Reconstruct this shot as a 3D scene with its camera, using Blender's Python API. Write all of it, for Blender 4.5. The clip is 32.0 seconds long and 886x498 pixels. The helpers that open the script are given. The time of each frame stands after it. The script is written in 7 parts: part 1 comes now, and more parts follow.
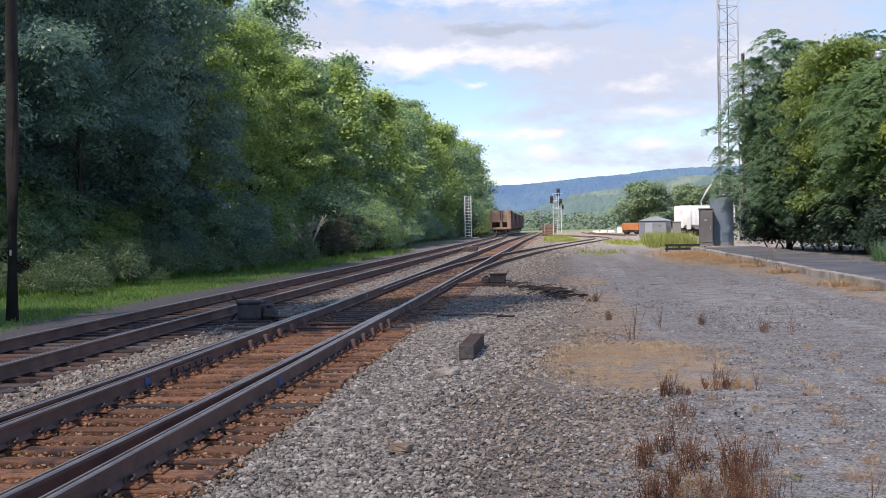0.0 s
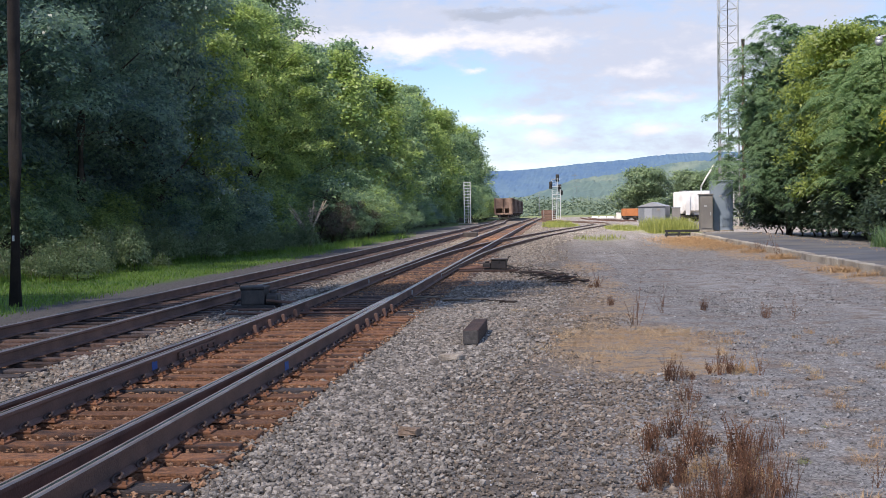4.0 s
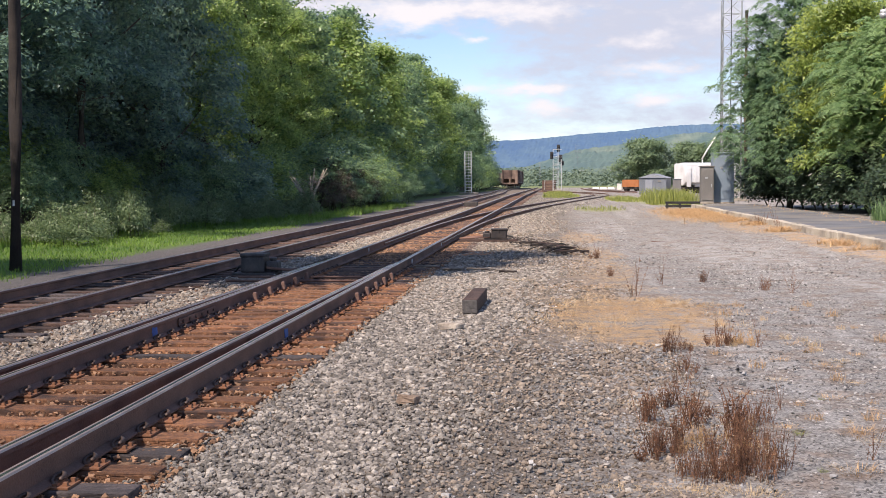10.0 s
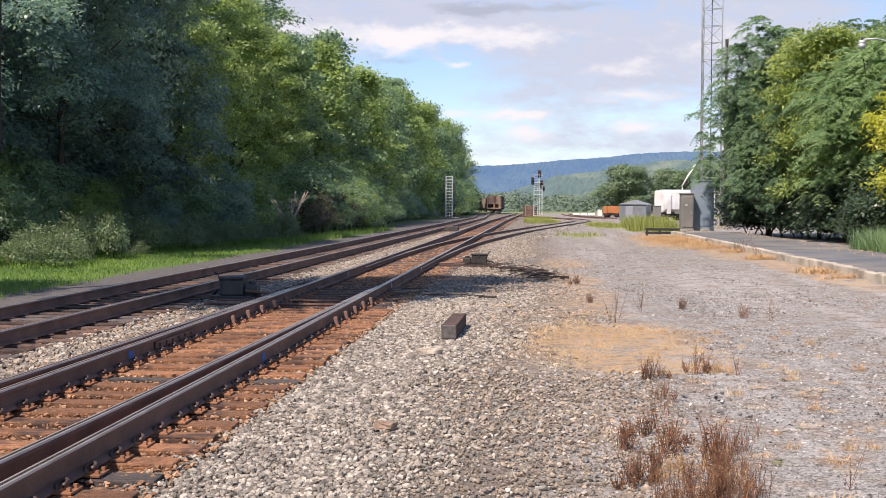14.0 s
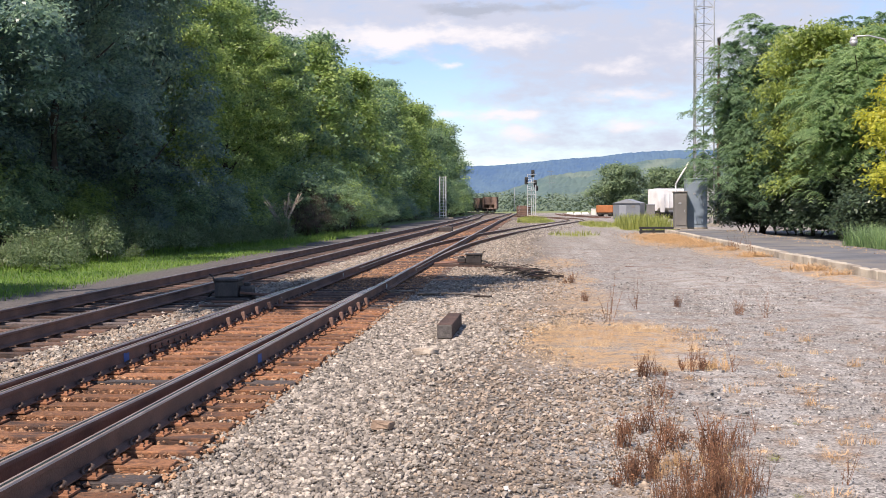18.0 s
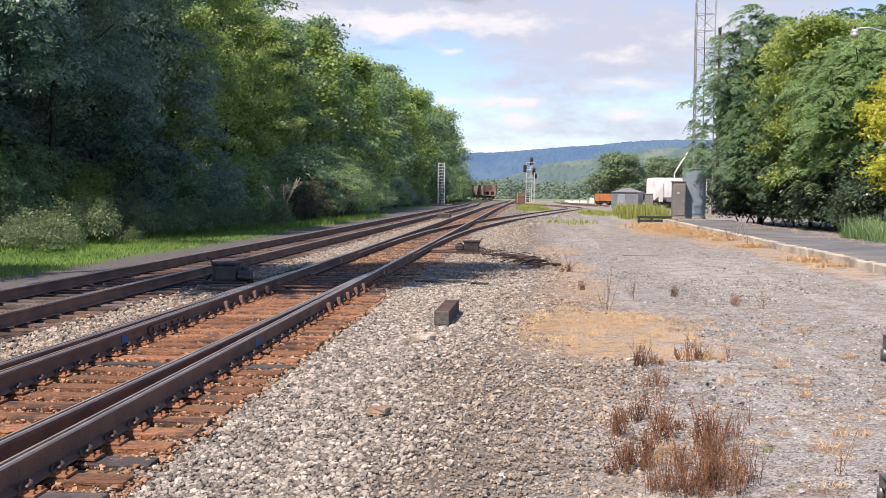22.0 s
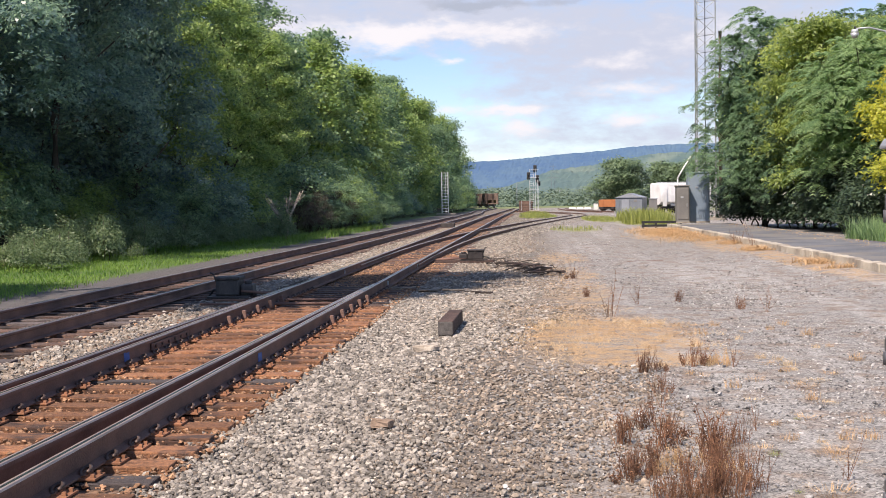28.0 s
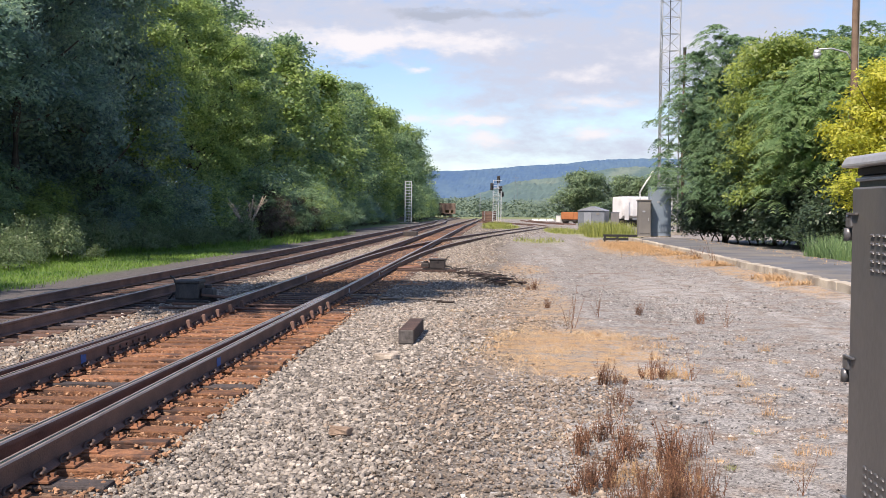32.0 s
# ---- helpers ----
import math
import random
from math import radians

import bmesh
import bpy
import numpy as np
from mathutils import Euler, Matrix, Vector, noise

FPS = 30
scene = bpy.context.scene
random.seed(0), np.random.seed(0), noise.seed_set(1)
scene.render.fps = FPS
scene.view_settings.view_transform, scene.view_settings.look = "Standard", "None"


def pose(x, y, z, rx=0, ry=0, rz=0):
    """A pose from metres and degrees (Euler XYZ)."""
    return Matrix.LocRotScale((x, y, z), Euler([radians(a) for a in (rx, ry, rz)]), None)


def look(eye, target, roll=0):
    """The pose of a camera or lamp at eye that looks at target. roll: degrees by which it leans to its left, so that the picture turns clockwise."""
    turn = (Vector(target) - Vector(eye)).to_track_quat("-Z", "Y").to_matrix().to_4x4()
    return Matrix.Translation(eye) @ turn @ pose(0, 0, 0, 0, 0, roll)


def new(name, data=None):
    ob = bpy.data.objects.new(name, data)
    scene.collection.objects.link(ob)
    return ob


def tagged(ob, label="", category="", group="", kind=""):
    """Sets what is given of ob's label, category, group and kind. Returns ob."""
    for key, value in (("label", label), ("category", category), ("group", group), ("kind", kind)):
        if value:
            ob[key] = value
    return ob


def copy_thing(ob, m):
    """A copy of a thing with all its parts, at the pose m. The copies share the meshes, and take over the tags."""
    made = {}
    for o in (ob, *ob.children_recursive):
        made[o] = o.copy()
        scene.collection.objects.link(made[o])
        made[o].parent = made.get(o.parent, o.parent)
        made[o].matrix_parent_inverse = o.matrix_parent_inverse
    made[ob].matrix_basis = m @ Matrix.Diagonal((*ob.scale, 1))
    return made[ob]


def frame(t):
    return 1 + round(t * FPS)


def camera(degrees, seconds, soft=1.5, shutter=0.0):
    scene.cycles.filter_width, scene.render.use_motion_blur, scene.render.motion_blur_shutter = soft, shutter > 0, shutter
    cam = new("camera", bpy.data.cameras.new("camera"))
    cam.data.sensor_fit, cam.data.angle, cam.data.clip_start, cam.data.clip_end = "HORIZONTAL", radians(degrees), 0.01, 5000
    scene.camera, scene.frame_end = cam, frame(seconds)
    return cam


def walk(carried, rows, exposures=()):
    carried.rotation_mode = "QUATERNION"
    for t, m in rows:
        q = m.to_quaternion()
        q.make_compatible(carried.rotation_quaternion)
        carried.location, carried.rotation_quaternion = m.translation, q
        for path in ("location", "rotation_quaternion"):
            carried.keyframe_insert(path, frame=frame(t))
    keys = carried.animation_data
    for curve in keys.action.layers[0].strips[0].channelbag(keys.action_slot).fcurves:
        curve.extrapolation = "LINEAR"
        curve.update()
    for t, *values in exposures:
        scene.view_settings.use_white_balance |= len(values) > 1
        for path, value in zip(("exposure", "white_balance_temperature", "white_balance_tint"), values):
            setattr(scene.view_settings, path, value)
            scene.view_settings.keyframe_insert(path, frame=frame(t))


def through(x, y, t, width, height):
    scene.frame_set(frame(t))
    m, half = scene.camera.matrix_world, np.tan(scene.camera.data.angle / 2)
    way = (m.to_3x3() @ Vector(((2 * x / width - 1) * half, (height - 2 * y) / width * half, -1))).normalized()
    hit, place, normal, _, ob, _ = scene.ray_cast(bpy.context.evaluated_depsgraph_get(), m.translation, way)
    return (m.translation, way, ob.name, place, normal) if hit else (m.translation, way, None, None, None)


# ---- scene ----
cam = camera(41.0, 32.0, 0.6)
PATH = [
    (0, (0.083, 0.052, 1.778), (0.1, 2.051, 1.736), -1.0),
    (0.5, (0.034, 0.003, 1.781), (0.023, 2.002, 1.736), -1.0),
    (1, (0.002, -0.013, 1.779), (-0.012, 1.987, 1.731), -0.8),
    (1.5, (0.0, -0.017, 1.777), (-0.017, 1.982, 1.728), -0.3),
    (2, (0.006, -0.02, 1.779), (0.014, 1.979, 1.721), -0.5),
    (2.5, (0.011, -0.019, 1.781), (0.032, 1.98, 1.719), -0.5),
    (3, (0.009, -0.024, 1.783), (0.032, 1.975, 1.717), -0.9),
    (3.5, (0.008, -0.01, 1.78), (0.027, 1.989, 1.714), -1.0),
    (5.5, (0.008, -0.017, 1.78), (0.025, 1.981, 1.702), -0.8),
    (6, (0.008, -0.008, 1.774), (0.027, 1.99, 1.687), -0.6),
    (6.5, (0.007, 0.001, 1.775), (0.025, 1.999, 1.683), -0.7),
    (7, (0.006, -0.016, 1.777), (0.022, 1.981, 1.681), -0.6),
    (7.5, (0.006, -0.01, 1.779), (0.015, 1.987, 1.675), -0.7),
    (8, (0.004, -0.015, 1.779), (0.011, 1.982, 1.667), -1.0),
    (8.5, (0.006, -0.014, 1.774), (0.017, 1.983, 1.658), -0.8),
    (9, (0.003, -0.002, 1.776), (0.018, 1.995, 1.66), -0.7),
    (9.5, (0.004, -0.012, 1.772), (0.022, 1.985, 1.657), -0.4),
    (10, (0.007, -0.024, 1.779), (0.025, 1.973, 1.661), -0.4),
    (10.5, (0.005, -0.002, 1.775), (0.032, 1.994, 1.657), -0.1),
    (11, (-0.001, -0.01, 1.778), (0.031, 1.987, 1.661), 0.0),
    (11.5, (0.003, -0.001, 1.778), (0.03, 1.996, 1.667), 0.1),
    (12, (0.004, -0.017, 1.78), (0.024, 1.98, 1.676), 0.2),
    (12.5, (-0.028, -0.035, 1.78), (-0.024, 1.963, 1.687), -0.2),
    (13, (-0.056, -0.058, 1.779), (-0.039, 1.94, 1.694), -0.9),
    (13.5, (-0.02, -0.028, 1.781), (0.037, 1.969, 1.698), 0.1),
    (14, (0.019, 0.003, 1.786), (0.07, 2.001, 1.709), 0.2),
    (14.5, (0.031, 0.008, 1.786), (0.082, 2.006, 1.71), -0.1),
    (16.5, (-0.003, -0.033, 1.786), (0.017, 1.965, 1.707), -0.5),
    (17, (-0.002, -0.038, 1.784), (0.024, 1.96, 1.703), -0.4),
    (17.5, (-0.001, -0.018, 1.78), (0.041, 1.98, 1.7), -0.4),
    (18, (0.007, 0.007, 1.774), (0.068, 2.004, 1.698), -0.3),
    (18.5, (0.005, -0.003, 1.776), (0.093, 1.993, 1.699), -0.3),
    (19, (0.004, -0.014, 1.781), (0.093, 1.982, 1.695), 0.1),
    (19.5, (0.0, -0.003, 1.779), (0.091, 1.993, 1.685), -0.1),
    (20, (-0.002, -0.03, 1.785), (0.079, 1.966, 1.693), 0.1),
    (20.5, (-0.005, -0.02, 1.781), (0.074, 1.976, 1.69), 0.3),
    (21, (-0.002, -0.026, 1.782), (0.067, 1.971, 1.689), 0.4),
    (21.5, (0.001, -0.016, 1.777), (0.067, 1.98, 1.681), 0.4),
    (22, (-0.001, -0.026, 1.781), (0.064, 1.97, 1.682), 0.5),
    (22.5, (0.003, -0.017, 1.778), (0.05, 1.979, 1.677), 0.3),
    (23, (0.044, 0.06, 1.763), (0.107, 2.056, 1.663), -0.3),
    (23.5, (0.113, 0.082, 1.764), (0.205, 2.078, 1.666), 0.1),
    (24, (0.15, 0.124, 1.759), (0.217, 2.12, 1.664), 0.9),
    (24.5, (0.129, 0.132, 1.761), (0.213, 2.129, 1.675), 0.6),
    (25, (0.078, 0.066, 1.774), (0.175, 2.063, 1.697), -0.2),
    (25.5, (0.058, 0.031, 1.776), (0.149, 2.027, 1.703), -0.3),
    (27.5, (0.05, 0.027, 1.781), (0.104, 2.025, 1.704), -0.5),
    (28, (0.045, 0.033, 1.785), (0.101, 2.03, 1.702), -0.8),
    (28.5, (0.045, 0.03, 1.784), (0.093, 2.027, 1.697), -0.8),
    (29, (0.046, 0.049, 1.784), (0.107, 2.047, 1.702), -0.6),
    (29.5, (0.048, 0.041, 1.78), (0.128, 2.038, 1.705), -0.5),
    (30, (0.05, 0.034, 1.78), (0.154, 2.03, 1.709), -0.5),
    (30.5, (0.045, 0.035, 1.783), (0.154, 2.031, 1.71), -0.3),
    (31, (0.045, 0.037, 1.78), (0.159, 2.032, 1.708), -0.6),
    (31.5, (0.045, 0.026, 1.788), (0.172, 2.021, 1.717), -0.7),
    (32, (0.038, 0.039, 1.782), (0.158, 2.034, 1.714), 0.6),
]
LIGHT = [(0, 0.68, 6650, 15), (3.5, 0.67, 6650, 15), (6, 0.68, 6750, 16), (9, 0.62, 6850, 17), (13, 0.58, 6850, 17), (19, 0.62, 6850, 17), (32, 0.58, 6800, 16)]
walk(cam, [(t, look(eye, target, roll)) for t, eye, target, roll in PATH], LIGHT)

# ---------- world, sun, exposure ----------
SUN_ELEV, SUN_FROM = radians(52), Vector((-0.66, -0.75, 0))


def rgb(c):
    return (c[0], c[1], c[2], 1)


# clouds over the valley: azimuth and elevation of the heart in degrees, half width, half height, weight
VEIL = [(8.5, 6.0, 7.0, 2.3, 0.75), (1.5, 8.6, 6.0, 1.5, 0.8), (17.0, 8.5, 7.0, 3.0, 0.7), (-6.0, 9.5, 5.0, 2.5, 0.7), (9.0, 3.0, 9.0, 0.9, 0.3),
        (0.2, 5.4, 2.6, 1.6, -0.75), (0.6, 3.6, 2.2, 1.3, -0.6), (13.2, 4.4, 2.6, 1.0, -0.3), (8.0, 8.0, 3.0, 0.35, -0.25)]
PUFFS = [(0.4, 8.1, 3.4, 0.55, 1.0), (-1.2, 7.6, 1.6, 0.5, 0.8), (5.0, 7.9, 2.6, 0.45, 0.7), (2.3, 6.7, 0.62, 0.25, 1.0), (4.9, 4.3, 1.7, 0.36, 0.95), (5.0, 3.25, 1.2, 0.42, 0.85),
         (2.1, 4.4, 0.8, 0.35, 0.5), (10.2, 5.2, 2.4, 0.38, 0.7), (10.2, 6.4, 2.6, 0.4, 0.65), (10.6, 3.7, 1.0, 0.36, 0.75), (2.5, 10.9, 6.0, 0.7, 0.9), (14.5, 7.6, 3.0, 0.8, 0.5), (-6.0, 8.2, 3.0, 0.6, 0.7)]
GREY = [(2.8, 9.3, 2.6, 0.33, 1.0), (7.5, 9.4, 2.6, 0.3, 0.6), (-0.8, 6.9, 1.8, 0.3, 0.55), (7.0, 4.9, 3.0, 0.5, 0.3)]


def build_world():
    w = bpy.data.worlds.new("sky")
    scene.world = w
    w.use_nodes = True
    nt = w.node_tree
    nt.nodes.clear()
    N, L = nt.nodes.new, nt.links.new

    def calc(op, *xs):
        n = N("ShaderNodeMath"); n.operation = op
        for i, x in enumerate(xs):
            if isinstance(x, (int, float)):
                n.inputs[i].default_value = x
            else:
                L(x, n.inputs[i])
        return n.outputs[0]

    def step(x, lo, hi):
        r = N("ShaderNodeMapRange"); r.interpolation_type = "SMOOTHSTEP"
        L(x, r.inputs[0]); r.inputs[1].default_value, r.inputs[2].default_value = lo, hi
        return r.outputs[0]

    def mixed(f, a, b):
        x = N("ShaderNodeMixRGB"); L(f, x.inputs[0])
        for i, c in ((1, a), (2, b)):
            if isinstance(c, tuple):
                x.inputs[i].default_value = rgb(c)
            else:
                L(c, x.inputs[i])
        return x.outputs[0]

    out, bg, sky = N("ShaderNodeOutputWorld"), N("ShaderNodeBackground"), N("ShaderNodeTexSky")
    sky.sky_type, sky.sun_disc = "NISHITA", False
    sky.sun_elevation = SUN_ELEV
    sky.sun_rotation = math.atan2(SUN_FROM.x, SUN_FROM.y)
    sky.air_density, sky.dust_density, sky.ozone_density = 1.0, 0.15, 3.0
    tc, sep = N("ShaderNodeTexCoord"), N("ShaderNodeSeparateXYZ")
    L(tc.outputs["Generated"], sep.inputs[0])
    X, Y, Z = (sep.outputs[k] for k in "XYZ")
    up = calc("MAXIMUM", Z, 0.0)
    # the cloud deck, seen flatter towards the horizon
    deep = calc("ADD", up, 0.26)
    comb = N("ShaderNodeCombineXYZ")
    L(calc("DIVIDE", X, deep), comb.inputs[0]); L(calc("DIVIDE", Y, deep), comb.inputs[1])
    comb.inputs[2].default_value = CLOUD_SEED

    def tex(scale, detail, rough, source):
        n = N("ShaderNodeTexNoise")
        n.inputs["Scale"].default_value, n.inputs["Detail"].default_value, n.inputs["Roughness"].default_value = scale, detail, rough
        L(source, n.inputs["Vector"])
        return n.outputs["Fac"]
    deck, lumps = tex(3.1, 11, 0.56, comb.outputs[0]), tex(5.5, 10, 0.55, comb.outputs[0])
    # billows: noise squeezed in height, as clouds near the horizon look
    az = calc("MULTIPLY", calc("ARCTAN2", X, Y), 57.2958)
    el = calc("MULTIPLY", calc("ARCSINE", Z), 57.2958)
    flat = N("ShaderNodeCombineXYZ")
    L(calc("MULTIPLY", az, 0.42), flat.inputs[0]); L(el, flat.inputs[1])
    flat.inputs[2].default_value = 2.7
    soft, fluff, curl = tex(0.55, 8, 0.6, flat.outputs[0]), tex(1.5, 9, 0.62, flat.outputs[0]), tex(0.9, 6, 0.6, flat.outputs[0])
    az = calc("MULTIPLY_ADD", calc("SUBTRACT", soft, 0.5), 3.6, az)
    el = calc("MULTIPLY_ADD", calc("SUBTRACT", curl, 0.5), 1.5, el)

    def heap(rows):
        total = None
        for a0, e0, wa, we, k in rows:
            p = calc("MULTIPLY", calc("SUBTRACT", az, a0), 1 / wa)
            q = calc("MULTIPLY", calc("SUBTRACT", el, e0), 1 / we)
            d = calc("MULTIPLY_ADD", p, p, calc("MULTIPLY", q, q))
            g = calc("MULTIPLY", calc("EXPONENT", calc("MULTIPLY", d, -1.0)), k)
            total = g if total is None else calc("ADD", total, g)
        return total
    veil = calc("ADD", heap(VEIL), calc("MULTIPLY_ADD", calc("SUBTRACT", deck, 0.5), 2.0, calc("MULTIPLY_ADD", calc("SUBTRACT", fluff, 0.5), 1.5, 0.18)))
    white = calc("ADD", heap(PUFFS), calc("MULTIPLY_ADD", calc("SUBTRACT", fluff, 0.5), 1.5, calc("MULTIPLY", calc("SUBTRACT", lumps, 0.5), 0.7)))
    grey = calc("ADD", heap(GREY), calc("MULTIPLY", calc("SUBTRACT", fluff, 0.5), 0.9))
    tint = N("ShaderNodeMixRGB"); tint.blend_type = "MULTIPLY"; tint.inputs[0].default_value = 1.0
    tint.inputs[2].default_value = (0.60, 0.65, 0.73, 1)
    L(sky.outputs[0], tint.inputs[1])
    col = mixed(step(veil, -0.15, 1.25), tint.outputs[0], (2.72, 3.05, 3.72))
    col = mixed(step(white, 0.1, 1.15), col, (4.15, 4.22, 4.45))
    col = mixed(calc("MULTIPLY", step(grey, 0.2, 0.95), 0.8), col, (1.95, 2.25, 2.75))
    L(col, bg.inputs[0])
    bg.inputs[1].default_value = 0.15
    L(bg.outputs[0], out.inputs[0])


CLOUD_SEED = 3.4
build_world()
sun = new("sun", bpy.data.lights.new("sun", "SUN"))
sun.data.energy, sun.data.angle, sun.data.color = 5.0, radians(0.5), (1.0, 0.91, 0.80)
aim = -(SUN_FROM.normalized() * math.cos(SUN_ELEV) + Vector((0, 0, math.sin(SUN_ELEV))))
sun.rotation_euler = aim.to_track_quat("-Z", "Y").to_euler()

# ---------- materials ----------


def nodes_of(name):
    m = bpy.data.materials.new(name)
    m.use_nodes = True
    nt = m.node_tree
    return m, nt, nt.nodes.new, nt.links.new, nt.nodes["Principled BSDF"]


def surface(name, c1, c2, scale=3.0, rough=0.8, metal=0.0, bump=0.3, bscale=40.0, vary=0.0, island=False, stain=None, stain_scale=0.6, coords="Object"):
    """Two colours mixed by a coarse and a fine noise, an optional stain, relief, and a shift of value from piece to piece."""
    m, nt, N, L, p = nodes_of(name)
    tc = N("ShaderNodeTexCoord")
    a, b = N("ShaderNodeTexNoise"), N("ShaderNodeTexNoise")
    a.inputs["Scale"].default_value, a.inputs["Detail"].default_value = scale, 6
    b.inputs["Scale"].default_value, b.inputs["Detail"].default_value = bscale, 5
    for n in (a, b):
        L(tc.outputs[coords], n.inputs["Vector"])
    s = N("ShaderNodeMath"); s.operation = "MULTIPLY_ADD"; s.inputs[1].default_value = 0.45
    L(b.outputs["Fac"], s.inputs[0]); L(a.outputs["Fac"], s.inputs[2])
    r = N("ShaderNodeMapRange"); r.inputs[1].default_value, r.inputs[2].default_value = 0.52, 0.95
    L(s.outputs[0], r.inputs[0])
    mix = N("ShaderNodeMixRGB"); mix.inputs[1].default_value, mix.inputs[2].default_value = rgb(c1), rgb(c2)
    L(r.outputs[0], mix.inputs[0])
    col = mix.outputs[0]
    if stain:
        d = N("ShaderNodeTexNoise"); d.inputs["Scale"].default_value, d.inputs["Detail"].default_value = stain_scale, 8
        L(tc.outputs[coords], d.inputs["Vector"])
        dr = N("ShaderNodeMapRange"); dr.inputs[1].default_value, dr.inputs[2].default_value = 0.5, 0.68
        L(d.outputs["Fac"], dr.inputs[0])
        m2 = N("ShaderNodeMixRGB"); m2.inputs[2].default_value = rgb(stain)
        L(dr.outputs[0], m2.inputs[0]); L(col, m2.inputs[1])
        col = m2.outputs[0]
    if vary:
        if island:
            o = N("ShaderNodeNewGeometry").outputs["Random Per Island"]
        else:
            o = N("ShaderNodeObjectInfo").outputs["Random"]
        v = N("ShaderNodeMapRange"); v.inputs[3].default_value, v.inputs[4].default_value = 1 - vary, 1 + vary
        L(o, v.inputs[0])
        h = N("ShaderNodeHueSaturation")
        L(v.outputs[0], h.inputs["Value"]); L(col, h.inputs["Color"])
        col = h.outputs[0]
    L(col, p.inputs["Base Color"])
    p.inputs["Roughness"].default_value, p.inputs["Metallic"].default_value = rough, metal
    if bump:
        k = N("ShaderNodeBump"); k.inputs["Strength"].default_value, k.inputs["Distance"].default_value = bump, 0.02
        L(b.outputs["Fac"], k.inputs["Height"]); L(k.outputs[0], p.inputs["Normal"])
    return m


def old_wood(name, dark, light, stain):
    """Split, weathered timber: grain and cracks run along x; every piece differs."""
    m, nt, N, L, p = nodes_of(name)
    tc, info = N("ShaderNodeTexCoord"), N("ShaderNodeObjectInfo")
    far = N("ShaderNodeMath"); far.operation = "MULTIPLY"; far.inputs[1].default_value = 60.0
    L(info.outputs["Random"], far.inputs[0])
    add = N("ShaderNodeVectorMath"); add.operation = "ADD"
    L(tc.outputs["Object"], add.inputs[0]); L(far.outputs[0], add.inputs[1])
    def tex(scale, stretch, detail, rough=0.6):
        mp, n = N("ShaderNodeMapping"), N("ShaderNodeTexNoise")
        mp.inputs["Scale"].default_value = stretch
        L(add.outputs[0], mp.inputs["Vector"]); L(mp.outputs[0], n.inputs["Vector"])
        n.inputs["Scale"].default_value, n.inputs["Detail"].default_value, n.inputs["Roughness"].default_value = scale, detail, rough
        return n.outputs["Fac"]
    def span(x, lo, hi):
        r = N("ShaderNodeMapRange"); r.inputs[1].default_value, r.inputs[2].default_value = lo, hi
        L(x, r.inputs[0])
        return r.outputs[0]
    def mixed(f, a, b):
        x = N("ShaderNodeMixRGB"); L(f, x.inputs[0])
        for i, c in ((1, a), (2, b)):
            if isinstance(c, tuple):
                x.inputs[i].default_value = rgb(c)
            else:
                L(c, x.inputs[i])
        return x.outputs[0]
    grain, dust, patch = tex(9, (0.25, 4, 4), 5), tex(26, (1, 1, 1), 6, 0.75), tex(2.2, (1, 1.6, 1), 6)
    col = mixed(span(dust, 0.32, 0.66), dark, light)
    col = mixed(span(patch, 0.51, 0.62), col, mixed(span(dust, 0.35, 0.7), stain, dark))
    col = mixed(span(grain, 0.65, 0.74), col, (0.022, 0.017, 0.015))
    hs, v = N("ShaderNodeHueSaturation"), N("ShaderNodeMapRange")
    v.inputs[3].default_value, v.inputs[4].default_value = 0.6, 1.35
    L(info.outputs["Random"], v.inputs[0]); L(v.outputs[0], hs.inputs["Value"]); L(col, hs.inputs["Color"])
    L(hs.outputs[0], p.inputs["Base Color"])
    p.inputs["Roughness"].default_value = 0.93
    k = N("ShaderNodeBump"); k.inputs["Strength"].default_value, k.inputs["Distance"].default_value = 0.8, 0.03
    h = N("ShaderNodeMath"); h.operation = "SUBTRACT"
    L(dust, h.inputs[0]); L(span(grain, 0.55, 0.72), h.inputs[1])
    L(h.outputs[0], k.inputs["Height"]); L(k.outputs[0], p.inputs["Normal"])
    return m


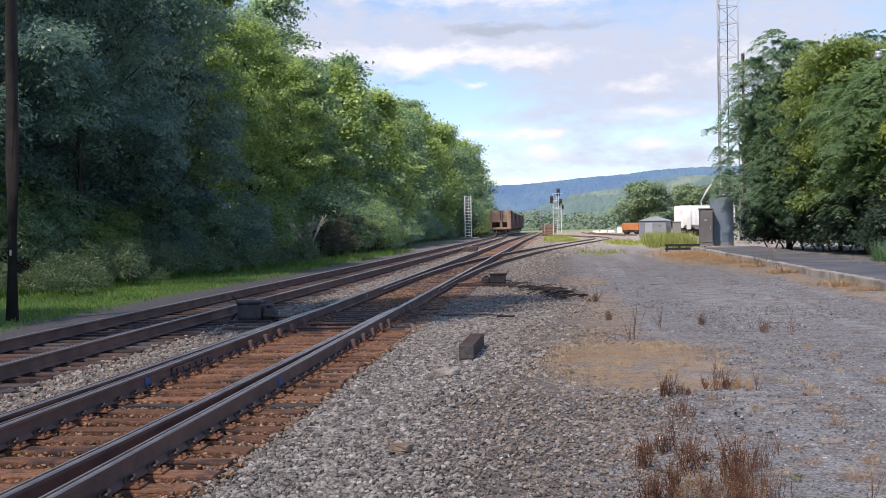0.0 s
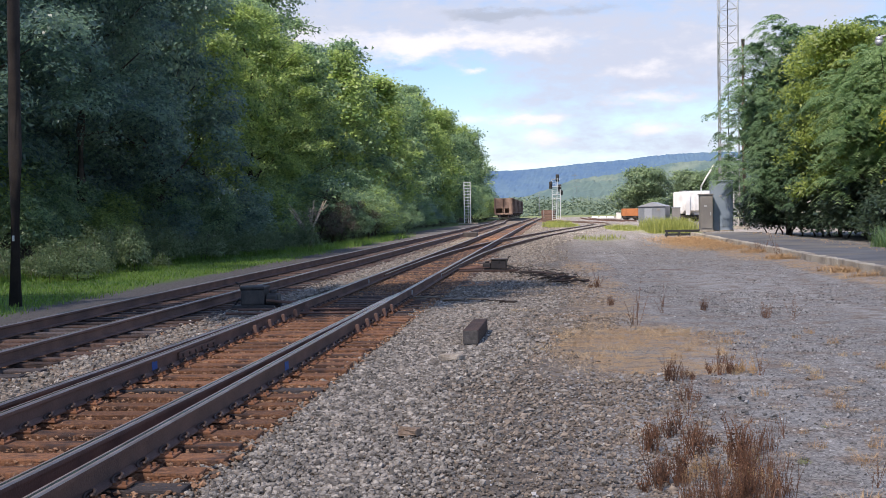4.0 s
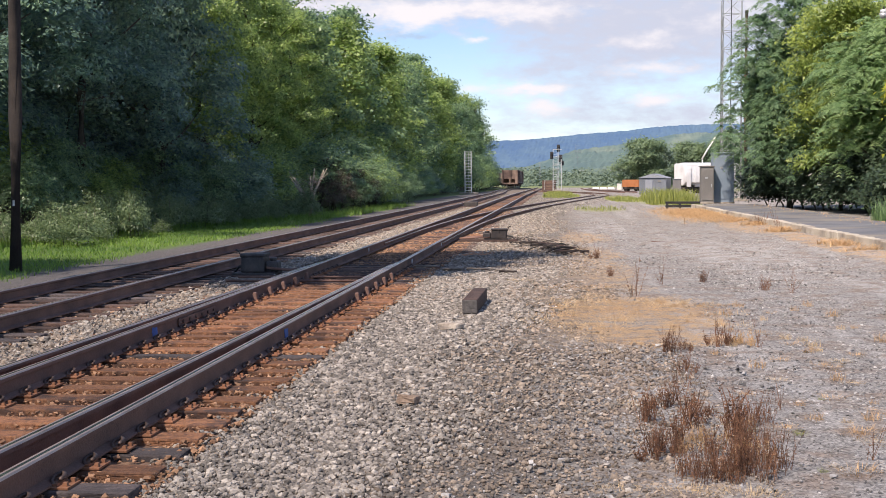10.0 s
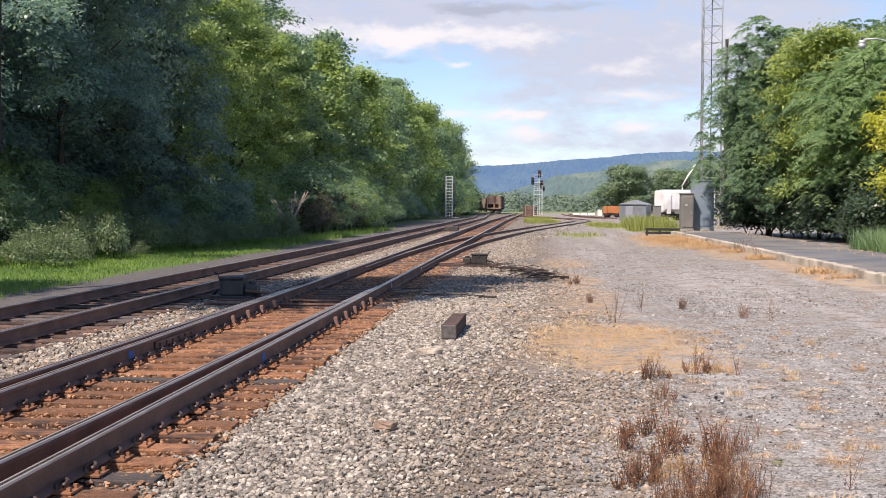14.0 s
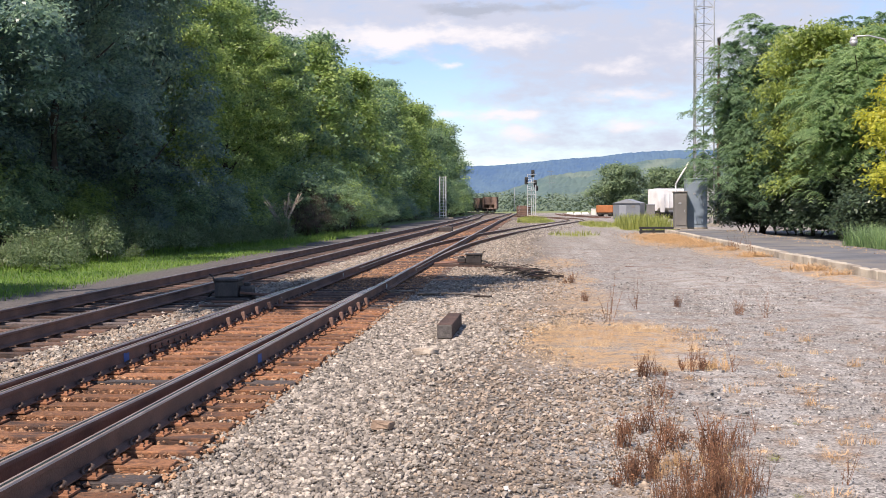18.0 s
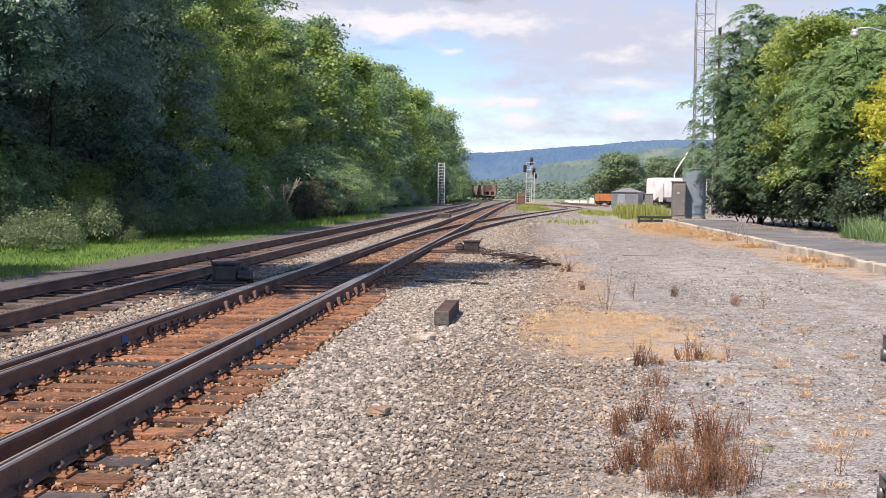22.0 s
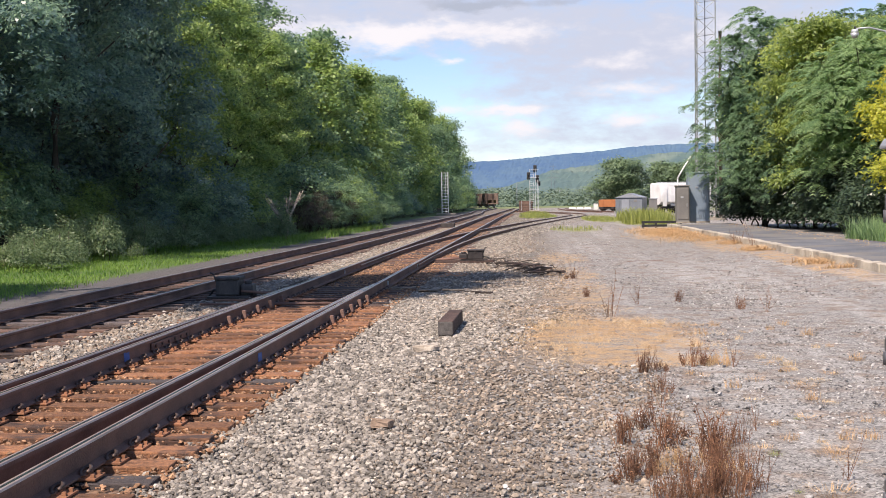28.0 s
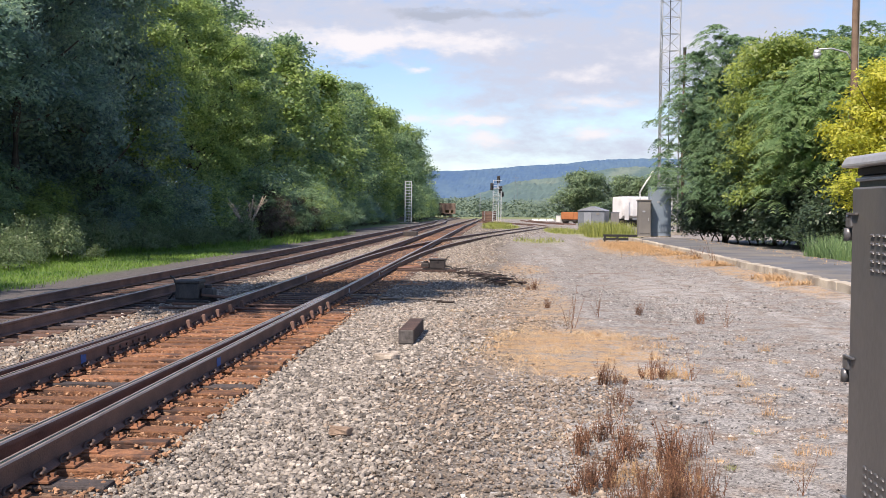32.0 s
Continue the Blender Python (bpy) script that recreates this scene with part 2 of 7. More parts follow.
def leaves(name, c1, c2, rough=0.5, through=0.35, patch=0.25):
    """Leaf: colour from leaf to leaf and in broad patches, with light passing through."""
    m, nt, N, L, p = nodes_of(name)
    tc, a = N("ShaderNodeTexCoord"), N("ShaderNodeTexNoise")
    a.inputs["Scale"].default_value, a.inputs["Detail"].default_value = patch, 3
    L(tc.outputs["Object"], a.inputs["Vector"])
    g = N("ShaderNodeNewGeometry")
    s = N("ShaderNodeMath"); s.operation = "MULTIPLY_ADD"; s.inputs[1].default_value = 0.42
    L(g.outputs["Random Per Island"], s.inputs[0]); L(a.outputs["Fac"], s.inputs[2])
    r = N("ShaderNodeMapRange"); r.inputs[1].default_value, r.inputs[2].default_value = 0.44, 0.96
    L(s.outputs[0], r.inputs[0])
    mix = N("ShaderNodeMixRGB"); mix.inputs[1].default_value, mix.inputs[2].default_value = rgb(c1), rgb(c2)
    L(r.outputs[0], mix.inputs[0])
    L(mix.outputs[0], p.inputs["Base Color"])
    p.inputs["Roughness"].default_value = rough
    t, ms = N("ShaderNodeBsdfTranslucent"), N("ShaderNodeMixShader")
    hs = N("ShaderNodeHueSaturation"); hs.inputs["Value"].default_value = 1.5
    hs.inputs["Hue"].default_value = 0.495
    L(mix.outputs[0], hs.inputs["Color"]); L(hs.outputs[0], t.inputs["Color"])
    ms.inputs[0].default_value = through
    out = nt.nodes["Material Output"]
    L(p.outputs[0], ms.inputs[1]); L(t.outputs[0], ms.inputs[2]); L(ms.outputs[0], out.inputs[0])
    return m


M = {}
M["rail_side"] = surface("rust_brown_rail_side", (0.105, 0.061, 0.049), (0.225, 0.124, 0.092), 2.0, 0.78, 0.05, 0.25, 60)
M["rail_head"] = surface("polished_rail_head", (0.62, 0.58, 0.56), (0.76, 0.72, 0.70), 1.5, 0.24, 1.0, 0.02, 200)
M["rail_crown"] = surface("dull_brown_rail_crown", (0.32, 0.25, 0.22), (0.48, 0.39, 0.35), 3.0, 0.42, 0.5, 0.05, 120)
M["rail_rusty"] = surface("dull_rusty_rail_head", (0.18, 0.12, 0.095), (0.28, 0.21, 0.175), 1.5, 0.55, 0.4, 0.05, 100)
M["tie"] = old_wood("weathered_tie_wood", (0.110, 0.055, 0.036), (0.385, 0.178, 0.084), (0.070, 0.048, 0.041))
M["tie_dark"] = old_wood("dark_brown_tie_wood", (0.062, 0.043, 0.037), (0.165, 0.098, 0.074), (0.052, 0.045, 0.044))
M["tie_grey"] = old_wood("grey_tie_wood", (0.065, 0.055, 0.055), (0.155, 0.125, 0.118), (0.045, 0.04, 0.042))
M["plate"] = surface("rusted_steel_plate", (0.20, 0.088, 0.046), (0.30, 0.14, 0.075), 8, 0.85, 0.2, 0.3, 60, 0.2)
M["clip"] = surface("dark_rusted_clip", (0.06, 0.042, 0.036), (0.17, 0.12, 0.10), 20, 0.6, 0.5, 0.1, 80, 0.2)
M["blue"] = surface("blue_marking_paint", (0.03, 0.09, 0.30), (0.05, 0.14, 0.42), 30, 0.7, 0, 0.1, 90)
M["stone"] = surface("grey_ballast_stone", (0.108, 0.097, 0.084), (0.405, 0.362, 0.310), 9, 0.95, 0, 0.4, 60, 0.55, True)
M["stone_tan"] = surface("dusty_tan_ballast_stone", (0.140, 0.112, 0.087), (0.365, 0.295, 0.228), 6, 0.9, 0, 0.3, 60, 0.45, True)
M["stone_rust"] = surface("rust_stained_ballast_stone", (0.19, 0.098, 0.054), (0.42, 0.245, 0.140), 6, 0.9, 0, 0.3, 60, 0.4, True)
M["pebble"] = surface("yard_pebble", (0.120, 0.116, 0.112), (0.44, 0.42, 0.395), 6, 0.9, 0, 0.2, 60, 0.6, True)
M["machine"] = surface("dusty_black_machine_paint", (0.026, 0.023, 0.023), (0.075, 0.064, 0.060), 5, 0.6, 0.1, 0.15, 40)
M["machine_black"] = surface("grimy_black_machine_paint", (0.012, 0.010, 0.010), (0.040, 0.031, 0.028), 5, 0.6, 0.1, 0.15, 40)
M["timber"] = surface("dark_creosoted_timber", (0.036, 0.022, 0.018), (0.095, 0.055, 0.042), 5, 0.85, 0, 0.5, 35)
M["timber_end"] = surface("cracked_timber_end_grain", (0.07, 0.064, 0.06), (0.14, 0.125, 0.115), 20, 0.9, 0, 0.6, 60)
M["wood_bleached"] = surface("bleached_wood", (0.25, 0.205, 0.16), (0.48, 0.42, 0.35), 9, 0.9, 0, 0.4, 50)
M["wood_brown"] = surface("brown_broken_wood", (0.15, 0.105, 0.075), (0.28, 0.205, 0.15), 9, 0.9, 0, 0.4, 50)
M["branch"] = surface("dead_dark_branch_bark", (0.024, 0.019, 0.017), (0.060, 0.047, 0.040), 9, 0.9, 0, 0.4, 60, 0.3)
M["bark"] = surface("tree_bark", (0.055, 0.045, 0.035), (0.11, 0.09, 0.07), 3, 0.95, 0, 0.6, 25)
# lawn pole's wood, darkened to include the shade it stands in
M["pole"] = surface("shade_dark_creosoted_wood", (0.020, 0.016, 0.015), (0.046, 0.036, 0.031), 3, 0.9, 0, 0.5, 30)
M["pole_light"] = surface("weathered_pole_wood", (0.13, 0.085, 0.06), (0.22, 0.155, 0.11), 3, 0.9, 0, 0.5, 30)
M["pale_weed"] = leaves("pale_weed_leaf", (0.070, 0.118, 0.055), (0.215, 0.280, 0.135), 0.45, 0.4)
M["straw"] = surface("dry_straw", (0.37, 0.225, 0.11), (0.58, 0.395, 0.21), 3, 0.9, 0, 0, 30, 0.3, True)
M["straw_pale"] = surface("pale_dry_straw", (0.48, 0.34, 0.18), (0.64, 0.49, 0.30), 3, 0.9, 0, 0, 30, 0.25, True)
M["weed"] = surface("dead_reddish_weed", (0.095, 0.043, 0.026), (0.27, 0.132, 0.068), 3, 0.9, 0, 0, 30, 0.45, True)
M["concrete"] = surface("old_tan_concrete", (0.34, 0.30, 0.24), (0.50, 0.45, 0.37), 1.4, 0.9, 0, 0.4, 30, 0.12, stain=(0.20, 0.17, 0.14), stain_scale=1.2)
M["asphalt"] = surface("worn_grey_asphalt", (0.085, 0.09, 0.10), (0.15, 0.155, 0.165), 0.8, 0.9, 0, 0.3, 45, stain=(0.20, 0.18, 0.15), stain_scale=0.35)
M["galv"] = surface("galvanised_steel", (0.42, 0.44, 0.46), (0.60, 0.62, 0.64), 2, 0.45, 0.6, 0.05, 60)
M["alu"] = surface("weathered_aluminium", (0.52, 0.53, 0.54), (0.68, 0.69, 0.70), 1.5, 0.42, 0.55, 0.04, 60)
M["box_grey"] = surface("grey_enamelled_cabinet_steel", (0.104, 0.105, 0.110), (0.150, 0.150, 0.155), 1.2, 0.36, 0.35, 0.05, 30, stain=(0.175, 0.160, 0.148), stain_scale=1.3)
M["box_lid"] = surface("pale_grey_lid_steel", (0.34, 0.35, 0.37), (0.46, 0.47, 0.49), 2, 0.45, 0.4, 0.05, 40)
M["box_dark"] = surface("dark_grey_cabinet_steel", (0.16, 0.155, 0.15), (0.23, 0.22, 0.205), 1.0, 0.6, 0.2, 0.05, 30)
M["box_blue"] = surface("blue_grey_cabinet_steel", (0.20, 0.26, 0.33), (0.29, 0.35, 0.42), 1.0, 0.5, 0.3, 0.05, 30)
M["black"] = surface("matt_black_paint", (0.012, 0.012, 0.013), (0.03, 0.03, 0.03), 3, 0.7, 0, 0.05, 40)
M["hopper"] = surface("rusty_brown_hopper_steel", (0.062, 0.042, 0.037), (0.14, 0.095, 0.080), 0.5, 0.85, 0.1, 0.1, 6, 0.25, stain=(0.27, 0.19, 0.15), stain_scale=0.45)
M["hopper_light"] = surface("faded_tan_hopper_steel", (0.20, 0.155, 0.13), (0.31, 0.25, 0.21), 0.5, 0.85, 0.1, 0.1, 6, 0.2, stain=(0.14, 0.09, 0.07), stain_scale=0.5)
M["bogie"] = surface("grimy_bogie_steel", (0.015, 0.013, 0.012), (0.045, 0.035, 0.03), 4, 0.8, 0.2, 0.1, 20)
M["wheel"] = surface("worn_wheel_steel", (0.28, 0.25, 0.24), (0.42, 0.40, 0.38), 4, 0.4, 0.7, 0.1, 20)
M["white_car"] = surface("chalky_white_car_paint", (0.66, 0.66, 0.65), (0.82, 0.82, 0.81), 0.4, 0.6, 0, 0.05, 8, stain=(0.50, 0.48, 0.46), stain_scale=0.3)
M["shed"] = surface("grey_metal_siding", (0.135, 0.155, 0.18), (0.20, 0.22, 0.245), 0.5, 0.55, 0.3, 0.05, 12)
M["shed_roof"] = surface("pale_metal_roof", (0.24, 0.26, 0.29), (0.33, 0.35, 0.38), 0.5, 0.5, 0.3, 0.05, 12)
M["orange"] = surface("faded_orange_paint", (0.30, 0.105, 0.035), (0.44, 0.165, 0.055), 0.5, 0.7, 0, 0.05, 8, stain=(0.25, 0.10, 0.05), stain_scale=0.6)
M["white"] = surface("white_paint", (0.70, 0.70, 0.68), (0.82, 0.82, 0.80), 0.8, 0.6, 0, 0.05, 10)
M["stack"] = surface("reddish_stacked_tie_wood", (0.085, 0.052, 0.041), (0.18, 0.11, 0.085), 1.0, 0.9, 0, 0.3, 10, 0.35)
M["rust"] = surface("orange_rust_dirt", (0.30, 0.12, 0.045), (0.42, 0.19, 0.08), 2.5, 0.95, 0, 0.4, 40)
# next two leaves: bluish dark tone stands for shade, green tone for sun
M["leaf_dark"] = leaves("dark_green_leaf", (0.075, 0.136, 0.146), (0.250, 0.365, 0.240), 0.34, 0.48, 0.45)
M["leaf_mid"] = leaves("green_leaf", (0.066, 0.132, 0.086), (0.285, 0.405, 0.195), 0.42, 0.48, 0.45)
M["leaf_fresh"] = leaves("fresh_green_leaf", (0.092, 0.168, 0.060), (0.365, 0.470, 0.150), 0.45, 0.50, 0.45)
M["leaf_blue"] = leaves("glossy_blue_green_leaf", (0.066, 0.135, 0.080), (0.230, 0.340, 0.175), 0.40, 0.42, 0.4)
M["leaf_frond"] = leaves("bright_frond_leaf", (0.085, 0.170, 0.070), (0.310, 0.430, 0.190), 0.42, 0.45, 0.4)
M["leaf_yellow"] = leaves("yellowing_leaf", (0.24, 0.29, 0.040), (0.56, 0.54, 0.075), 0.5, 0.45, 0.5)
M["leaf_olive"] = leaves("olive_yellow_green_leaf", (0.120, 0.185, 0.050), (0.360, 0.430, 0.110), 0.5, 0.45, 0.4)
# leaf of the far round trees, lightened to imitate haze
M["leaf_hazy"] = leaves("hazy_green_leaf", (0.080, 0.130, 0.085), (0.230, 0.310, 0.160), 0.5, 0.4, 0.4)
M["driftwood"] = surface("weathered_grey_stick", (0.10, 0.082, 0.066), (0.27, 0.225, 0.18), 9, 0.9, 0, 0.4, 60, 0.3)
# undergrowth leaf darkened so its colour holds the shade below the canopy
M["leaf_shaded"] = leaves("shaded_undergrowth_leaf", (0.022, 0.042, 0.028), (0.075, 0.115, 0.062), 0.35, 0.3, 0.4)
M["dry_leaf"] = leaves("withered_brown_leaf", (0.055, 0.048, 0.040), (0.165, 0.140, 0.098), 0.7, 0.35, 0.5)
M["grass"] = leaves("lawn_grass_blade", (0.070, 0.160, 0.030), (0.200, 0.320, 0.050), 0.6, 0.40, 0.25)
M["grass_dry"] = leaves("yellowish_grass_blade", (0.16, 0.20, 0.045), (0.32, 0.34, 0.09), 0.6, 0.35, 0.3)
# valley foliage: pale, dulled tones with haze mixed into the leaf colour
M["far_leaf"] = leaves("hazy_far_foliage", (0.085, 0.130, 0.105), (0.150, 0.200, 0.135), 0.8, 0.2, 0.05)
# both hill materials carry the haze of distance in their base colours
M["hill_near"] = surface("hazed_wooded_slope", (0.058, 0.102, 0.108), (0.098, 0.148, 0.128), 0.010, 0.95, 0, 0, 0.09, stain=(0.14, 0.18, 0.15), stain_scale=0.012)
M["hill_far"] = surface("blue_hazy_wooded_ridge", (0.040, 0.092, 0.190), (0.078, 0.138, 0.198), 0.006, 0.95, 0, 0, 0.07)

# ---------- mesh helpers ----------
TURN = radians(-6.0)
ORIGIN = Vector((-3.75, 0, 0))
RAIL_TOP = 0.20
rnd = random.Random(7)


def fall(v):
    """The ground sinks gently away in the distance."""
    return -0.0032 * max(0.0, v - 110) if v < 420 else -0.992 - 0.012 * (v - 420)


def tr(u, v, z=0.0):
    """Place from the track's own axes: u metres to the right of the near track, v along it."""
    c, s = math.cos(TURN), math.sin(TURN)
    return Vector((ORIGIN.x + u * c - v * s, ORIGIN.y + u * s + v * c, z))


def at(u, v, z=0.0, turn=0.0):
    p = tr(u, v, z)
    return pose(p.x, p.y, p.z, 0, 0, math.degrees(TURN) + turn)


def mesh_of(name, verts, faces, mats, index=None, smooth=False):
    me = bpy.data.meshes.new(name)
    me.from_pydata([tuple(v) for v in verts], [], faces)
    for m in mats:
        me.materials.append(m)
    if index is not None:
        me.polygons.foreach_set("material_index", np.asarray(index, dtype=np.int32))
    if smooth:
        me.polygons.foreach_set("use_smooth", np.ones(len(me.polygons), dtype=bool))
    me.update()
    return me


def quick(name, verts, loops, per, mats, index=None):
    """A mesh from arrays: verts (n, 3), loops (faces, per)."""
    me = bpy.data.meshes.new(name)
    n, f = len(verts), len(loops)
    me.vertices.add(n)
    me.vertices.foreach_set("co", np.ascontiguousarray(verts, dtype=np.float32).ravel())
    me.loops.add(f * per)
    me.loops.foreach_set("vertex_index", np.ascontiguousarray(loops, dtype=np.int32).ravel())
    me.polygons.add(f)
    me.polygons.foreach_set("loop_start", np.arange(0, f * per, per, dtype=np.int32))
    me.polygons.foreach_set("loop_total", np.full(f, per, dtype=np.int32))
    for m in mats:
        me.materials.append(m)
    if index is not None:
        me.polygons.foreach_set("material_index", np.asarray(index, dtype=np.int32))
    me.polygons.foreach_set("use_smooth", np.zeros(f, dtype=bool))
    me.update(calc_edges=True)
    return me


def part(name, data, parent, label="", m=None):
    """Links mesh data as one part under a thing or a part."""
    ob = new(name, data)
    ob.parent = parent
    if m is not None:
        ob.matrix_basis = m
    if label:
        ob["label"] = label
    return ob


def thing(name, m, label, category, group="", kind="", data=None):
    ob = new(name, data)
    ob.matrix_basis = m
    return tagged(ob, label, category, group, kind)


def finish(bm, name, mat, smooth=False):
    me = bpy.data.meshes.new(name)
    bm.normal_update()
    bm.to_mesh(me)
    bm.free()
    for x in (mat if isinstance(mat, (list, tuple)) else [mat]):
        me.materials.append(x)
    if smooth:
        me.polygons.foreach_set("use_smooth", np.ones(len(me.polygons), dtype=bool))
    return me


def add_box(bm, size, centre=(0, 0, 0), bevel=0.0, turn=None, taper=1.0):
    """A box with rounded edges added to a bmesh; taper narrows its top."""
    r = bmesh.ops.create_cube(bm, size=1.0)
    vs = r["verts"]
    for v in vs:
        k = taper if v.co.z > 0 else 1.0
        v.co = Vector((v.co.x * size[0] * k, v.co.y * size[1] * k, v.co.z * size[2]))
    if bevel:
        es = list({e for v in vs for e in v.link_edges})
        r = bmesh.ops.bevel(bm, geom=es, offset=bevel, segments=2, affect="EDGES", profile=0.5)
        vs = list({v for f in r["faces"] for v in f.verts} | {v for v in vs if v.is_valid})
    m = Matrix.Translation(centre) @ (turn if turn is not None else Matrix())
    bmesh.ops.transform(bm, matrix=m, verts=vs)
    return vs


def box(name, size, centre, mat, bevel=0.01, taper=1.0):
    bm = bmesh.new()
    add_box(bm, size, centre, bevel, None, taper)
    return finish(bm, name, mat)


def add_rod(bm, a, b, r1, r2=None, seg=8):
    a, b = Vector(a), Vector(b)
    d = b - a
    res = bmesh.ops.create_cone(bm, cap_ends=True, segments=seg, radius1=r1, radius2=r1 if r2 is None else r2, depth=d.length)
    m = Matrix.Translation((a + b) / 2) @ d.to_track_quat("Z", "Y").to_matrix().to_4x4()
    bmesh.ops.transform(bm, matrix=m, verts=res["verts"])


def rod(name, a, b, r1, mat, r2=None, seg=8):
    bm = bmesh.new()
    add_rod(bm, a, b, r1, r2, seg)
    return finish(bm, name, mat, seg > 6)


def bent_rod(name, pts, r1, r2, mat, seg=7):
    """A tapered tube through points."""
    pts = [Vector(p) for p in pts]
    vs, fs = [], []
    n = len(pts)
    for i, p in enumerate(pts):
        d = (pts[min(i + 1, n - 1)] - pts[max(i - 1, 0)]).normalized()
        q = d.to_track_quat("Z", "Y")
        r = r1 + (r2 - r1) * i / (n - 1)
        for k in range(seg):
            a = 2 * math.pi * k / seg
            vs.append(p + q @ Vector((math.cos(a) * r, math.sin(a) * r, 0)))
    for i in range(n - 1):
        for k in range(seg):
            k2 = (k + 1) % seg
            fs.append((i * seg + k, i * seg + k2, (i + 1) * seg + k2, (i + 1) * seg + k))
    fs.append(tuple(range(seg))[::-1])
    fs.append(tuple(range((n - 1) * seg, n * seg)))
    return mesh_of(name, vs, fs, [mat], smooth=True)


def spline(points, step=1.0):
    """A smooth line through control points, as numpy points at even steps."""
    p = [np.array(q, float) for q in points]
    p = [2 * p[0] - p[1]] + p + [2 * p[-1] - p[-2]]
    out = []
    for i in range(1, len(p) - 2):
        a, b, c, d = p[i - 1:i + 3]
        n = max(2, int(np.linalg.norm(c - b) / step))
        for t in np.linspace(0, 1, n, endpoint=False):
            out.append(0.5 * (2 * b + (c - a) * t + (2 * a - 5 * b + 4 * c - d) * t * t + (3 * b - a - 3 * c + d) * t ** 3))
    out.append(p[-2])
    return np.array(out)


def side_of(line):
    """The direction to the right of a plan line at each of its points."""
    d = np.gradient(line[:, :2], axis=0)
    d /= np.linalg.norm(d, axis=1)[:, None]
    return np.stack([d[:, 1], -d[:, 0]], 1)


# ---------- ground ----------
def ground_height(u, v):
    z = 0.0
    if -5.2 < u < 2.2:
        z = -0.055
    elif 2.2 <= u < 3.4:
        z = -0.055 * (3.4 - u) / 1.2
    if -6.4 < u <= -5.2:
        z = -0.055 - 0.13 * (-5.2 - u) / 1.2
    elif -12.5 < u <= -6.4:
        z = -0.185
    elif u <= -12.5:
        z = -0.185 + min(3.0, 0.16 * (-12.5 - u))
    # the yard rises a little to the platform's foot
    rise = min(1.0, max(0.0, (u - 9.0) / 1.9)) * min(1.0, max(0.0, (66 - v) / 6))
    return z + 0.12 * rise * rise * (3 - 2 * rise) + fall(v)


def ground_material():
    m, nt, N, L, p = nodes_of("yard_ground")
    tc, sep = N("ShaderNodeTexCoord"), N("ShaderNodeSeparateXYZ")
    L(tc.outputs["Object"], sep.inputs[0])

    def noise_of(scale, detail=6, rough=0.55):
        n = N("ShaderNodeTexNoise")
        n.inputs["Scale"].default_value, n.inputs["Detail"].default_value, n.inputs["Roughness"].default_value = scale, detail, rough
        L(tc.outputs["Object"], n.inputs["Vector"])
        return n.outputs["Fac"]

    def math_of(op, a, b, c=None):
        n = N("ShaderNodeMath"); n.operation = op
        for i, x in enumerate((a, b, c)):
            if x is None:
                continue
            if isinstance(x, (int, float)):
                n.inputs[i].default_value = x
            else:
                L(x, n.inputs[i])
        return n.outputs[0]

    def ramp(x, lo, hi):
        r = N("ShaderNodeMapRange")
        r.interpolation_type = "SMOOTHSTEP"
        L(x, r.inputs[0]); r.inputs[1].default_value, r.inputs[2].default_value = lo, hi
        return r.outputs[0]

    def mixed(f, a, b):
        x = N("ShaderNodeMixRGB")
        L(f, x.inputs[0])
        for i, c in ((1, a), (2, b)):
            if isinstance(c, tuple):
                x.inputs[i].default_value = rgb(c)
            else:
                L(c, x.inputs[i])
        return x.outputs[0]

    wob = math_of("MULTIPLY_ADD", noise_of(0.35, 5), 3.0, -1.5)
    u = math_of("ADD", sep.outputs["X"], wob)
    v = sep.outputs["Y"]
    fine = noise_of(70, 6, 0.8)
    mid = noise_of(2.2, 6)
    broad = noise_of(0.25, 5)
    vor = N("ShaderNodeTexVoronoi"); vor.inputs["Scale"].default_value = 62
    L(tc.outputs["Object"], vor.inputs["Vector"])
    cell = N("ShaderNodeSeparateColor"); L(vor.outputs["Color"], cell.inputs[0])
    big = N("ShaderNodeTexVoronoi"); big.inputs["Scale"].default_value = 17
    L(tc.outputs["Object"], big.inputs["Vector"])
    cell2 = N("ShaderNodeSeparateColor"); L(big.outputs["Color"], cell2.inputs[0])
    clods = math_of("ADD", math_of("MULTIPLY", cell2.outputs[0], 0.30), math_of("MULTIPLY", noise_of(12, 8, 0.8), 0.9))
    grit = math_of("MULTIPLY_ADD", cell.outputs[0], 0.5, math_of("MULTIPLY_ADD", fine, 0.35, math_of("MULTIPLY_ADD", clods, 0.8, -0.50)))
    # ballast ground kept dark to imitate shaded gaps between the loose stones
    ballast = mixed(grit, (0.032, 0.028, 0.025), (0.24, 0.212, 0.182))
    tan = mixed(grit, (0.07, 0.054, 0.040), (0.33, 0.265, 0.20))
    ballast = mixed(ramp(broad, 0.42, 0.62), ballast, tan)
    rusty = mixed(grit, (0.07, 0.042, 0.031), (0.33, 0.20, 0.125))
    # fine blue-grey stone of the yard, browner and paler in patches
    yard = mixed(grit, (0.040, 0.039, 0.038), (0.49, 0.468, 0.440))
    mp = N("ShaderNodeMapping"); mp.inputs["Scale"].default_value = (1.5, 0.07, 1)
    L(tc.outputs["Object"], mp.inputs["Vector"])
    lane = N("ShaderNodeTexNoise"); lane.inputs["Scale"].default_value, lane.inputs["Detail"].default_value = 0.8, 5
    L(mp.outputs[0], lane.inputs["Vector"])
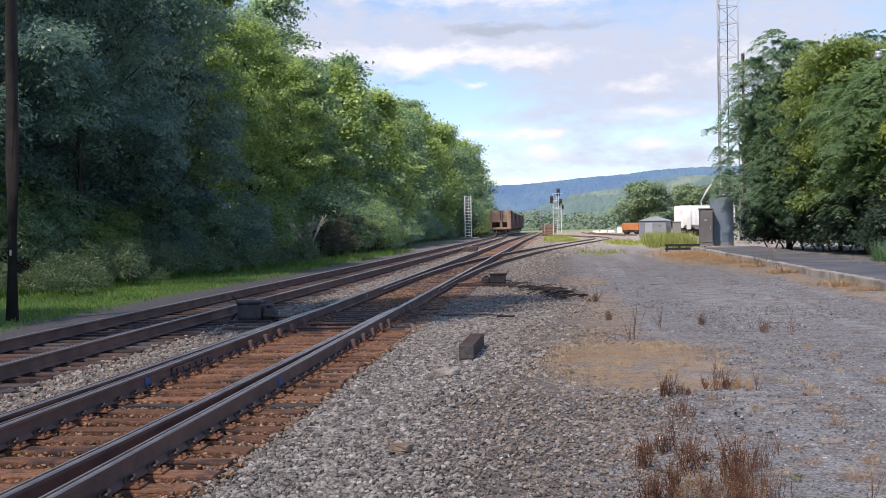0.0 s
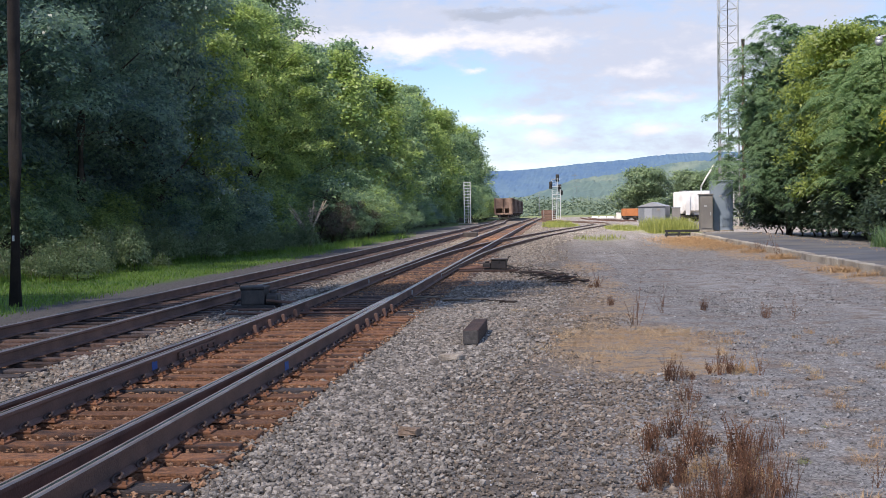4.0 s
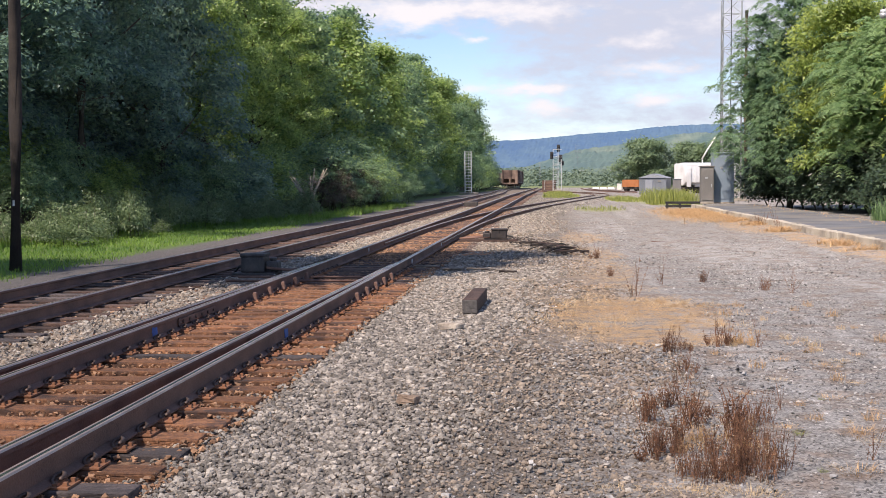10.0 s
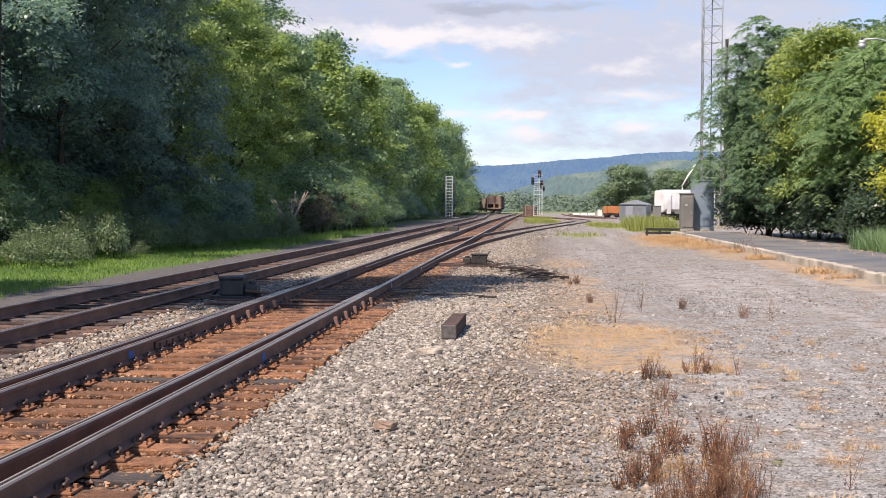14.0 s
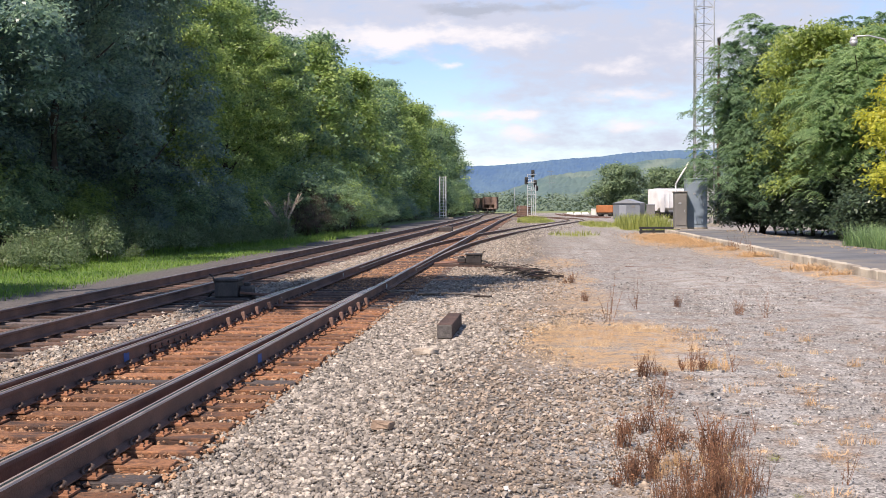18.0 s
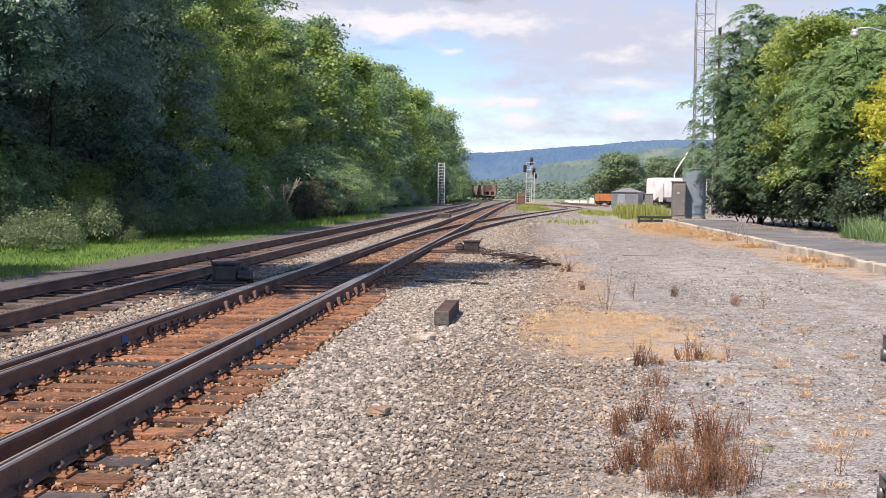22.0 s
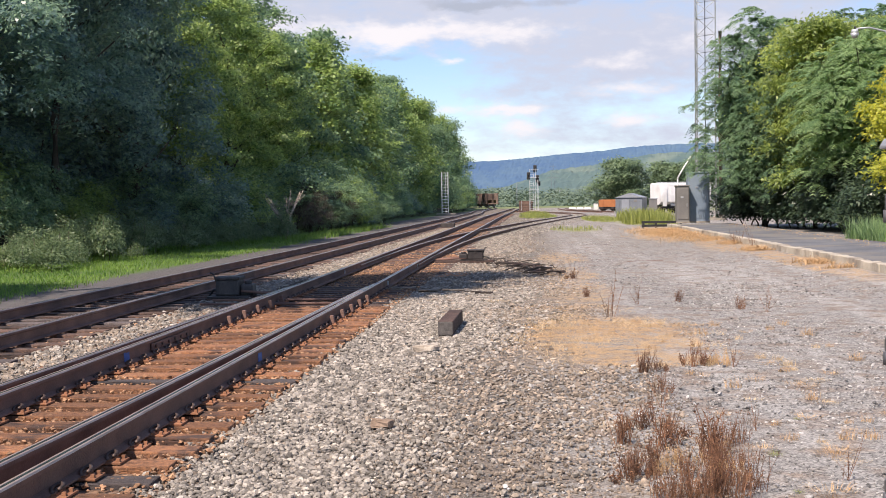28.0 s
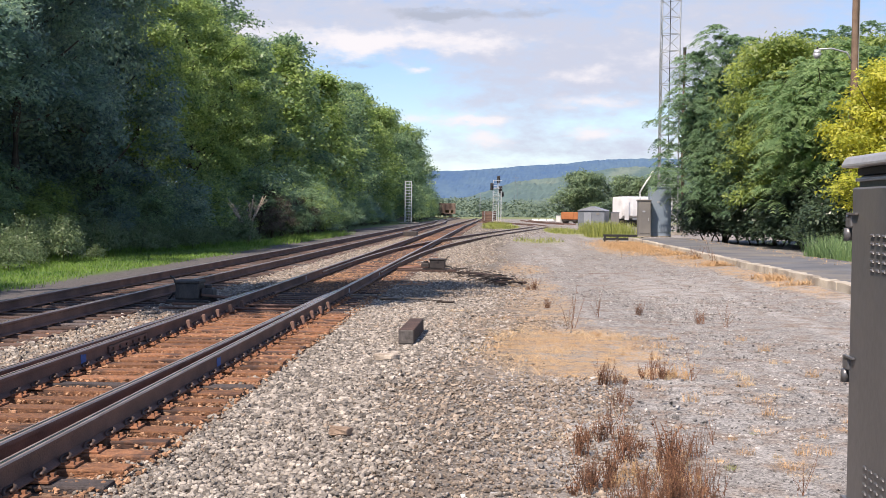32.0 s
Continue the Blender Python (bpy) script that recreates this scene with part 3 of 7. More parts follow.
    yard = mixed(math_of("MULTIPLY", ramp(lane.outputs["Fac"], 0.50, 0.66), 0.7), yard, mixed(grit, (0.125, 0.121, 0.116), (0.62, 0.597, 0.565)))
    yard = mixed(ramp(mid, 0.44, 0.66), yard, mixed(grit, (0.055, 0.042, 0.033), (0.40, 0.325, 0.268)))
    col = mixed(ramp(u, 3.2, 5.0), ballast, yard)
    near_bed = math_of("SUBTRACT", 1.0, ramp(math_of("ABSOLUTE", sep.outputs["X"], 0), 1.2, 1.75))
    main_bed = math_of("SUBTRACT", 1.0, ramp(math_of("ABSOLUTE", math_of("ADD", sep.outputs["X"], 3.35), 0), 1.1, 1.7))
    bed = math_of("MULTIPLY", math_of("MAXIMUM", near_bed, math_of("MULTIPLY", main_bed, 0.6)), ramp(mid, 0.25, 0.6))
    bed = math_of("MULTIPLY", bed, math_of("SUBTRACT", 1.0, math_of("MULTIPLY", ramp(v, 24, 48), 0.85)))
    col = mixed(bed, col, rusty)
    # gravel beside the main line, its colour darkened to stand for tree shade
    strip_shade = mixed(grit, (0.036, 0.033, 0.033), (0.16, 0.148, 0.142))
    col = mixed(math_of("SUBTRACT", 1.0, ramp(math_of("MULTIPLY_ADD", wob, -0.7, u), -5.0, -4.2)), col, strip_shade)
    # darker soil round the points
    dark_soil = math_of("MULTIPLY", near_bed, math_of("MULTIPLY", ramp(v, 15.5, 19), math_of("SUBTRACT", 1.0, ramp(v, 27, 31))))
    col = mixed(math_of("MULTIPLY", dark_soil, 0.6), col, (0.055, 0.048, 0.044))
    # dry straw-coloured turf in the yard
    ragged = noise_of(0.9, 7, 0.7)

    def spot(cu, cv, ru, rv, edge=0.45):
        a = math_of("DIVIDE", math_of("SUBTRACT", sep.outputs["X"], cu), ru)
        b = math_of("DIVIDE", math_of("SUBTRACT", sep.outputs["Y"], cv), rv)
        d = math_of("ADD", math_of("MULTIPLY", a, a), math_of("MULTIPLY", b, b))
        d = math_of("ADD", d, math_of("ADD", math_of("MULTIPLY_ADD", mid, 2.2, -1.1), math_of("MULTIPLY_ADD", ragged, 1.6, -0.8)))
        return math_of("SUBTRACT", 1.0, ramp(d, 1 - edge, 1 + edge))
    turf = None
    for s in STRAW_SPOTS:
        f = spot(*s)
        if s[1] > 19:
            f = math_of("MULTIPLY", f, math_of("MULTIPLY", ramp(noise_of(2.6, 6, 0.7), 0.38, 0.56), 0.95))
        turf = f if turf is None else math_of("MAXIMUM", turf, f)
    turf = math_of("MULTIPLY", turf, math_of("MULTIPLY", ramp(noise_of(6, 8, 0.7), 0.36, 0.58), ramp(noise_of(1.3, 6, 0.65), 0.32, 0.52)))
    col = mixed(math_of("MULTIPLY", turf, 0.95), col, mixed(ramp(fine, 0.35, 0.65), (0.17, 0.100, 0.048), (0.56, 0.385, 0.205)))
    # lawn and woodland soil beyond the main line
    lawn = mixed(fine, (0.045, 0.08, 0.018), (0.10, 0.16, 0.03))
    col = mixed(math_of("SUBTRACT", 1.0, ramp(math_of("ADD", math_of("MULTIPLY_ADD", wob, 0.28, sep.outputs["X"]), math_of("MULTIPLY", ramp(v, 56, 82), 1.5)), -7.75, -7.2)), col, lawn)
    soil = mixed(fine, (0.03, 0.026, 0.018), (0.07, 0.055, 0.035))
    col = mixed(math_of("SUBTRACT", 1.0, ramp(u, -14.0, -12.5)), col, soil)
    # thin yellow-green grass beside the curved siding and beyond the yard
    isle = math_of("MAXIMUM", spot(4.1, 138, 1.8, 30), math_of("MAXIMUM", math_of("MAXIMUM", spot(11.6, 88, 2.0, 14), spot(9.2, 98, 1.5, 11)), math_of("MULTIPLY", spot(6.2, 67.5, 1.3, 4.5), 0.6)))
    weedy = mixed(fine, (0.16, 0.19, 0.05), (0.34, 0.35, 0.12))
    col = mixed(math_of("MULTIPLY", isle, 0.65), col, weedy)
    far = math_of("MAXIMUM", ramp(v, 260, 330), math_of("MULTIPLY", ramp(u, 24, 34), 0.8))
    col = mixed(far, col, mixed(broad, (0.10, 0.14, 0.045), (0.20, 0.22, 0.09)))
    L(col, p.inputs["Base Color"])
    p.inputs["Roughness"].default_value = 0.95
    k = N("ShaderNodeBump"); k.inputs["Strength"].default_value, k.inputs["Distance"].default_value = 0.35, 0.010
    L(math_of("MULTIPLY_ADD", vor.outputs["Distance"], -0.9, fine), k.inputs["Height"]); L(k.outputs[0], p.inputs["Normal"])
    return m


# centre across, centre along, half width, half length of patches of dry turf
STRAW_SPOTS = [(4.68, 15.8, 1.15, 2.5), (4.5, 23.5, 0.75, 3.2), (4.9, 13.5, 0.8, 0.5), (4.6, 28.5, 0.6, 2.6),
               (10.5, 31, 0.5, 7), (10.3, 42, 0.8, 6), (9.9, 53, 1.6, 6), (4.35, 19.6, 0.9, 0.7), (4.6, 36, 0.7, 3)]


def build_ground():
    us = np.concatenate([[-3500, -1500, -600, -250, -120, -70, -50, -40], np.arange(-34, 44, 0.4), [48, 60, 90, 150, 300, 700, 1600, 3500]])
    vs = np.concatenate([[-400, -120, -40, -15], np.arange(-6, 60, 0.5), np.arange(60, 180, 3), np.arange(180, 460, 12), [520, 700, 1000, 1500, 2400, 3600, 4800]])
    verts = []
    for v in vs:
        for u in us:
            z = ground_height(u, v)
            if 3.4 < u < 11 and v < 120:
                z += 0.035 * (noise.noise(Vector((u * 0.5, v * 0.4, 0))))
            if -40 < u < 40 and v < 60:
                z += 0.012 * noise.noise(Vector((u * 3, v * 3, 4)))
            verts.append((u, v, z))
    w, h = len(us), len(vs)
    g = np.arange(w * h).reshape(h, w)
    loops = np.stack([g[:-1, :-1], g[:-1, 1:], g[1:, 1:], g[1:, :-1]], -1).reshape(-1, 4)
    me = quick("ground", np.array(verts), loops, 4, [ground_material()])
    me.polygons.foreach_set("use_smooth", np.ones(len(me.polygons), dtype=bool))
    ob = new("ground", me)
    ob.matrix_basis = at(0, 0)
    tagged(ob, "grey ballast, gravel yard with dry turf, and lawn", "ground", kind="structure")


build_ground()

# ---------- railway tracks ----------
PROFILE = [(-0.076, 0), (0.076, 0), (0.076, 0.012), (0.012, 0.032), (0.009, 0.13), (0.036, 0.142), (0.037, 0.17), (0.030, 0.183), (0.014, 0.1835), (-0.012, 0.1835), (-0.030, 0.183), (-0.037, 0.17), (-0.036, 0.142), (-0.009, 0.13), (-0.012, 0.032), (-0.076, 0.012)]


def rail_mesh(line, offset, base=0.017, head=None):
    """Sweeps the rail's section along a plan line (in track axes), offset metres to its right. offset may vary."""
    s = side_of(line)
    off = np.broadcast_to(np.asarray(offset, float), (len(line),))
    vs, n = [], len(PROFILE)
    for (u, v), (a, b), o in zip(line[:, :2], s, off):
        z = base + fall(v)
        for x, h in PROFILE:
            vs.append((u + a * (o + x), v + b * (o + x), z + h))
    fs, ix = [], []
    for i in range(len(line) - 1):
        for k in range(n):
            k2 = (k + 1) % n
            fs.append((i * n + k, i * n + k2, (i + 1) * n + k2, (i + 1) * n + k))
            ix.append({6: 2, 7: 2, 8: 1, 9: 2, 10: 2}.get(k, 0))
    fs += [tuple(range(n))[::-1], tuple(range((len(line) - 1) * n, len(line) * n))]
    ix += [0, 0]
    return mesh_of("rail", vs, fs, [M["rail_side"], head or M["rail_head"], M["rail_crown"]], ix)


def tie_meshes(length, count=4, wood=None):
    out = []
    for i in range(count):
        bm = bmesh.new()
        add_box(bm, (length, 0.225, 0.17), (0, 0, -0.085), 0.012)
        for v in bm.verts:
            k = noise.noise(Vector((v.co.x * 3 + i * 9, v.co.y * 8, v.co.z * 8)))
            v.co += Vector((0.02 * k, 0.008 * k, 0.008 * k))
        out.append(finish(bm, "tie", (wood or M["tie"]) if i < count - 1 else M["tie_grey"]))
    return out


def plate_mesh():
    bm = bmesh.new()
    add_box(bm, (0.36, 0.19, 0.016), (0, 0, 0.008), 0.003)
    for x in (-0.115, 0.115):
        add_box(bm, (0.03, 0.15, 0.018), (x * 0.8, 0, 0.022))
    for x, y in ((-0.15, 0.055), (-0.15, -0.055), (0.15, 0.055), (0.15, -0.055)):
        add_box(bm, (0.03, 0.03, 0.026), (x, y, 0.026), 0.0, None, 0.8)
    return finish(bm, "tie_plate", M["plate"])


def clip_mesh():
    """A bent spring clip that holds the rail's foot."""
    pts = []
    for k in range(13):
        a = -0.6 + k / 12 * 5.4
        pts.append((0.082 + 0.030 * math.cos(a), 0.058 * math.sin(a), 0.046 + 0.020 * math.sin(a * 0.8 + 0.5)))
    return bent_rod("rail_clip", pts, 0.014, 0.014, M["clip"], 5)


def straight(u, v0, v1, step=1.0):
    n = max(2, int((v1 - v0) / step))
    return np.stack([np.full(n, u, float), np.linspace(v0, v1, n)], 1)


GAUGE = 0.755
FRAME = at(0, 0)


def build_near_track():
    t = thing("near_track", FRAME, "railway track with rusty ties, spring clips and switch rails", "railway track")
    line = straight(0, -4, 285, 2.5)
    for o in (-GAUGE, GAUGE):
        part("rail", rail_mesh(line, o), t)
    # the switch: two more rails that close in on the running rails
    sw = straight(0, -4, 23.2, 0.5)
    gap = 0.078 + np.clip((21.6 - sw[:, 1]) / 15.0, 0, 2) ** 1.25 * 0.235
    gap = np.where(sw[:, 1] > 21.6, 0.078 * (23.2 - sw[:, 1]) / 1.6, gap)
    part("switch_rail", rail_mesh(sw, GAUGE - gap), t)
    part("switch_rail", rail_mesh(sw, -GAUGE - gap), t)
    # ties, plates and clips
    short, longer, dark_ties = tie_meshes(2.62), tie_meshes(3.05), tie_meshes(2.75, 4, M["tie_dark"])
    r = random.Random(3)
    plate, clip = plate_mesh(), clip_mesh()
    back = Matrix.Rotation(math.pi, 4, "Z")
    v, i = -3.85, 0
    while v < 150:
        kind = longer if 9 < v < 24 or 29 < v < 46 else short
        shift = 0.0 if kind is short else (-0.18 if v < 24 else 0.2)
        if 20.5 < v < 32 or (v >= 32 and r.random() < 0.75):
            kind = dark_ties
        part("tie", kind[r.choice((0, 1, 2, 0, 1, 2, 3))], t, m=pose(shift + r.uniform(-0.05, 0.05), v + r.uniform(-0.03, 0.03), r.uniform(-0.008, 0.006) - (0.022 if v > 25 else 0.0) + fall(v), 0, 0, r.uniform(-1.2, 1.2)))
        if v < 24:
            for o in (-GAUGE, GAUGE):
                pl = part("tie_plate", plate, t, m=pose(o, v, 0.001))
                part("rail_clip", clip, pl)
        v += 0.47 if v < 60 else 0.55
        i += 1
    # rail braces at the switch, and joint straps
    for k, vv in enumerate((17.3, 18.2, 19.1, 20.0, 20.9)):
        for o in (-GAUGE + 0.10, GAUGE + 0.10):
            part("rail_brace", box("rail_brace", (0.09, 0.10, 0.13), (0, 0, 0.08), M["rail_side"], 0.015, 0.6), t, m=pose(o, vv, 0))
    for vv, o in ((24.3, GAUGE), (28.2, -GAUGE), (30.5, GAUGE)):
        part("rail_joint_post", box("joint", (0.025, 0.03, 0.09), (0, 0, 0.11), M["galv"], 0.008), t, m=pose(o + 0.05, vv, 0), label="pale bonded rail joint")
    for o, vv in ((GAUGE + 0.013, 13.15), (-GAUGE + 0.013, 13.2)):
        bm = bmesh.new()
        add_box(bm, (0.004, 0.16, 0.10), (0, 0, 0.09), 0.0)
        add_box(bm, (0.004, 0.05, 0.06), (0.001, -0.07, 0.12), 0.0)
        part("paint_mark", finish(bm, "paint_mark", M["blue"]), t, "blue paint mark on the web", pose(o, vv, 0))
    bar = part("joint_bar", box("joint_bar", (0.022, 1.5, 0.085), (0, 0, 0), M["rail_side"], 0.008), t, "bolted steel joint bar", pose(-GAUGE + 0.024, 14.75, 0.098))
    for k in range(6):
        part("bolt", rod("bolt", (0.008, -0.62 + 0.25 * k, 0), (0.03, -0.62 + 0.25 * k, 0), 0.02, M["clip"], seg=6), bar)
    # throw rods across the points
    for vv in (21.3, 20.5):
        part("throw_rod", rod("throw_rod", (-2.0, vv, 0.035), (0.7, vv, 0.035), 0.022, M["rail_side"]), t)
    return t


MAIN = spline([(-3.60, -6), (-3.58, 20), (-3.44, 40), (-3.3, 60), (-3.1, 110), (-3.6, 150), (-4.6, 180), (-5.2, 205), (-5.55, 240), (-5.65, 260), (-5.8, 284), (-6.3, 302), (-7.6, 313), (-10.5, 324), (-15.5, 336), (-23, 349), (-33, 360), (-52, 372), (-80, 380)], 2.5)


def build_main_track():
    t = thing("main_track", FRAME, "main line track on wooden ties in brown ballast", "railway track")
    for o in (-GAUGE, GAUGE):
        part("rail", rail_mesh(MAIN, o), t)
    ties = tie_meshes(2.6, 4, M["tie_dark"])
    r = random.Random(5)
    v = -4.48
    us = MAIN[:, 0]
    while v < 120:
        u = float(np.interp(v, MAIN[:, 1], us))
        part("tie", r.choice(ties), t, m=pose(u + r.uniform(-0.05, 0.05), v, r.uniform(-0.01, 0.004) + fall(v), 0, 0, r.uniform(-1.2, 1.2)))
        v += 0.52


SIDING = spline([(0, 31), (0.02, 36), (0.13, 42), (0.36, 49), (0.8, 56), (1.75, 67), (3.1, 79), (5.0, 94), (6.9, 108), (8.2, 120), (8.6, 130), (8.0, 142), (6.2, 156), (3.6, 172), (1.5, 190), (0.4, 210)], 2.0)


def build_siding():
    t = thing("siding_track", FRAME, "rusty siding track curving away through grass", "railway track")
    for o in (-GAUGE, GAUGE):
        part("rail", rail_mesh(SIDING, o, -0.06, M["rail_rusty"]), t)
    ties = tie_meshes(2.5, 4, M["tie_dark"])
    s = side_of(SIDING)
    r = random.Random(8)
    d = np.concatenate([[0], np.cumsum(np.linalg.norm(np.diff(SIDING, axis=0), axis=1))])
    for k in range(150):
        x = 18 + 0.6 * k
        if x > d[-1]:
            break
        u, v = float(np.interp(x, d, SIDING[:, 0])), float(np.interp(x, d, SIDING[:, 1]))
        i = int(np.searchsorted(d, x))
        part("tie", r.choice(ties), t, m=pose(u, v, -0.066 + fall(v), 0, 0, math.degrees(math.atan2(s[min(i, len(s) - 1)][1], s[min(i, len(s) - 1)][0]))))


build_near_track()
build_main_track()
build_siding()

# ---------- trees and plants ----------


def leaf_cloud(name, seed, blobs, count, size, mat, droop=0.3, slim=0.4, spread=1.0, core=None):
    """Leaves as small blades, gathered in sprays on the upper side of many boughs.
    blobs: (x, y, z, rx, ry, rz); core: a looser filling of larger leaves inside (x, y, z, rx, ry, rz, number, size)."""
    g = np.random.RandomState(seed)
    vol = np.array([b[3] * b[4] + b[4] * b[5] + b[3] * b[5] for b in blobs])
    k = 26
    pick = g.choice(len(blobs), size=max(1, count // k), p=vol / vol.sum())
    b = np.array(blobs)[pick]
    d = g.normal(size=(len(pick), 3))
    d /= np.linalg.norm(d, axis=1)[:, None]
    d[:, 2] = np.where(d[:, 2] < -0.15, -d[:, 2] * 0.8, d[:, 2])
    heart = b[:, :3] + d * b[:, 3:] * g.uniform(0.70, 1.05, len(pick))[:, None]
    n = len(pick) * k
    face = np.repeat(d, k, 0) + np.array([0, 0, 0.85]) + g.normal(size=(n, 3)) * 0.45
    c = np.repeat(heart, k, 0) + g.normal(size=(n, 3)) * np.array([1, 1, 0.5]) * size * 1.7 * spread
    ln = size * g.uniform(0.6, 1.35, n)
    if core:
        m = int(core[6])
        dd = g.normal(size=(m, 3))
        dd /= np.linalg.norm(dd, axis=1)[:, None]
        c = np.concatenate([c, np.array(core[:3]) + dd * np.array(core[3:6]) * (g.uniform(0, 1, m) ** 0.4)[:, None]])
        face = np.concatenate([face, dd + g.normal(size=(m, 3)) * 0.5])
        ln = np.concatenate([ln, core[7] * g.uniform(0.6, 1.3, m)])
        n += m
    face /= np.linalg.norm(face, axis=1)[:, None]
    way = np.cross(face, g.normal(size=(n, 3)))
    way[:, 2] -= droop * g.uniform(0, 1, n)
    way /= np.linalg.norm(way, axis=1)[:, None]
    side = np.cross(way, face)
    side /= np.linalg.norm(side, axis=1)[:, None]
    w = (ln * slim)[:, None]
    ln = ln[:, None]
    base, tip = c - way * ln * 0.5, c + way * ln * 0.5 - np.array([0, 0, 1]) * ln * droop * 0.3
    v = np.stack([base + side * w * 0.5, tip, base - side * w * 0.5 + way * ln * 0.25], 1).reshape(-1, 3)
    return quick(name, v, np.arange(n * 3).reshape(-1, 3), 3, [mat])


def frond_crown(name, seed, blobs, tips, fronds, length, mat, core, pairs=7):
    """Compound leaves: stars of arching fronds at the shoot tips, each with pairs of hanging leaflets."""
    g = np.random.RandomState(seed)
    b = np.array(blobs)
    vol = b[:, 3] * b[:, 4] + b[:, 4] * b[:, 5]
    b = b[g.choice(len(b), size=tips, p=vol / vol.sum())]
    d = g.normal(size=(tips, 3))
    d /= np.linalg.norm(d, axis=1)[:, None]
    d[:, 2] = np.where(d[:, 2] < -0.25, -d[:, 2], d[:, 2])
    heart = b[:, :3] + d * b[:, 3:] * g.uniform(0.75, 1.05, tips)[:, None]
    n = tips * fronds
    a = np.tile(np.arange(fronds) * 2 * np.pi / fronds, tips) + np.repeat(g.uniform(0, 6.283, tips), fronds) + g.normal(size=n) * 0.25
    way = np.stack([np.cos(a), np.sin(a), g.uniform(0.0, 0.7, n)], 1) * 0.75 + np.repeat(d, fronds, 0) * 0.95
    way /= np.linalg.norm(way, axis=1)[:, None]
    ln = length * g.uniform(0.65, 1.2, n)
    o = np.repeat(heart, fronds, 0)
    side = np.cross(way, np.array([0, 0, 1.0])) + 1e-6
    side /= np.linalg.norm(side, axis=1)[:, None]
    down = np.array([0, 0, -1.0])
    tris = []
    for k in range(pairs):
        f = 0.22 + 0.78 * k / (pairs - 1)
        p = o + way * (ln * f)[:, None] + down * (ln * 0.72 * f * f)[:, None]
        t = way + down * 1.44 * f
        t /= np.linalg.norm(t, axis=1)[:, None]
        for q in (-1, 1):
            l = (ln * (0.36 - 0.17 * f) * g.uniform(0.8, 1.2, n))[:, None]
            tip = p + (side * q * 0.86 + t * 0.36 + down * g.uniform(0.1, 0.5, (n, 1))) * l
            w = t * (ln * 0.048)[:, None]
            tris.append(np.stack([p - w, p + w, tip] if q > 0 else [p + w, p - w, tip], 1))
    v = np.concatenate(tris).reshape(-1, 3)
    if core:
        m = int(core[6])
        dd = g.normal(size=(m, 3))
        dd /= np.linalg.norm(dd, axis=1)[:, None]
        c = np.array(core[:3]) + dd * np.array(core[3:6]) * (g.uniform(0, 1, m) ** 0.4)[:, None]
        e1, e2 = g.normal(size=(m, 3)) * core[7] * 0.5, g.normal(size=(m, 3)) * core[7] * 0.35
        v = np.concatenate([v, np.stack([c - e1, c + e1, c + e2 * 1.6], 1).reshape(-1, 3)])
    return quick(name, v, np.arange(len(v)).reshape(-1, 3), 3, [mat])


def frond_tree(seed, height, reach, base, tips, fronds, length, mat, blobs=24, trunk=0.16):
    mid = height * (base + 0.94) / 2
    core = (0, 0, mid, reach * 0.62, reach * 0.62, height * (0.84 - base) / 2, 5000, 0.34)
    crown = frond_crown("crown", seed, [(x, y, z, rx * 1.15, ry * 1.15, rz * 1.7) for x, y, z, rx, ry, rz in crown_blobs(seed, height, base, reach, int(blobs * 2.3))], tips, fronds, length, mat, core)
    return limb_mesh("trunk", seed, height, trunk, max(0.15, base), reach * 0.75, 16, M["bark"]), crown


def limb_mesh(name, seed, height, radius, crown_base, reach, limbs, mat):
    """A tapered trunk with limbs that climb into the crown."""
    r = random.Random(seed)
    vs, fs = [], []

    def tube(pts, r1, r2, seg=7):
        start = len(vs)
        n = len(pts)
        for i, p in enumerate(pts):
            d = (pts[min(i + 1, n - 1)] - pts[max(i - 1, 0)]).normalized()
            q = d.to_track_quat("Z", "Y")
            rr = r1 + (r2 - r1) * i / (n - 1)
            for k in range(seg):
                a = 2 * math.pi * k / seg
                vs.append(p + q @ Vector((math.cos(a) * rr, math.sin(a) * rr, 0)))
        for i in range(n - 1):
            for k in range(seg):
                fs.append((start + i * seg + k, start + i * seg + (k + 1) % seg, start + (i + 1) * seg + (k + 1) % seg, start + (i + 1) * seg + k))
    top = height * 0.86
    trunk = [Vector((r.uniform(-0.12, 0.12) * i, r.uniform(-0.12, 0.12) * i, top * i / 6 - 0.3 * (i == 0))) for i in range(7)]
    tube(trunk, radius, radius * 0.2)
    for k in range(limbs):
        f = r.uniform(crown_base, 0.9)
        i = min(5, int(f * 6))
        o = trunk[i].lerp(trunk[i + 1], f * 6 - i)
        a = r.uniform(0, 2 * math.pi)
        e = o + Vector((math.cos(a), math.sin(a), r.uniform(0.3, 0.9))) * reach * r.uniform(0.6, 1.0)
        m = o.lerp(e, 0.5) + Vector((0, 0, -0.3))
        tube([o, m, e], radius * 0.42 * (1.1 - f), 0.02, 5)
    return mesh_of(name, vs, fs, [mat], smooth=True)


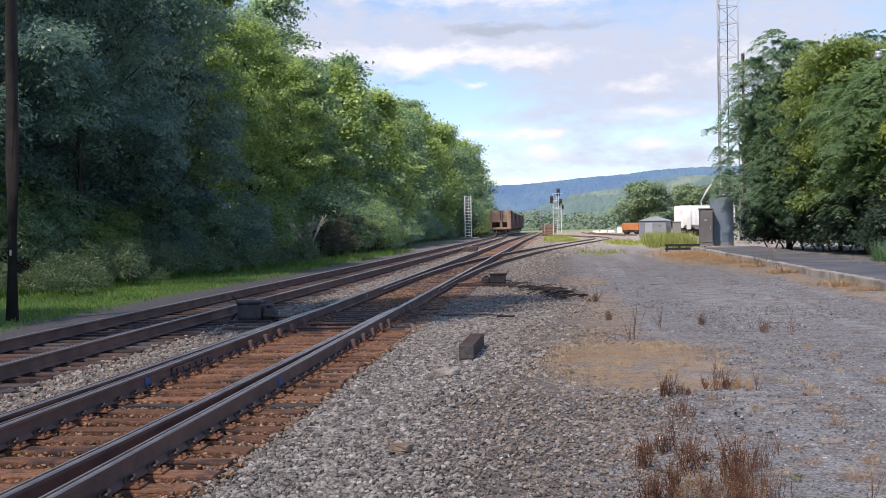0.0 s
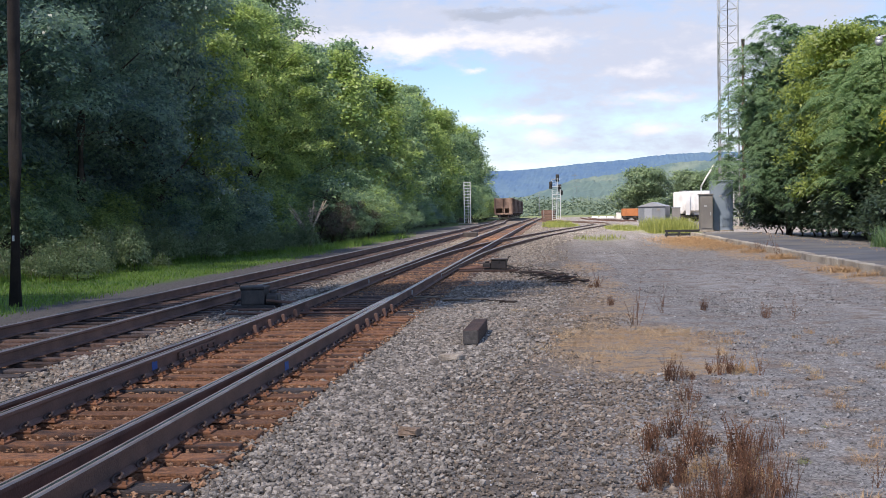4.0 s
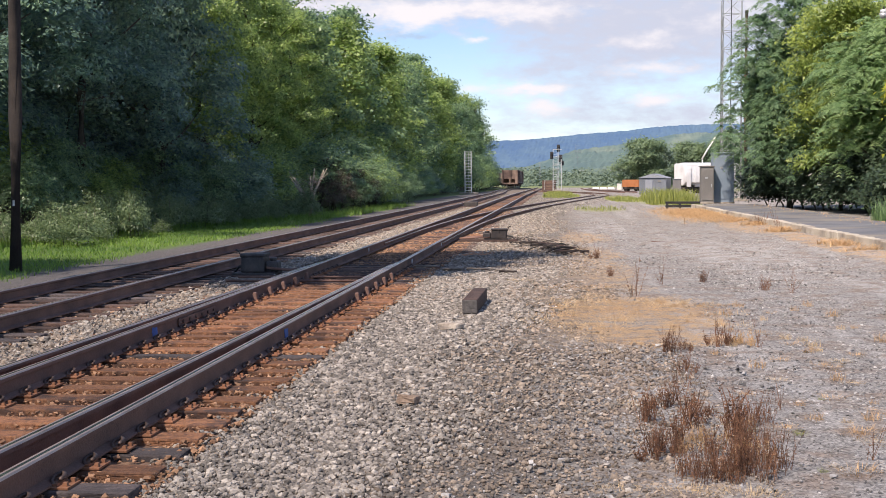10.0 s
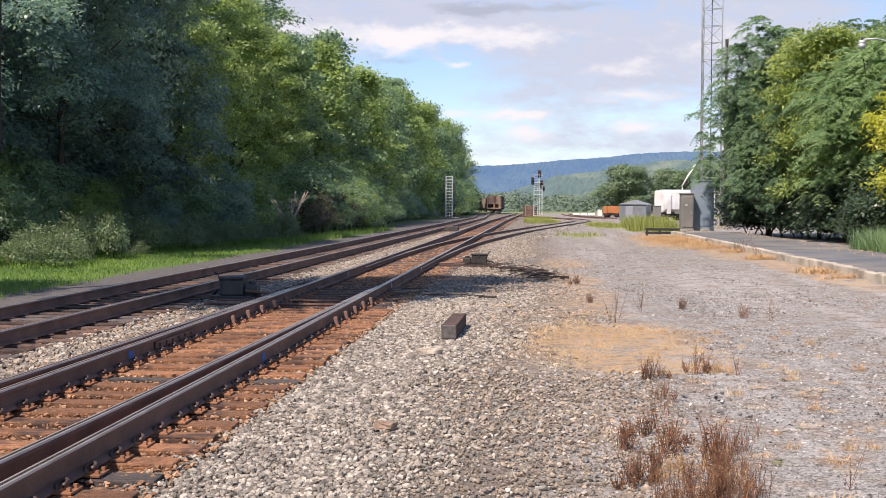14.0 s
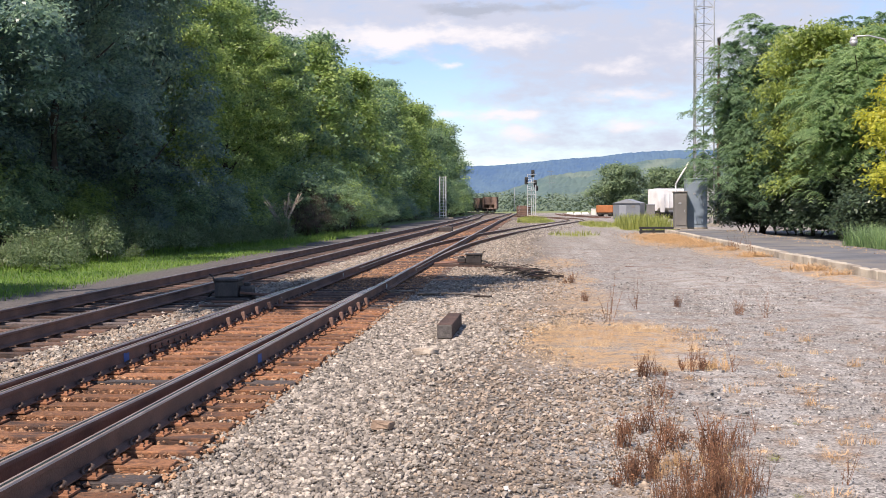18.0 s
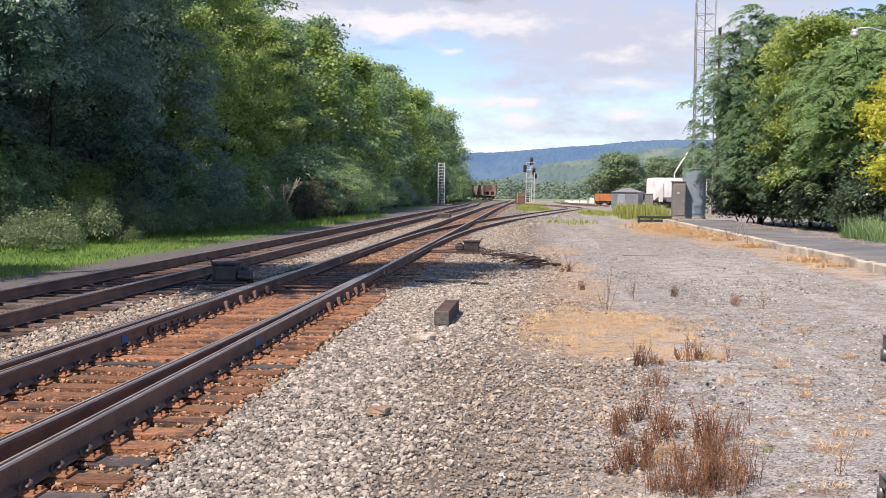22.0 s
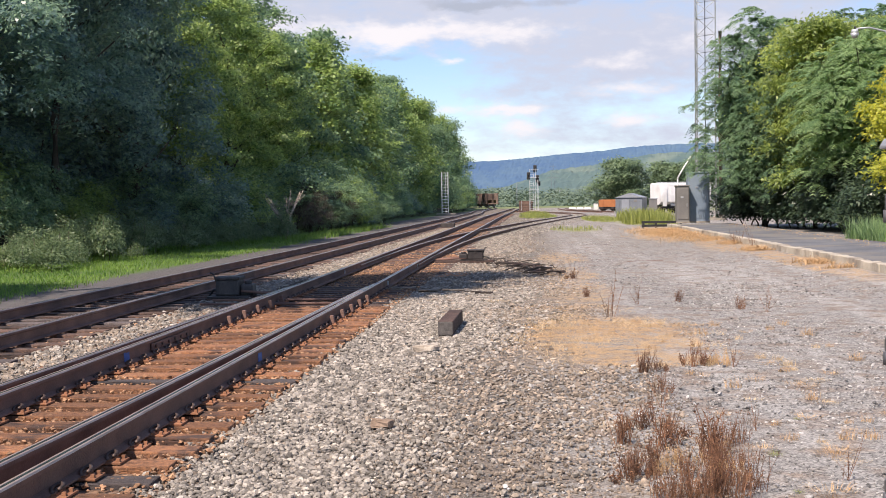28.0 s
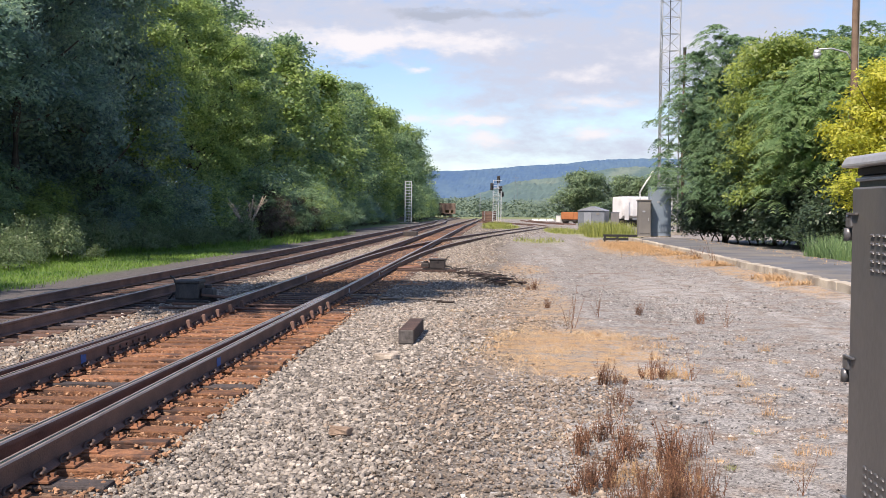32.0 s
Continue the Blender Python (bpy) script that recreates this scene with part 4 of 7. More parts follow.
def crown_blobs(seed, height, base, reach, n, low=False):
    """Boughs: flattened masses spread over the outside of an uneven crown."""
    r = random.Random(seed)
    bumps = [(r.uniform(0, 6.283), r.uniform(0.15, 0.95), r.uniform(-0.28, 0.30)) for _ in range(9)]
    out = []
    for k in range(n):
        f = (k + r.uniform(0, 1)) / n
        z = height * (base + (0.97 - base) * f)
        a = k * 2.399963 + r.uniform(-0.5, 0.5)
        wide = math.sin(math.pi * min(1.0, 0.24 + 0.70 * f)) ** 0.65 if not low else 1.08 * math.sin(math.pi * min(1.0, 0.40 + 0.56 * f)) ** 0.8
        for b, g, h in bumps:
            da = (a - b + math.pi) % (2 * math.pi) - math.pi
            wide += h * math.exp(-(da / 0.7) ** 2 - ((f - g) / 0.2) ** 2)
        d = reach * wide * r.choice((r.uniform(0.45, 0.65), r.uniform(0.72, 0.95)))
        s = reach * r.uniform(0.15, 0.33)
        out.append((math.cos(a) * d, math.sin(a) * d, z, s, s, s * r.uniform(0.55, 0.85)))
    for k in range(5):
        a, s = r.uniform(0, 6.283), reach * r.uniform(0.2, 0.3)
        out.append((math.cos(a) * reach * 0.3, math.sin(a) * reach * 0.3, height * r.uniform(0.90, 1.0), s, s, s * 0.7))
    return out


def tree_kind(seed, height, reach, base, count, size, mat, name="tree", droop=0.3, slim=0.42, blobs=22, trunk=0.24, low=False):
    n = int(blobs * 2.3)
    mid = height * (base + 0.94) / 2
    core = (0, 0, mid, reach * 0.60, reach * 0.60, height * (0.82 - base) / 2, count * 0.22, size * 1.15)
    crown = leaf_cloud("crown", seed, crown_blobs(seed, height, base, reach, n, low), int(count * 0.9), size, mat, droop, slim, 1.0, core)
    wood = limb_mesh("trunk", seed, height, trunk, max(0.15, base), reach * 0.75, 16, M["bark"])
    return wood, crown


def plant_tree(kind, place, turn, scale, label, group, name="tree", category="tree"):
    t = thing(name, pose(place[0], place[1], place[2], 0, 0, turn), label, category, group)
    t.scale = scale
    part("trunk", kind[0], t)
    part("crown", kind[1], t)
    return t


def build_left_woods():
    r = random.Random(11)
    near = [tree_kind(100 + i, 19, 4.9, 0.16, 34000, 0.225, M["leaf_dark"], blobs=26, trunk=0.3, slim=0.75, low=True) for i in range(3)]
    near += [tree_kind(106 + i, 19, 4.9, 0.20, 56000, 0.165, M["leaf_dark"], blobs=26, trunk=0.3, slim=0.75, low=True) for i in range(2)]
    near.append(tree_kind(108, 19, 4.9, 0.12, 36000, 0.225, M["leaf_fresh"], blobs=26, trunk=0.3, slim=0.75, low=True))
    near.append(tree_kind(109, 19, 4.9, 0.12, 36000, 0.225, M["leaf_mid"], blobs=26, trunk=0.3, slim=0.75, low=True))
    mid = tree_kind(103, 19, 4.9, 0.12, 30000, 0.25, M["leaf_mid"], blobs=26, trunk=0.3, slim=0.75, low=True)
    back = tree_kind(104, 17.5, 5.2, 0.10, 19000, 0.27, M["leaf_mid"], blobs=22, trunk=0.26, slim=0.8, low=True)
    deep = tree_kind(105, 17.5, 5.2, 0.10, 16000, 0.22, M["leaf_dark"], blobs=22, trunk=0.26, slim=0.8, low=True)
    far = [tree_kind(120 + i, 17.5, 4.7, 0.08, 11000, 0.40, M[("leaf_mid", "leaf_fresh", "leaf_fresh", "leaf_mid")[i]], blobs=22, trunk=0.26, slim=0.8, low=True) for i in range(4)]
    # one high-crowned tree near the pole, out of view, set to shade the tracks
    high = tree_kind(99, 20.5, 2.7, 0.50, 14000, 0.30, M["leaf_dark"], blobs=20, trunk=0.34, slim=0.75)
    p = tr(-7.0, 15.8, -0.3)
    plant_tree(high, p, 40, (1, 1, 1), "tall slender tree with a high crown beside the lawn", "trees along the main line")
    # tall dark trees beside the lawn; the first two, unseen, are added to shade it
    for u, v, k, s in ((-15.2, 8.5, 1, 0.84), (-16.0, 17.0, 0, 0.84), (-16.8, 40, 3, 0.96), (-20.5, 44, 2, 1.12), (-16.4, 49.5, 4, 0.92), (-21, 55, 2, 1.0), (-16.0, 58.5, 2, 0.84), (-20.5, 66, 6, 0.95), (-16.4, 67, 5, 0.78), (-25, 40, 2, 1.15), (-25, 60, 0, 1.15)):
        p = tr(u, v, ground_height(u, v) - 0.1)
        plant_tree(near[k], p, r.uniform(0, 360), (s, s, s * r.uniform(0.97, 1.06)), "tall dark green deciduous tree at the wood's edge", "trees along the main line")
    for u, v, s in ((-16.3, 77, 0.80), (-21, 80, 0.95), (-15.6, 86, 0.72)):
        p = tr(u, v, ground_height(u, v) - 0.1)
        plant_tree(mid if u < -20 else near[5], p, r.uniform(0, 360), (s, s, s), "leafy green tree with sunlit top beside the track", "trees along the main line")
    v = 92
    while v < 330:
        for row, u0 in ((0, -15.2), (1, -20.5)):
            u = u0 + r.uniform(-1, 1) - (0.0 if v < 150 else 0.014 * (v - 150))
            s = r.uniform(0.84, 1.04) * (1.08 if row else 0.92) * (1.0 if v < 150 else 1.0 + 0.0012 * (v - 150))
            if v > 290:
                s *= 1 - 0.005 * (v - 290)
            p = tr(u, v + r.uniform(-2, 2), ground_height(u, v) - 0.1)
            plant_tree(back if row else far[r.randrange(4)], p, r.uniform(0, 360), (s, s, s * r.uniform(0.94, 1.08)), r.choice(("green deciduous tree in full leaf along the railway", "broad leafy tree in the wooded bank by the track")), "trees along the main line")
        v += 9.5 if v < 180 else 13
    # the wood behind the first rows
    for k in range(9):
        u, v = -27 - 4.5 * (k % 2) + r.uniform(-1, 1), 38 + k * 6.5
        s = r.uniform(0.95, 1.15)
        plant_tree(deep, tr(u, v, ground_height(u, v) - 1.2), r.uniform(0, 360), (s, s, s), "leafy tree deep in the wood", "trees along the main line")
    for k in range(13):
        u, v = (-21.5 + r.uniform(-1, 1), 37 + k * 3.2) if k < 9 else (-23.6, 36.5 + (k - 9) * 3.4)
        plant_tree(deep, tr(u, v, ground_height(u, v) - 0.8), r.uniform(0, 360), (0.55, 0.55, 0.42), "dark young tree in the shade of the wood", "trees along the main line")
    # bushes and saplings in front of the trees
    kinds = [(limb_mesh("stems", 60 + i, 2.4, 0.04, 0.1, 0.9, 7, M["bark"]), leaf_cloud("crown", 140 + i, [(0, 0, 1.0, 1.25, 1.25, 0.9), (0.7, 0.3, 1.7, 0.8, 0.8, 0.8), (-0.6, -0.3, 1.6, 0.8, 0.7, 0.7), (0.1, -0.7, 0.6, 0.9, 0.8, 0.6), (0, 0, 2.3, 0.6, 0.6, 0.7)], 4300, 0.13, M[("leaf_dark", "leaf_mid", "leaf_fresh")[i]], 0.25, 0.7)) for i in range(3)]
    for k in range(74):
        v = 40 + k * 1.75 + r.uniform(-0.6, 0.6)
        row = k % 2
        u = -15.0 + 6.0 * min(1.0, max(0.0, (v - 50) / 18)) - 1.9 * row + r.uniform(-0.5, 0.5)
        if 56 < v < 72 and u > -11.6:
            u = -12.6
        if v > 105:
            u -= 2.8
        s = r.uniform(0.65, 1.0) * (1.45 if row else 1.0) * (1.25 if v > 70 else 1.0)
        i = r.choices((0, 1, 2), (2, 5, 1) if v < 55 else (3, 5, 2) if v < 92 else (2, 4, 3))[0]
        p = tr(u, v, ground_height(u, v) - 0.05)
        t = thing("bush", pose(p.x, p.y, p.z, 0, 0, r.uniform(0, 360)), "dense green undergrowth bush at the wood's edge", "bush", "bushes below the trees")
        t.scale = (s, s, s * r.uniform(0.8, 1.1))
        part("stem", kinds[i][0], t)
        part("crown", kinds[i][1], t)
    for k in range(12):
        u, v = -19.5 + r.uniform(-0.7, 0.7), 37 + k * 2.1
        p = tr(u, v, ground_height(u, v) - 0.3)
        t = thing("bush", pose(p.x, p.y, p.z, 0, 0, r.uniform(0, 360)), "dark shaded bush under the trees", "bush", "bushes below the trees")
        t.scale = (2.0, 2.0, 1.9)
        part("stem", kinds[0][0], t)
        part("crown", kinds[0][1], t)
    for u, v in ((-17.6, 63.5), (-19.4, 67.5), (-20.6, 71.5), (-22.4, 77.0)):
        p = tr(u, v, ground_height(u, v) - 0.3)
        t = thing("bush", pose(p.x, p.y, p.z, 0, 0, r.uniform(0, 360)), "dark shaded bush under the trees", "bush", "bushes below the trees")
        t.scale = (1.9, 1.9, 2.0)
        part("stem", kinds[0][0], t)
        part("crown", kinds[0][1], t)
    # withered brown bushes beside the lawn's end
    twiggy = (kinds[0][0], leaf_cloud("crown", 149, [(0, 0, 0.8, 1.1, 1.1, 0.8), (0.6, 0.2, 1.4, 0.7, 0.7, 0.7), (-0.5, -0.3, 1.5, 0.7, 0.6, 0.6), (0, 0, 2.0, 0.5, 0.5, 0.6)], 3200, 0.10, M["dry_leaf"], 0.3, 0.5))
    for u, v, s in ((-9.2, 69.0, 0.8), (-9.4, 72.5, 1.0), (-9.0, 76.5, 1.05), (-9.3, 80.5, 1.1), (-10.4, 74.5, 1.3)):
        p = tr(u, v, ground_height(u, v) - 0.05)
        t = thing("withered_bush", pose(p.x, p.y, p.z, 0, 0, r.uniform(0, 360)), "withered brown twiggy bush beside the lawn", "bush", "withered bushes")
        t.scale = (s, s, s)
        part("stem", twiggy[0], t)
        part("crown", twiggy[1], t)
    # bushes along the far curve of the main line
    for k in range(13):
        v = 182 + k * 7.5
        u = min(1.15 - 0.049 * v, float(np.interp(v, MAIN[:, 1], MAIN[:, 0])) - 4.8) + r.uniform(-0.4, 0.2)
        p = tr(u, v, ground_height(u, v) - 0.2)
        t = thing("bush", pose(p.x, p.y, p.z, 0, 0, r.uniform(0, 360)), "green bush beside the curve of the main track", "bush", "bushes below the trees")
        w = r.uniform(1.6, 2.1)
        t.scale = (w, w, w * r.uniform(0.9, 1.3))
        i = r.choice((1, 2))
        part("stem", kinds[i][0], t)
        part("crown", kinds[i][1], t)
    # a row of tall pale-leaved weeds before the hollow of the wood
    pale = (bent_rod("stem", [(0, 0, -0.1), (0.05, 0.03, 0.8), (-0.03, 0.02, 1.6)], 0.02, 0.008, M["bark"], 6), leaf_cloud("crown", 150, [(0, 0, 0.6, 0.75, 0.7, 0.35), (0.45, 0.25, 1.0, 0.22, 0.22, 0.5), (-0.5, 0.05, 0.95, 0.2, 0.22, 0.45), (0.05, -0.45, 0.8, 0.24, 0.22, 0.5), (0.1, 0.15, 1.4, 0.2, 0.2, 0.5), (-0.25, 0.5, 0.85, 0.22, 0.2, 0.4), (0.75, -0.25, 0.6, 0.2, 0.2, 0.35)], 1300, 0.115, M["pale_weed"], 0.3, 0.75))
    for k in range(64):
        v = 31 + k * 0.8 + r.uniform(-0.4, 0.4) if k < 20 else 34 + (k - 20) * 0.66
        u = -12.6 + r.uniform(-0.9, 0.7) if k < 20 else r.uniform(-13.2, -10.2) + 2.0 * min(1.0, max(0.0, (v - 48) / 14))
        p = tr(u, v, ground_height(u, v) - 0.03)
        s = r.uniform(0.45, 0.75) * (1.0 if k < 20 else r.uniform(0.8, 1.3))
        t = thing("tall_weed", pose(p.x, p.y, p.z, r.uniform(-9, 9), r.uniform(-9, 9), r.uniform(0, 360)), "tall weed with pale green leaves before the trees", "weed", "weeds below the trees")
        t.scale = (s * r.uniform(0.7, 1.1), s * r.uniform(0.7, 1.1), s * r.uniform(0.8, 1.35))
        part("stem", pale[0], t)
        part("crown", pale[1], t)
    # a bare bleached shrub
    p = tr(-9.2, 62.0, -0.18)
    t = thing("dead_shrub", pose(p.x, p.y, p.z), "bare bleached dead shrub in front of the bushes", "shrub")
    for k in range(8):
        a, ln = r.uniform(0, 6.28), r.uniform(1.3, 2.6)
        e = Vector((math.cos(a) * ln * 0.5, math.sin(a) * 0.5, ln))
        for q in range(4):
            f = r.uniform(0.45, 0.9)
            b = Vector((e.x * f * f, e.y * f * f, e.z * f))
            w = b + Vector((r.uniform(-0.5, 0.5), r.uniform(-0.3, 0.3), r.uniform(0.15, 0.55)))
            part("twig", bent_rod("twig", [b, b.lerp(w, 0.5) + Vector((0.03, 0, -0.03)), w], 0.016, 0.006, M["wood_bleached"], 4), t)
        part("branch", bent_rod("branch", [(0, 0, 0), (e.x * 0.25, e.y * 0.3, ln * 0.5), (e.x, e.y, e.z)], 0.065, 0.018, M["wood_bleached"], 5), t)


def blades(name, seed, places, height, width, mat, lean=0.35):
    """Grass: one bent blade at each of the places (n, 3)."""
    g = np.random.RandomState(seed)
    n = len(places)
    a = g.uniform(0, 2 * np.pi, n)
    h = height * g.uniform(0.45, 1.25, n)
    out = np.stack([np.cos(a), np.sin(a), np.zeros(n)], 1)
    side = np.stack([-np.sin(a), np.cos(a), np.zeros(n)], 1) * (width * g.uniform(0.6, 1.3, n))[:, None]
    bend = (h * lean * g.uniform(0.2, 1.4, n))[:, None]
    up = np.array([0, 0, 1.0])
    m = places + up * (h * 0.55)[:, None] + out * bend * 0.35
    tip = places + up * h[:, None] + out * bend
    v = np.stack([places - side, places + side, m + side * 0.7, m - side * 0.7, tip], 1).reshape(-1, 3)
    i = np.arange(n)[:, None] * 5
    quads = np.concatenate([i, i + 1, i + 2, i + 3], 1)
    tris = np.concatenate([i + 3, i + 2, i + 4, i + 4], 1)
    me = bpy.data.meshes.new(name)
    loops = np.concatenate([np.concatenate([quads, tris[:, :3]], 1)])
    me.vertices.add(n * 5)
    me.vertices.foreach_set("co", v.astype(np.float32).ravel())
    me.loops.add(n * 7)
    me.loops.foreach_set("vertex_index", loops.astype(np.int32).ravel())
    me.polygons.add(n * 2)
    st = (np.arange(n)[:, None] * 7 + np.array([0, 4])).ravel()
    me.polygons.foreach_set("loop_start", st.astype(np.int32))
    me.polygons.foreach_set("loop_total", np.tile([4, 3], n).astype(np.int32))
    me.materials.append(mat)
    me.update(calc_edges=True)
    return me


def ground_points(g, us, vs, lift=0.0):
    return np.array([(u, v, ground_height(u, v) + lift) for u, v in zip(us, vs)])


def build_lawn():
    g = np.random.RandomState(4)
    n = 36000
    v = 17 + 47 * g.uniform(0, 1, n) ** 1.25
    u = -np.interp(v, [17, 22, 26, 30, 36, 42, 53, 67, 76], [7.0, 7.1, 7.25, 7.5, 7.6, 7.1, 7.1, 7.9, 8.6]) - np.interp(v, [17, 43, 70, 100], [5.0, 6.0, 7.0, 5.0]) * g.uniform(0, 1, n) ** 0.9 + 0.18 * np.sin(v * 0.7) + 0.2 * g.normal(size=n)
    ob = new("lawn_grass", blades("lawn_grass", 5, ground_points(g, u, v), 0.10, 0.010, M["grass"], 0.9))
    ob.matrix_basis = FRAME
    tagged(ob, "bright green uncut grass along the wood", "grass", kind="stuff")
    n = 9000
    v = 18 + 70 * g.uniform(0, 1, n) ** 1.4
    u = -np.interp(v, [40, 46, 62, 90], [12.2, 11.8, 7.0, 6.6]) - 2.2 * g.uniform(0, 1, n)
    ob = new("tall_grass", blades("tall_grass", 6, ground_points(g, u, v), 0.34, 0.010, M["grass"], 0.8))
    ob.matrix_basis = FRAME
    tagged(ob, "tall weeds and grass before the bushes", "weeds", kind="stuff")
    # yellow-green grass by the siding
    pts, high = [], []
    for cu, cv, ru, rv, n, h in ((4.2, 118, 1.5, 11, 2200, 0), (3.9, 150, 1.5, 22, 2200, 0), (9.2, 98, 1.2, 9, 1700, 0), (6.2, 67.5, 1.2, 3.2, 260, 0), (11.4, 80, 1.5, 3.5, 1300, 1), (12.0, 90, 1.6, 7, 1900, 1)):
        a, q = g.uniform(0, 6.283, n), g.uniform(0, 1, n) ** 0.6 * 1.25
        u, v = cu + ru * q * np.cos(a), cv + rv * q * np.sin(a)
        keep = np.array([noise.noise(Vector((x * 0.9, y * 0.35, 8))) > -0.28 for x, y in zip(u, v)])
        (high if h else pts).append(ground_points(g, u[keep], v[keep]))
    ob = new("verge_weeds", blades("verge_weeds", 8, np.concatenate(high), 0.90, 0.018, M["grass_dry"], 0.5))
    ob.matrix_basis = FRAME
    tagged(ob, "tall yellowish green weeds before the cabinets", "weeds", kind="stuff")
    ob = new("verge_grass", blades("verge_grass", 7, np.concatenate(pts), 0.24, 0.016, M["grass_dry"], 0.6))
    ob.matrix_basis = FRAME
    tagged(ob, "yellowish green grass between the tracks and the yard", "grass", kind="stuff")


def build_straw():
    g = np.random.RandomState(9)
    pts = []
    for cu, cv, ru, rv in STRAW_SPOTS:
        n = int(9500 * ru * rv) if cv < 20 else int(2300 * ru * rv)
        n = min(n, 24000)
        a, q = g.uniform(0, 6.283, n), 1.4 * np.sqrt(g.uniform(0, 1, n))
        u, v = cu + ru * q * np.cos(a), cv + rv * q * np.sin(a)
        keep = np.array([k < 0.95 + 0.9 * noise.noise(Vector((x * 1.1, y * 0.8, 5))) + 0.5 * noise.noise(Vector((x * 3.5, y * 2.5, 6))) and noise.noise(Vector((x * 1.3, y * 1.3, 2))) + 0.45 * noise.noise(Vector((x * 4, y * 4, 7))) > -0.5 for x, y, k in zip(u, v, q)])
        pts.append(ground_points(g, u[keep], v[keep]))
    p = np.concatenate(pts)
    ob = new("dry_grass", blades("dry_grass", 10, p, 0.024, 0.0016, M["straw"], 2.2))
    ob.matrix_basis = FRAME
    tagged(ob, "sparse straw-coloured dry grass on the gravel yard", "dry grass", kind="stuff")
    n = 9000
    a, q = g.uniform(0, 6.283, n), 1.25 * np.sqrt(g.uniform(0, 1, n))
    u, v = 4.7 + 1.2 * q * np.cos(a), 15.9 + 2.6 * q * np.sin(a)
    keep = np.array([noise.noise(Vector((x * 1.6, y * 0.9, 11))) + 0.6 * noise.noise(Vector((x * 5, y * 4, 12))) > 0.12 for x, y in zip(u, v)])
    ob = new("tall_dry_grass", blades("tall_dry_grass", 12, ground_points(g, u[keep], v[keep]), 0.050, 0.0018, M["straw_pale"], 2.6))
    ob.matrix_basis = FRAME
    tagged(ob, "taller pale dry grass in the turf patch", "dry grass", kind="stuff")
    # taller dry tufts along the platform and lying straw
    n = 13000
    v = 27 + 36 * g.uniform(0, 1, n)
    v = v[[noise.noise(Vector((0, x * 0.55, 3))) + 0.5 * noise.noise(Vector((1, x * 2.1, 3))) > 0.08 for x in v]]
    n = len(v)
    u = 10.62 + g.normal(size=n) * 0.22 - np.where(v > 47, (v - 47) * 0.05, 0) * g.uniform(0, 1, n)
    n = 2600
    u = np.concatenate([u, 10.2 + 0.35 * g.normal(size=n)])
    v = np.concatenate([v, 53 + 4.0 * g.normal(size=n)])
    n = 5200
    u = np.concatenate([u, 10.0 + 0.65 * g.normal(size=n)])
    v = np.concatenate([v, 58.5 + 4.2 * g.normal(size=n)])
    ob = new("platform_dry_grass", blades("platform_dry_grass", 11, ground_points(g, u, v), 0.145, 0.007, M["straw"], 2.2))
    ob.matrix_basis = FRAME
    tagged(ob, "dry straw-coloured grass along the platform's foot", "dry grass", kind="stuff")


def weed_clump(name, seed, stalks, spread, height, mat, fluffy=9):
    """Dead weeds: thin leaning stalks with small seed heads along their tops."""
    g = np.random.RandomState(seed)
    vs, fs = [], []
    bunches = [(g.uniform(0, 6.283), spread * g.uniform(0.15, 1.05), g.uniform(0.4, 1.1)) for i in range(max(2, stalks // 11))]
    for s in range(stalks):
        a, q, tall = bunches[g.randint(len(bunches))]
        o = np.array([math.cos(a) * q + g.normal() * spread * 0.17, math.sin(a) * q + g.normal() * spread * 0.17, 0])
        h = height * g.uniform(0.35, 1.0) * tall
        tip = o + np.array([g.normal() * 0.22 * h, g.normal() * 0.22 * h, h])
        w = 0.0026
        k = len(vs)
        for p, ww in ((o, w), (o * 0.4 + tip * 0.6 + g.normal(size=3) * 0.01, w * 0.8), (tip, w * 0.4)):
            for j in range(3):
                b = 2.094 * j
                vs.append(p + np.array([math.cos(b) * ww, math.sin(b) * ww, 0]))
        for i in range(2):
            for j in range(3):
                fs.append((k + i * 3 + j, k + i * 3 + (j + 1) % 3, k + i * 3 + 3 + (j + 1) % 3, k + i * 3 + 3 + j))
        for j in range(fluffy):
            f = g.uniform(0.25, 1.0)
            c = o + (tip - o) * f
            d = g.normal(size=3) * np.array([1, 1, 0.8])
            d /= np.linalg.norm(d)
            e = np.cross(d, g.normal(size=3)); e /= np.linalg.norm(e)
            ln = g.uniform(0.008, 0.026)
            k = len(vs)
            vs += [c, c + d * ln * 0.5 + e * ln * 0.18, c + d * ln, c + d * ln * 0.5 - e * ln * 0.18]
            fs.append((k, k + 1, k + 2, k + 3))
    return mesh_of(name, vs, fs, [mat])


def straw_tuft(name, seed, count, spread, length, mat):
    g = np.random.RandomState(seed)
    a = g.uniform(0, 6.283, count)
    q = spread * np.sqrt(g.uniform(0, 1, count))
    p = np.stack([np.cos(a) * q, np.sin(a) * q, np.full(count, 0.003)], 1)
    return blades(name, seed, p, length * 0.36, 0.0013, mat, 2.0)


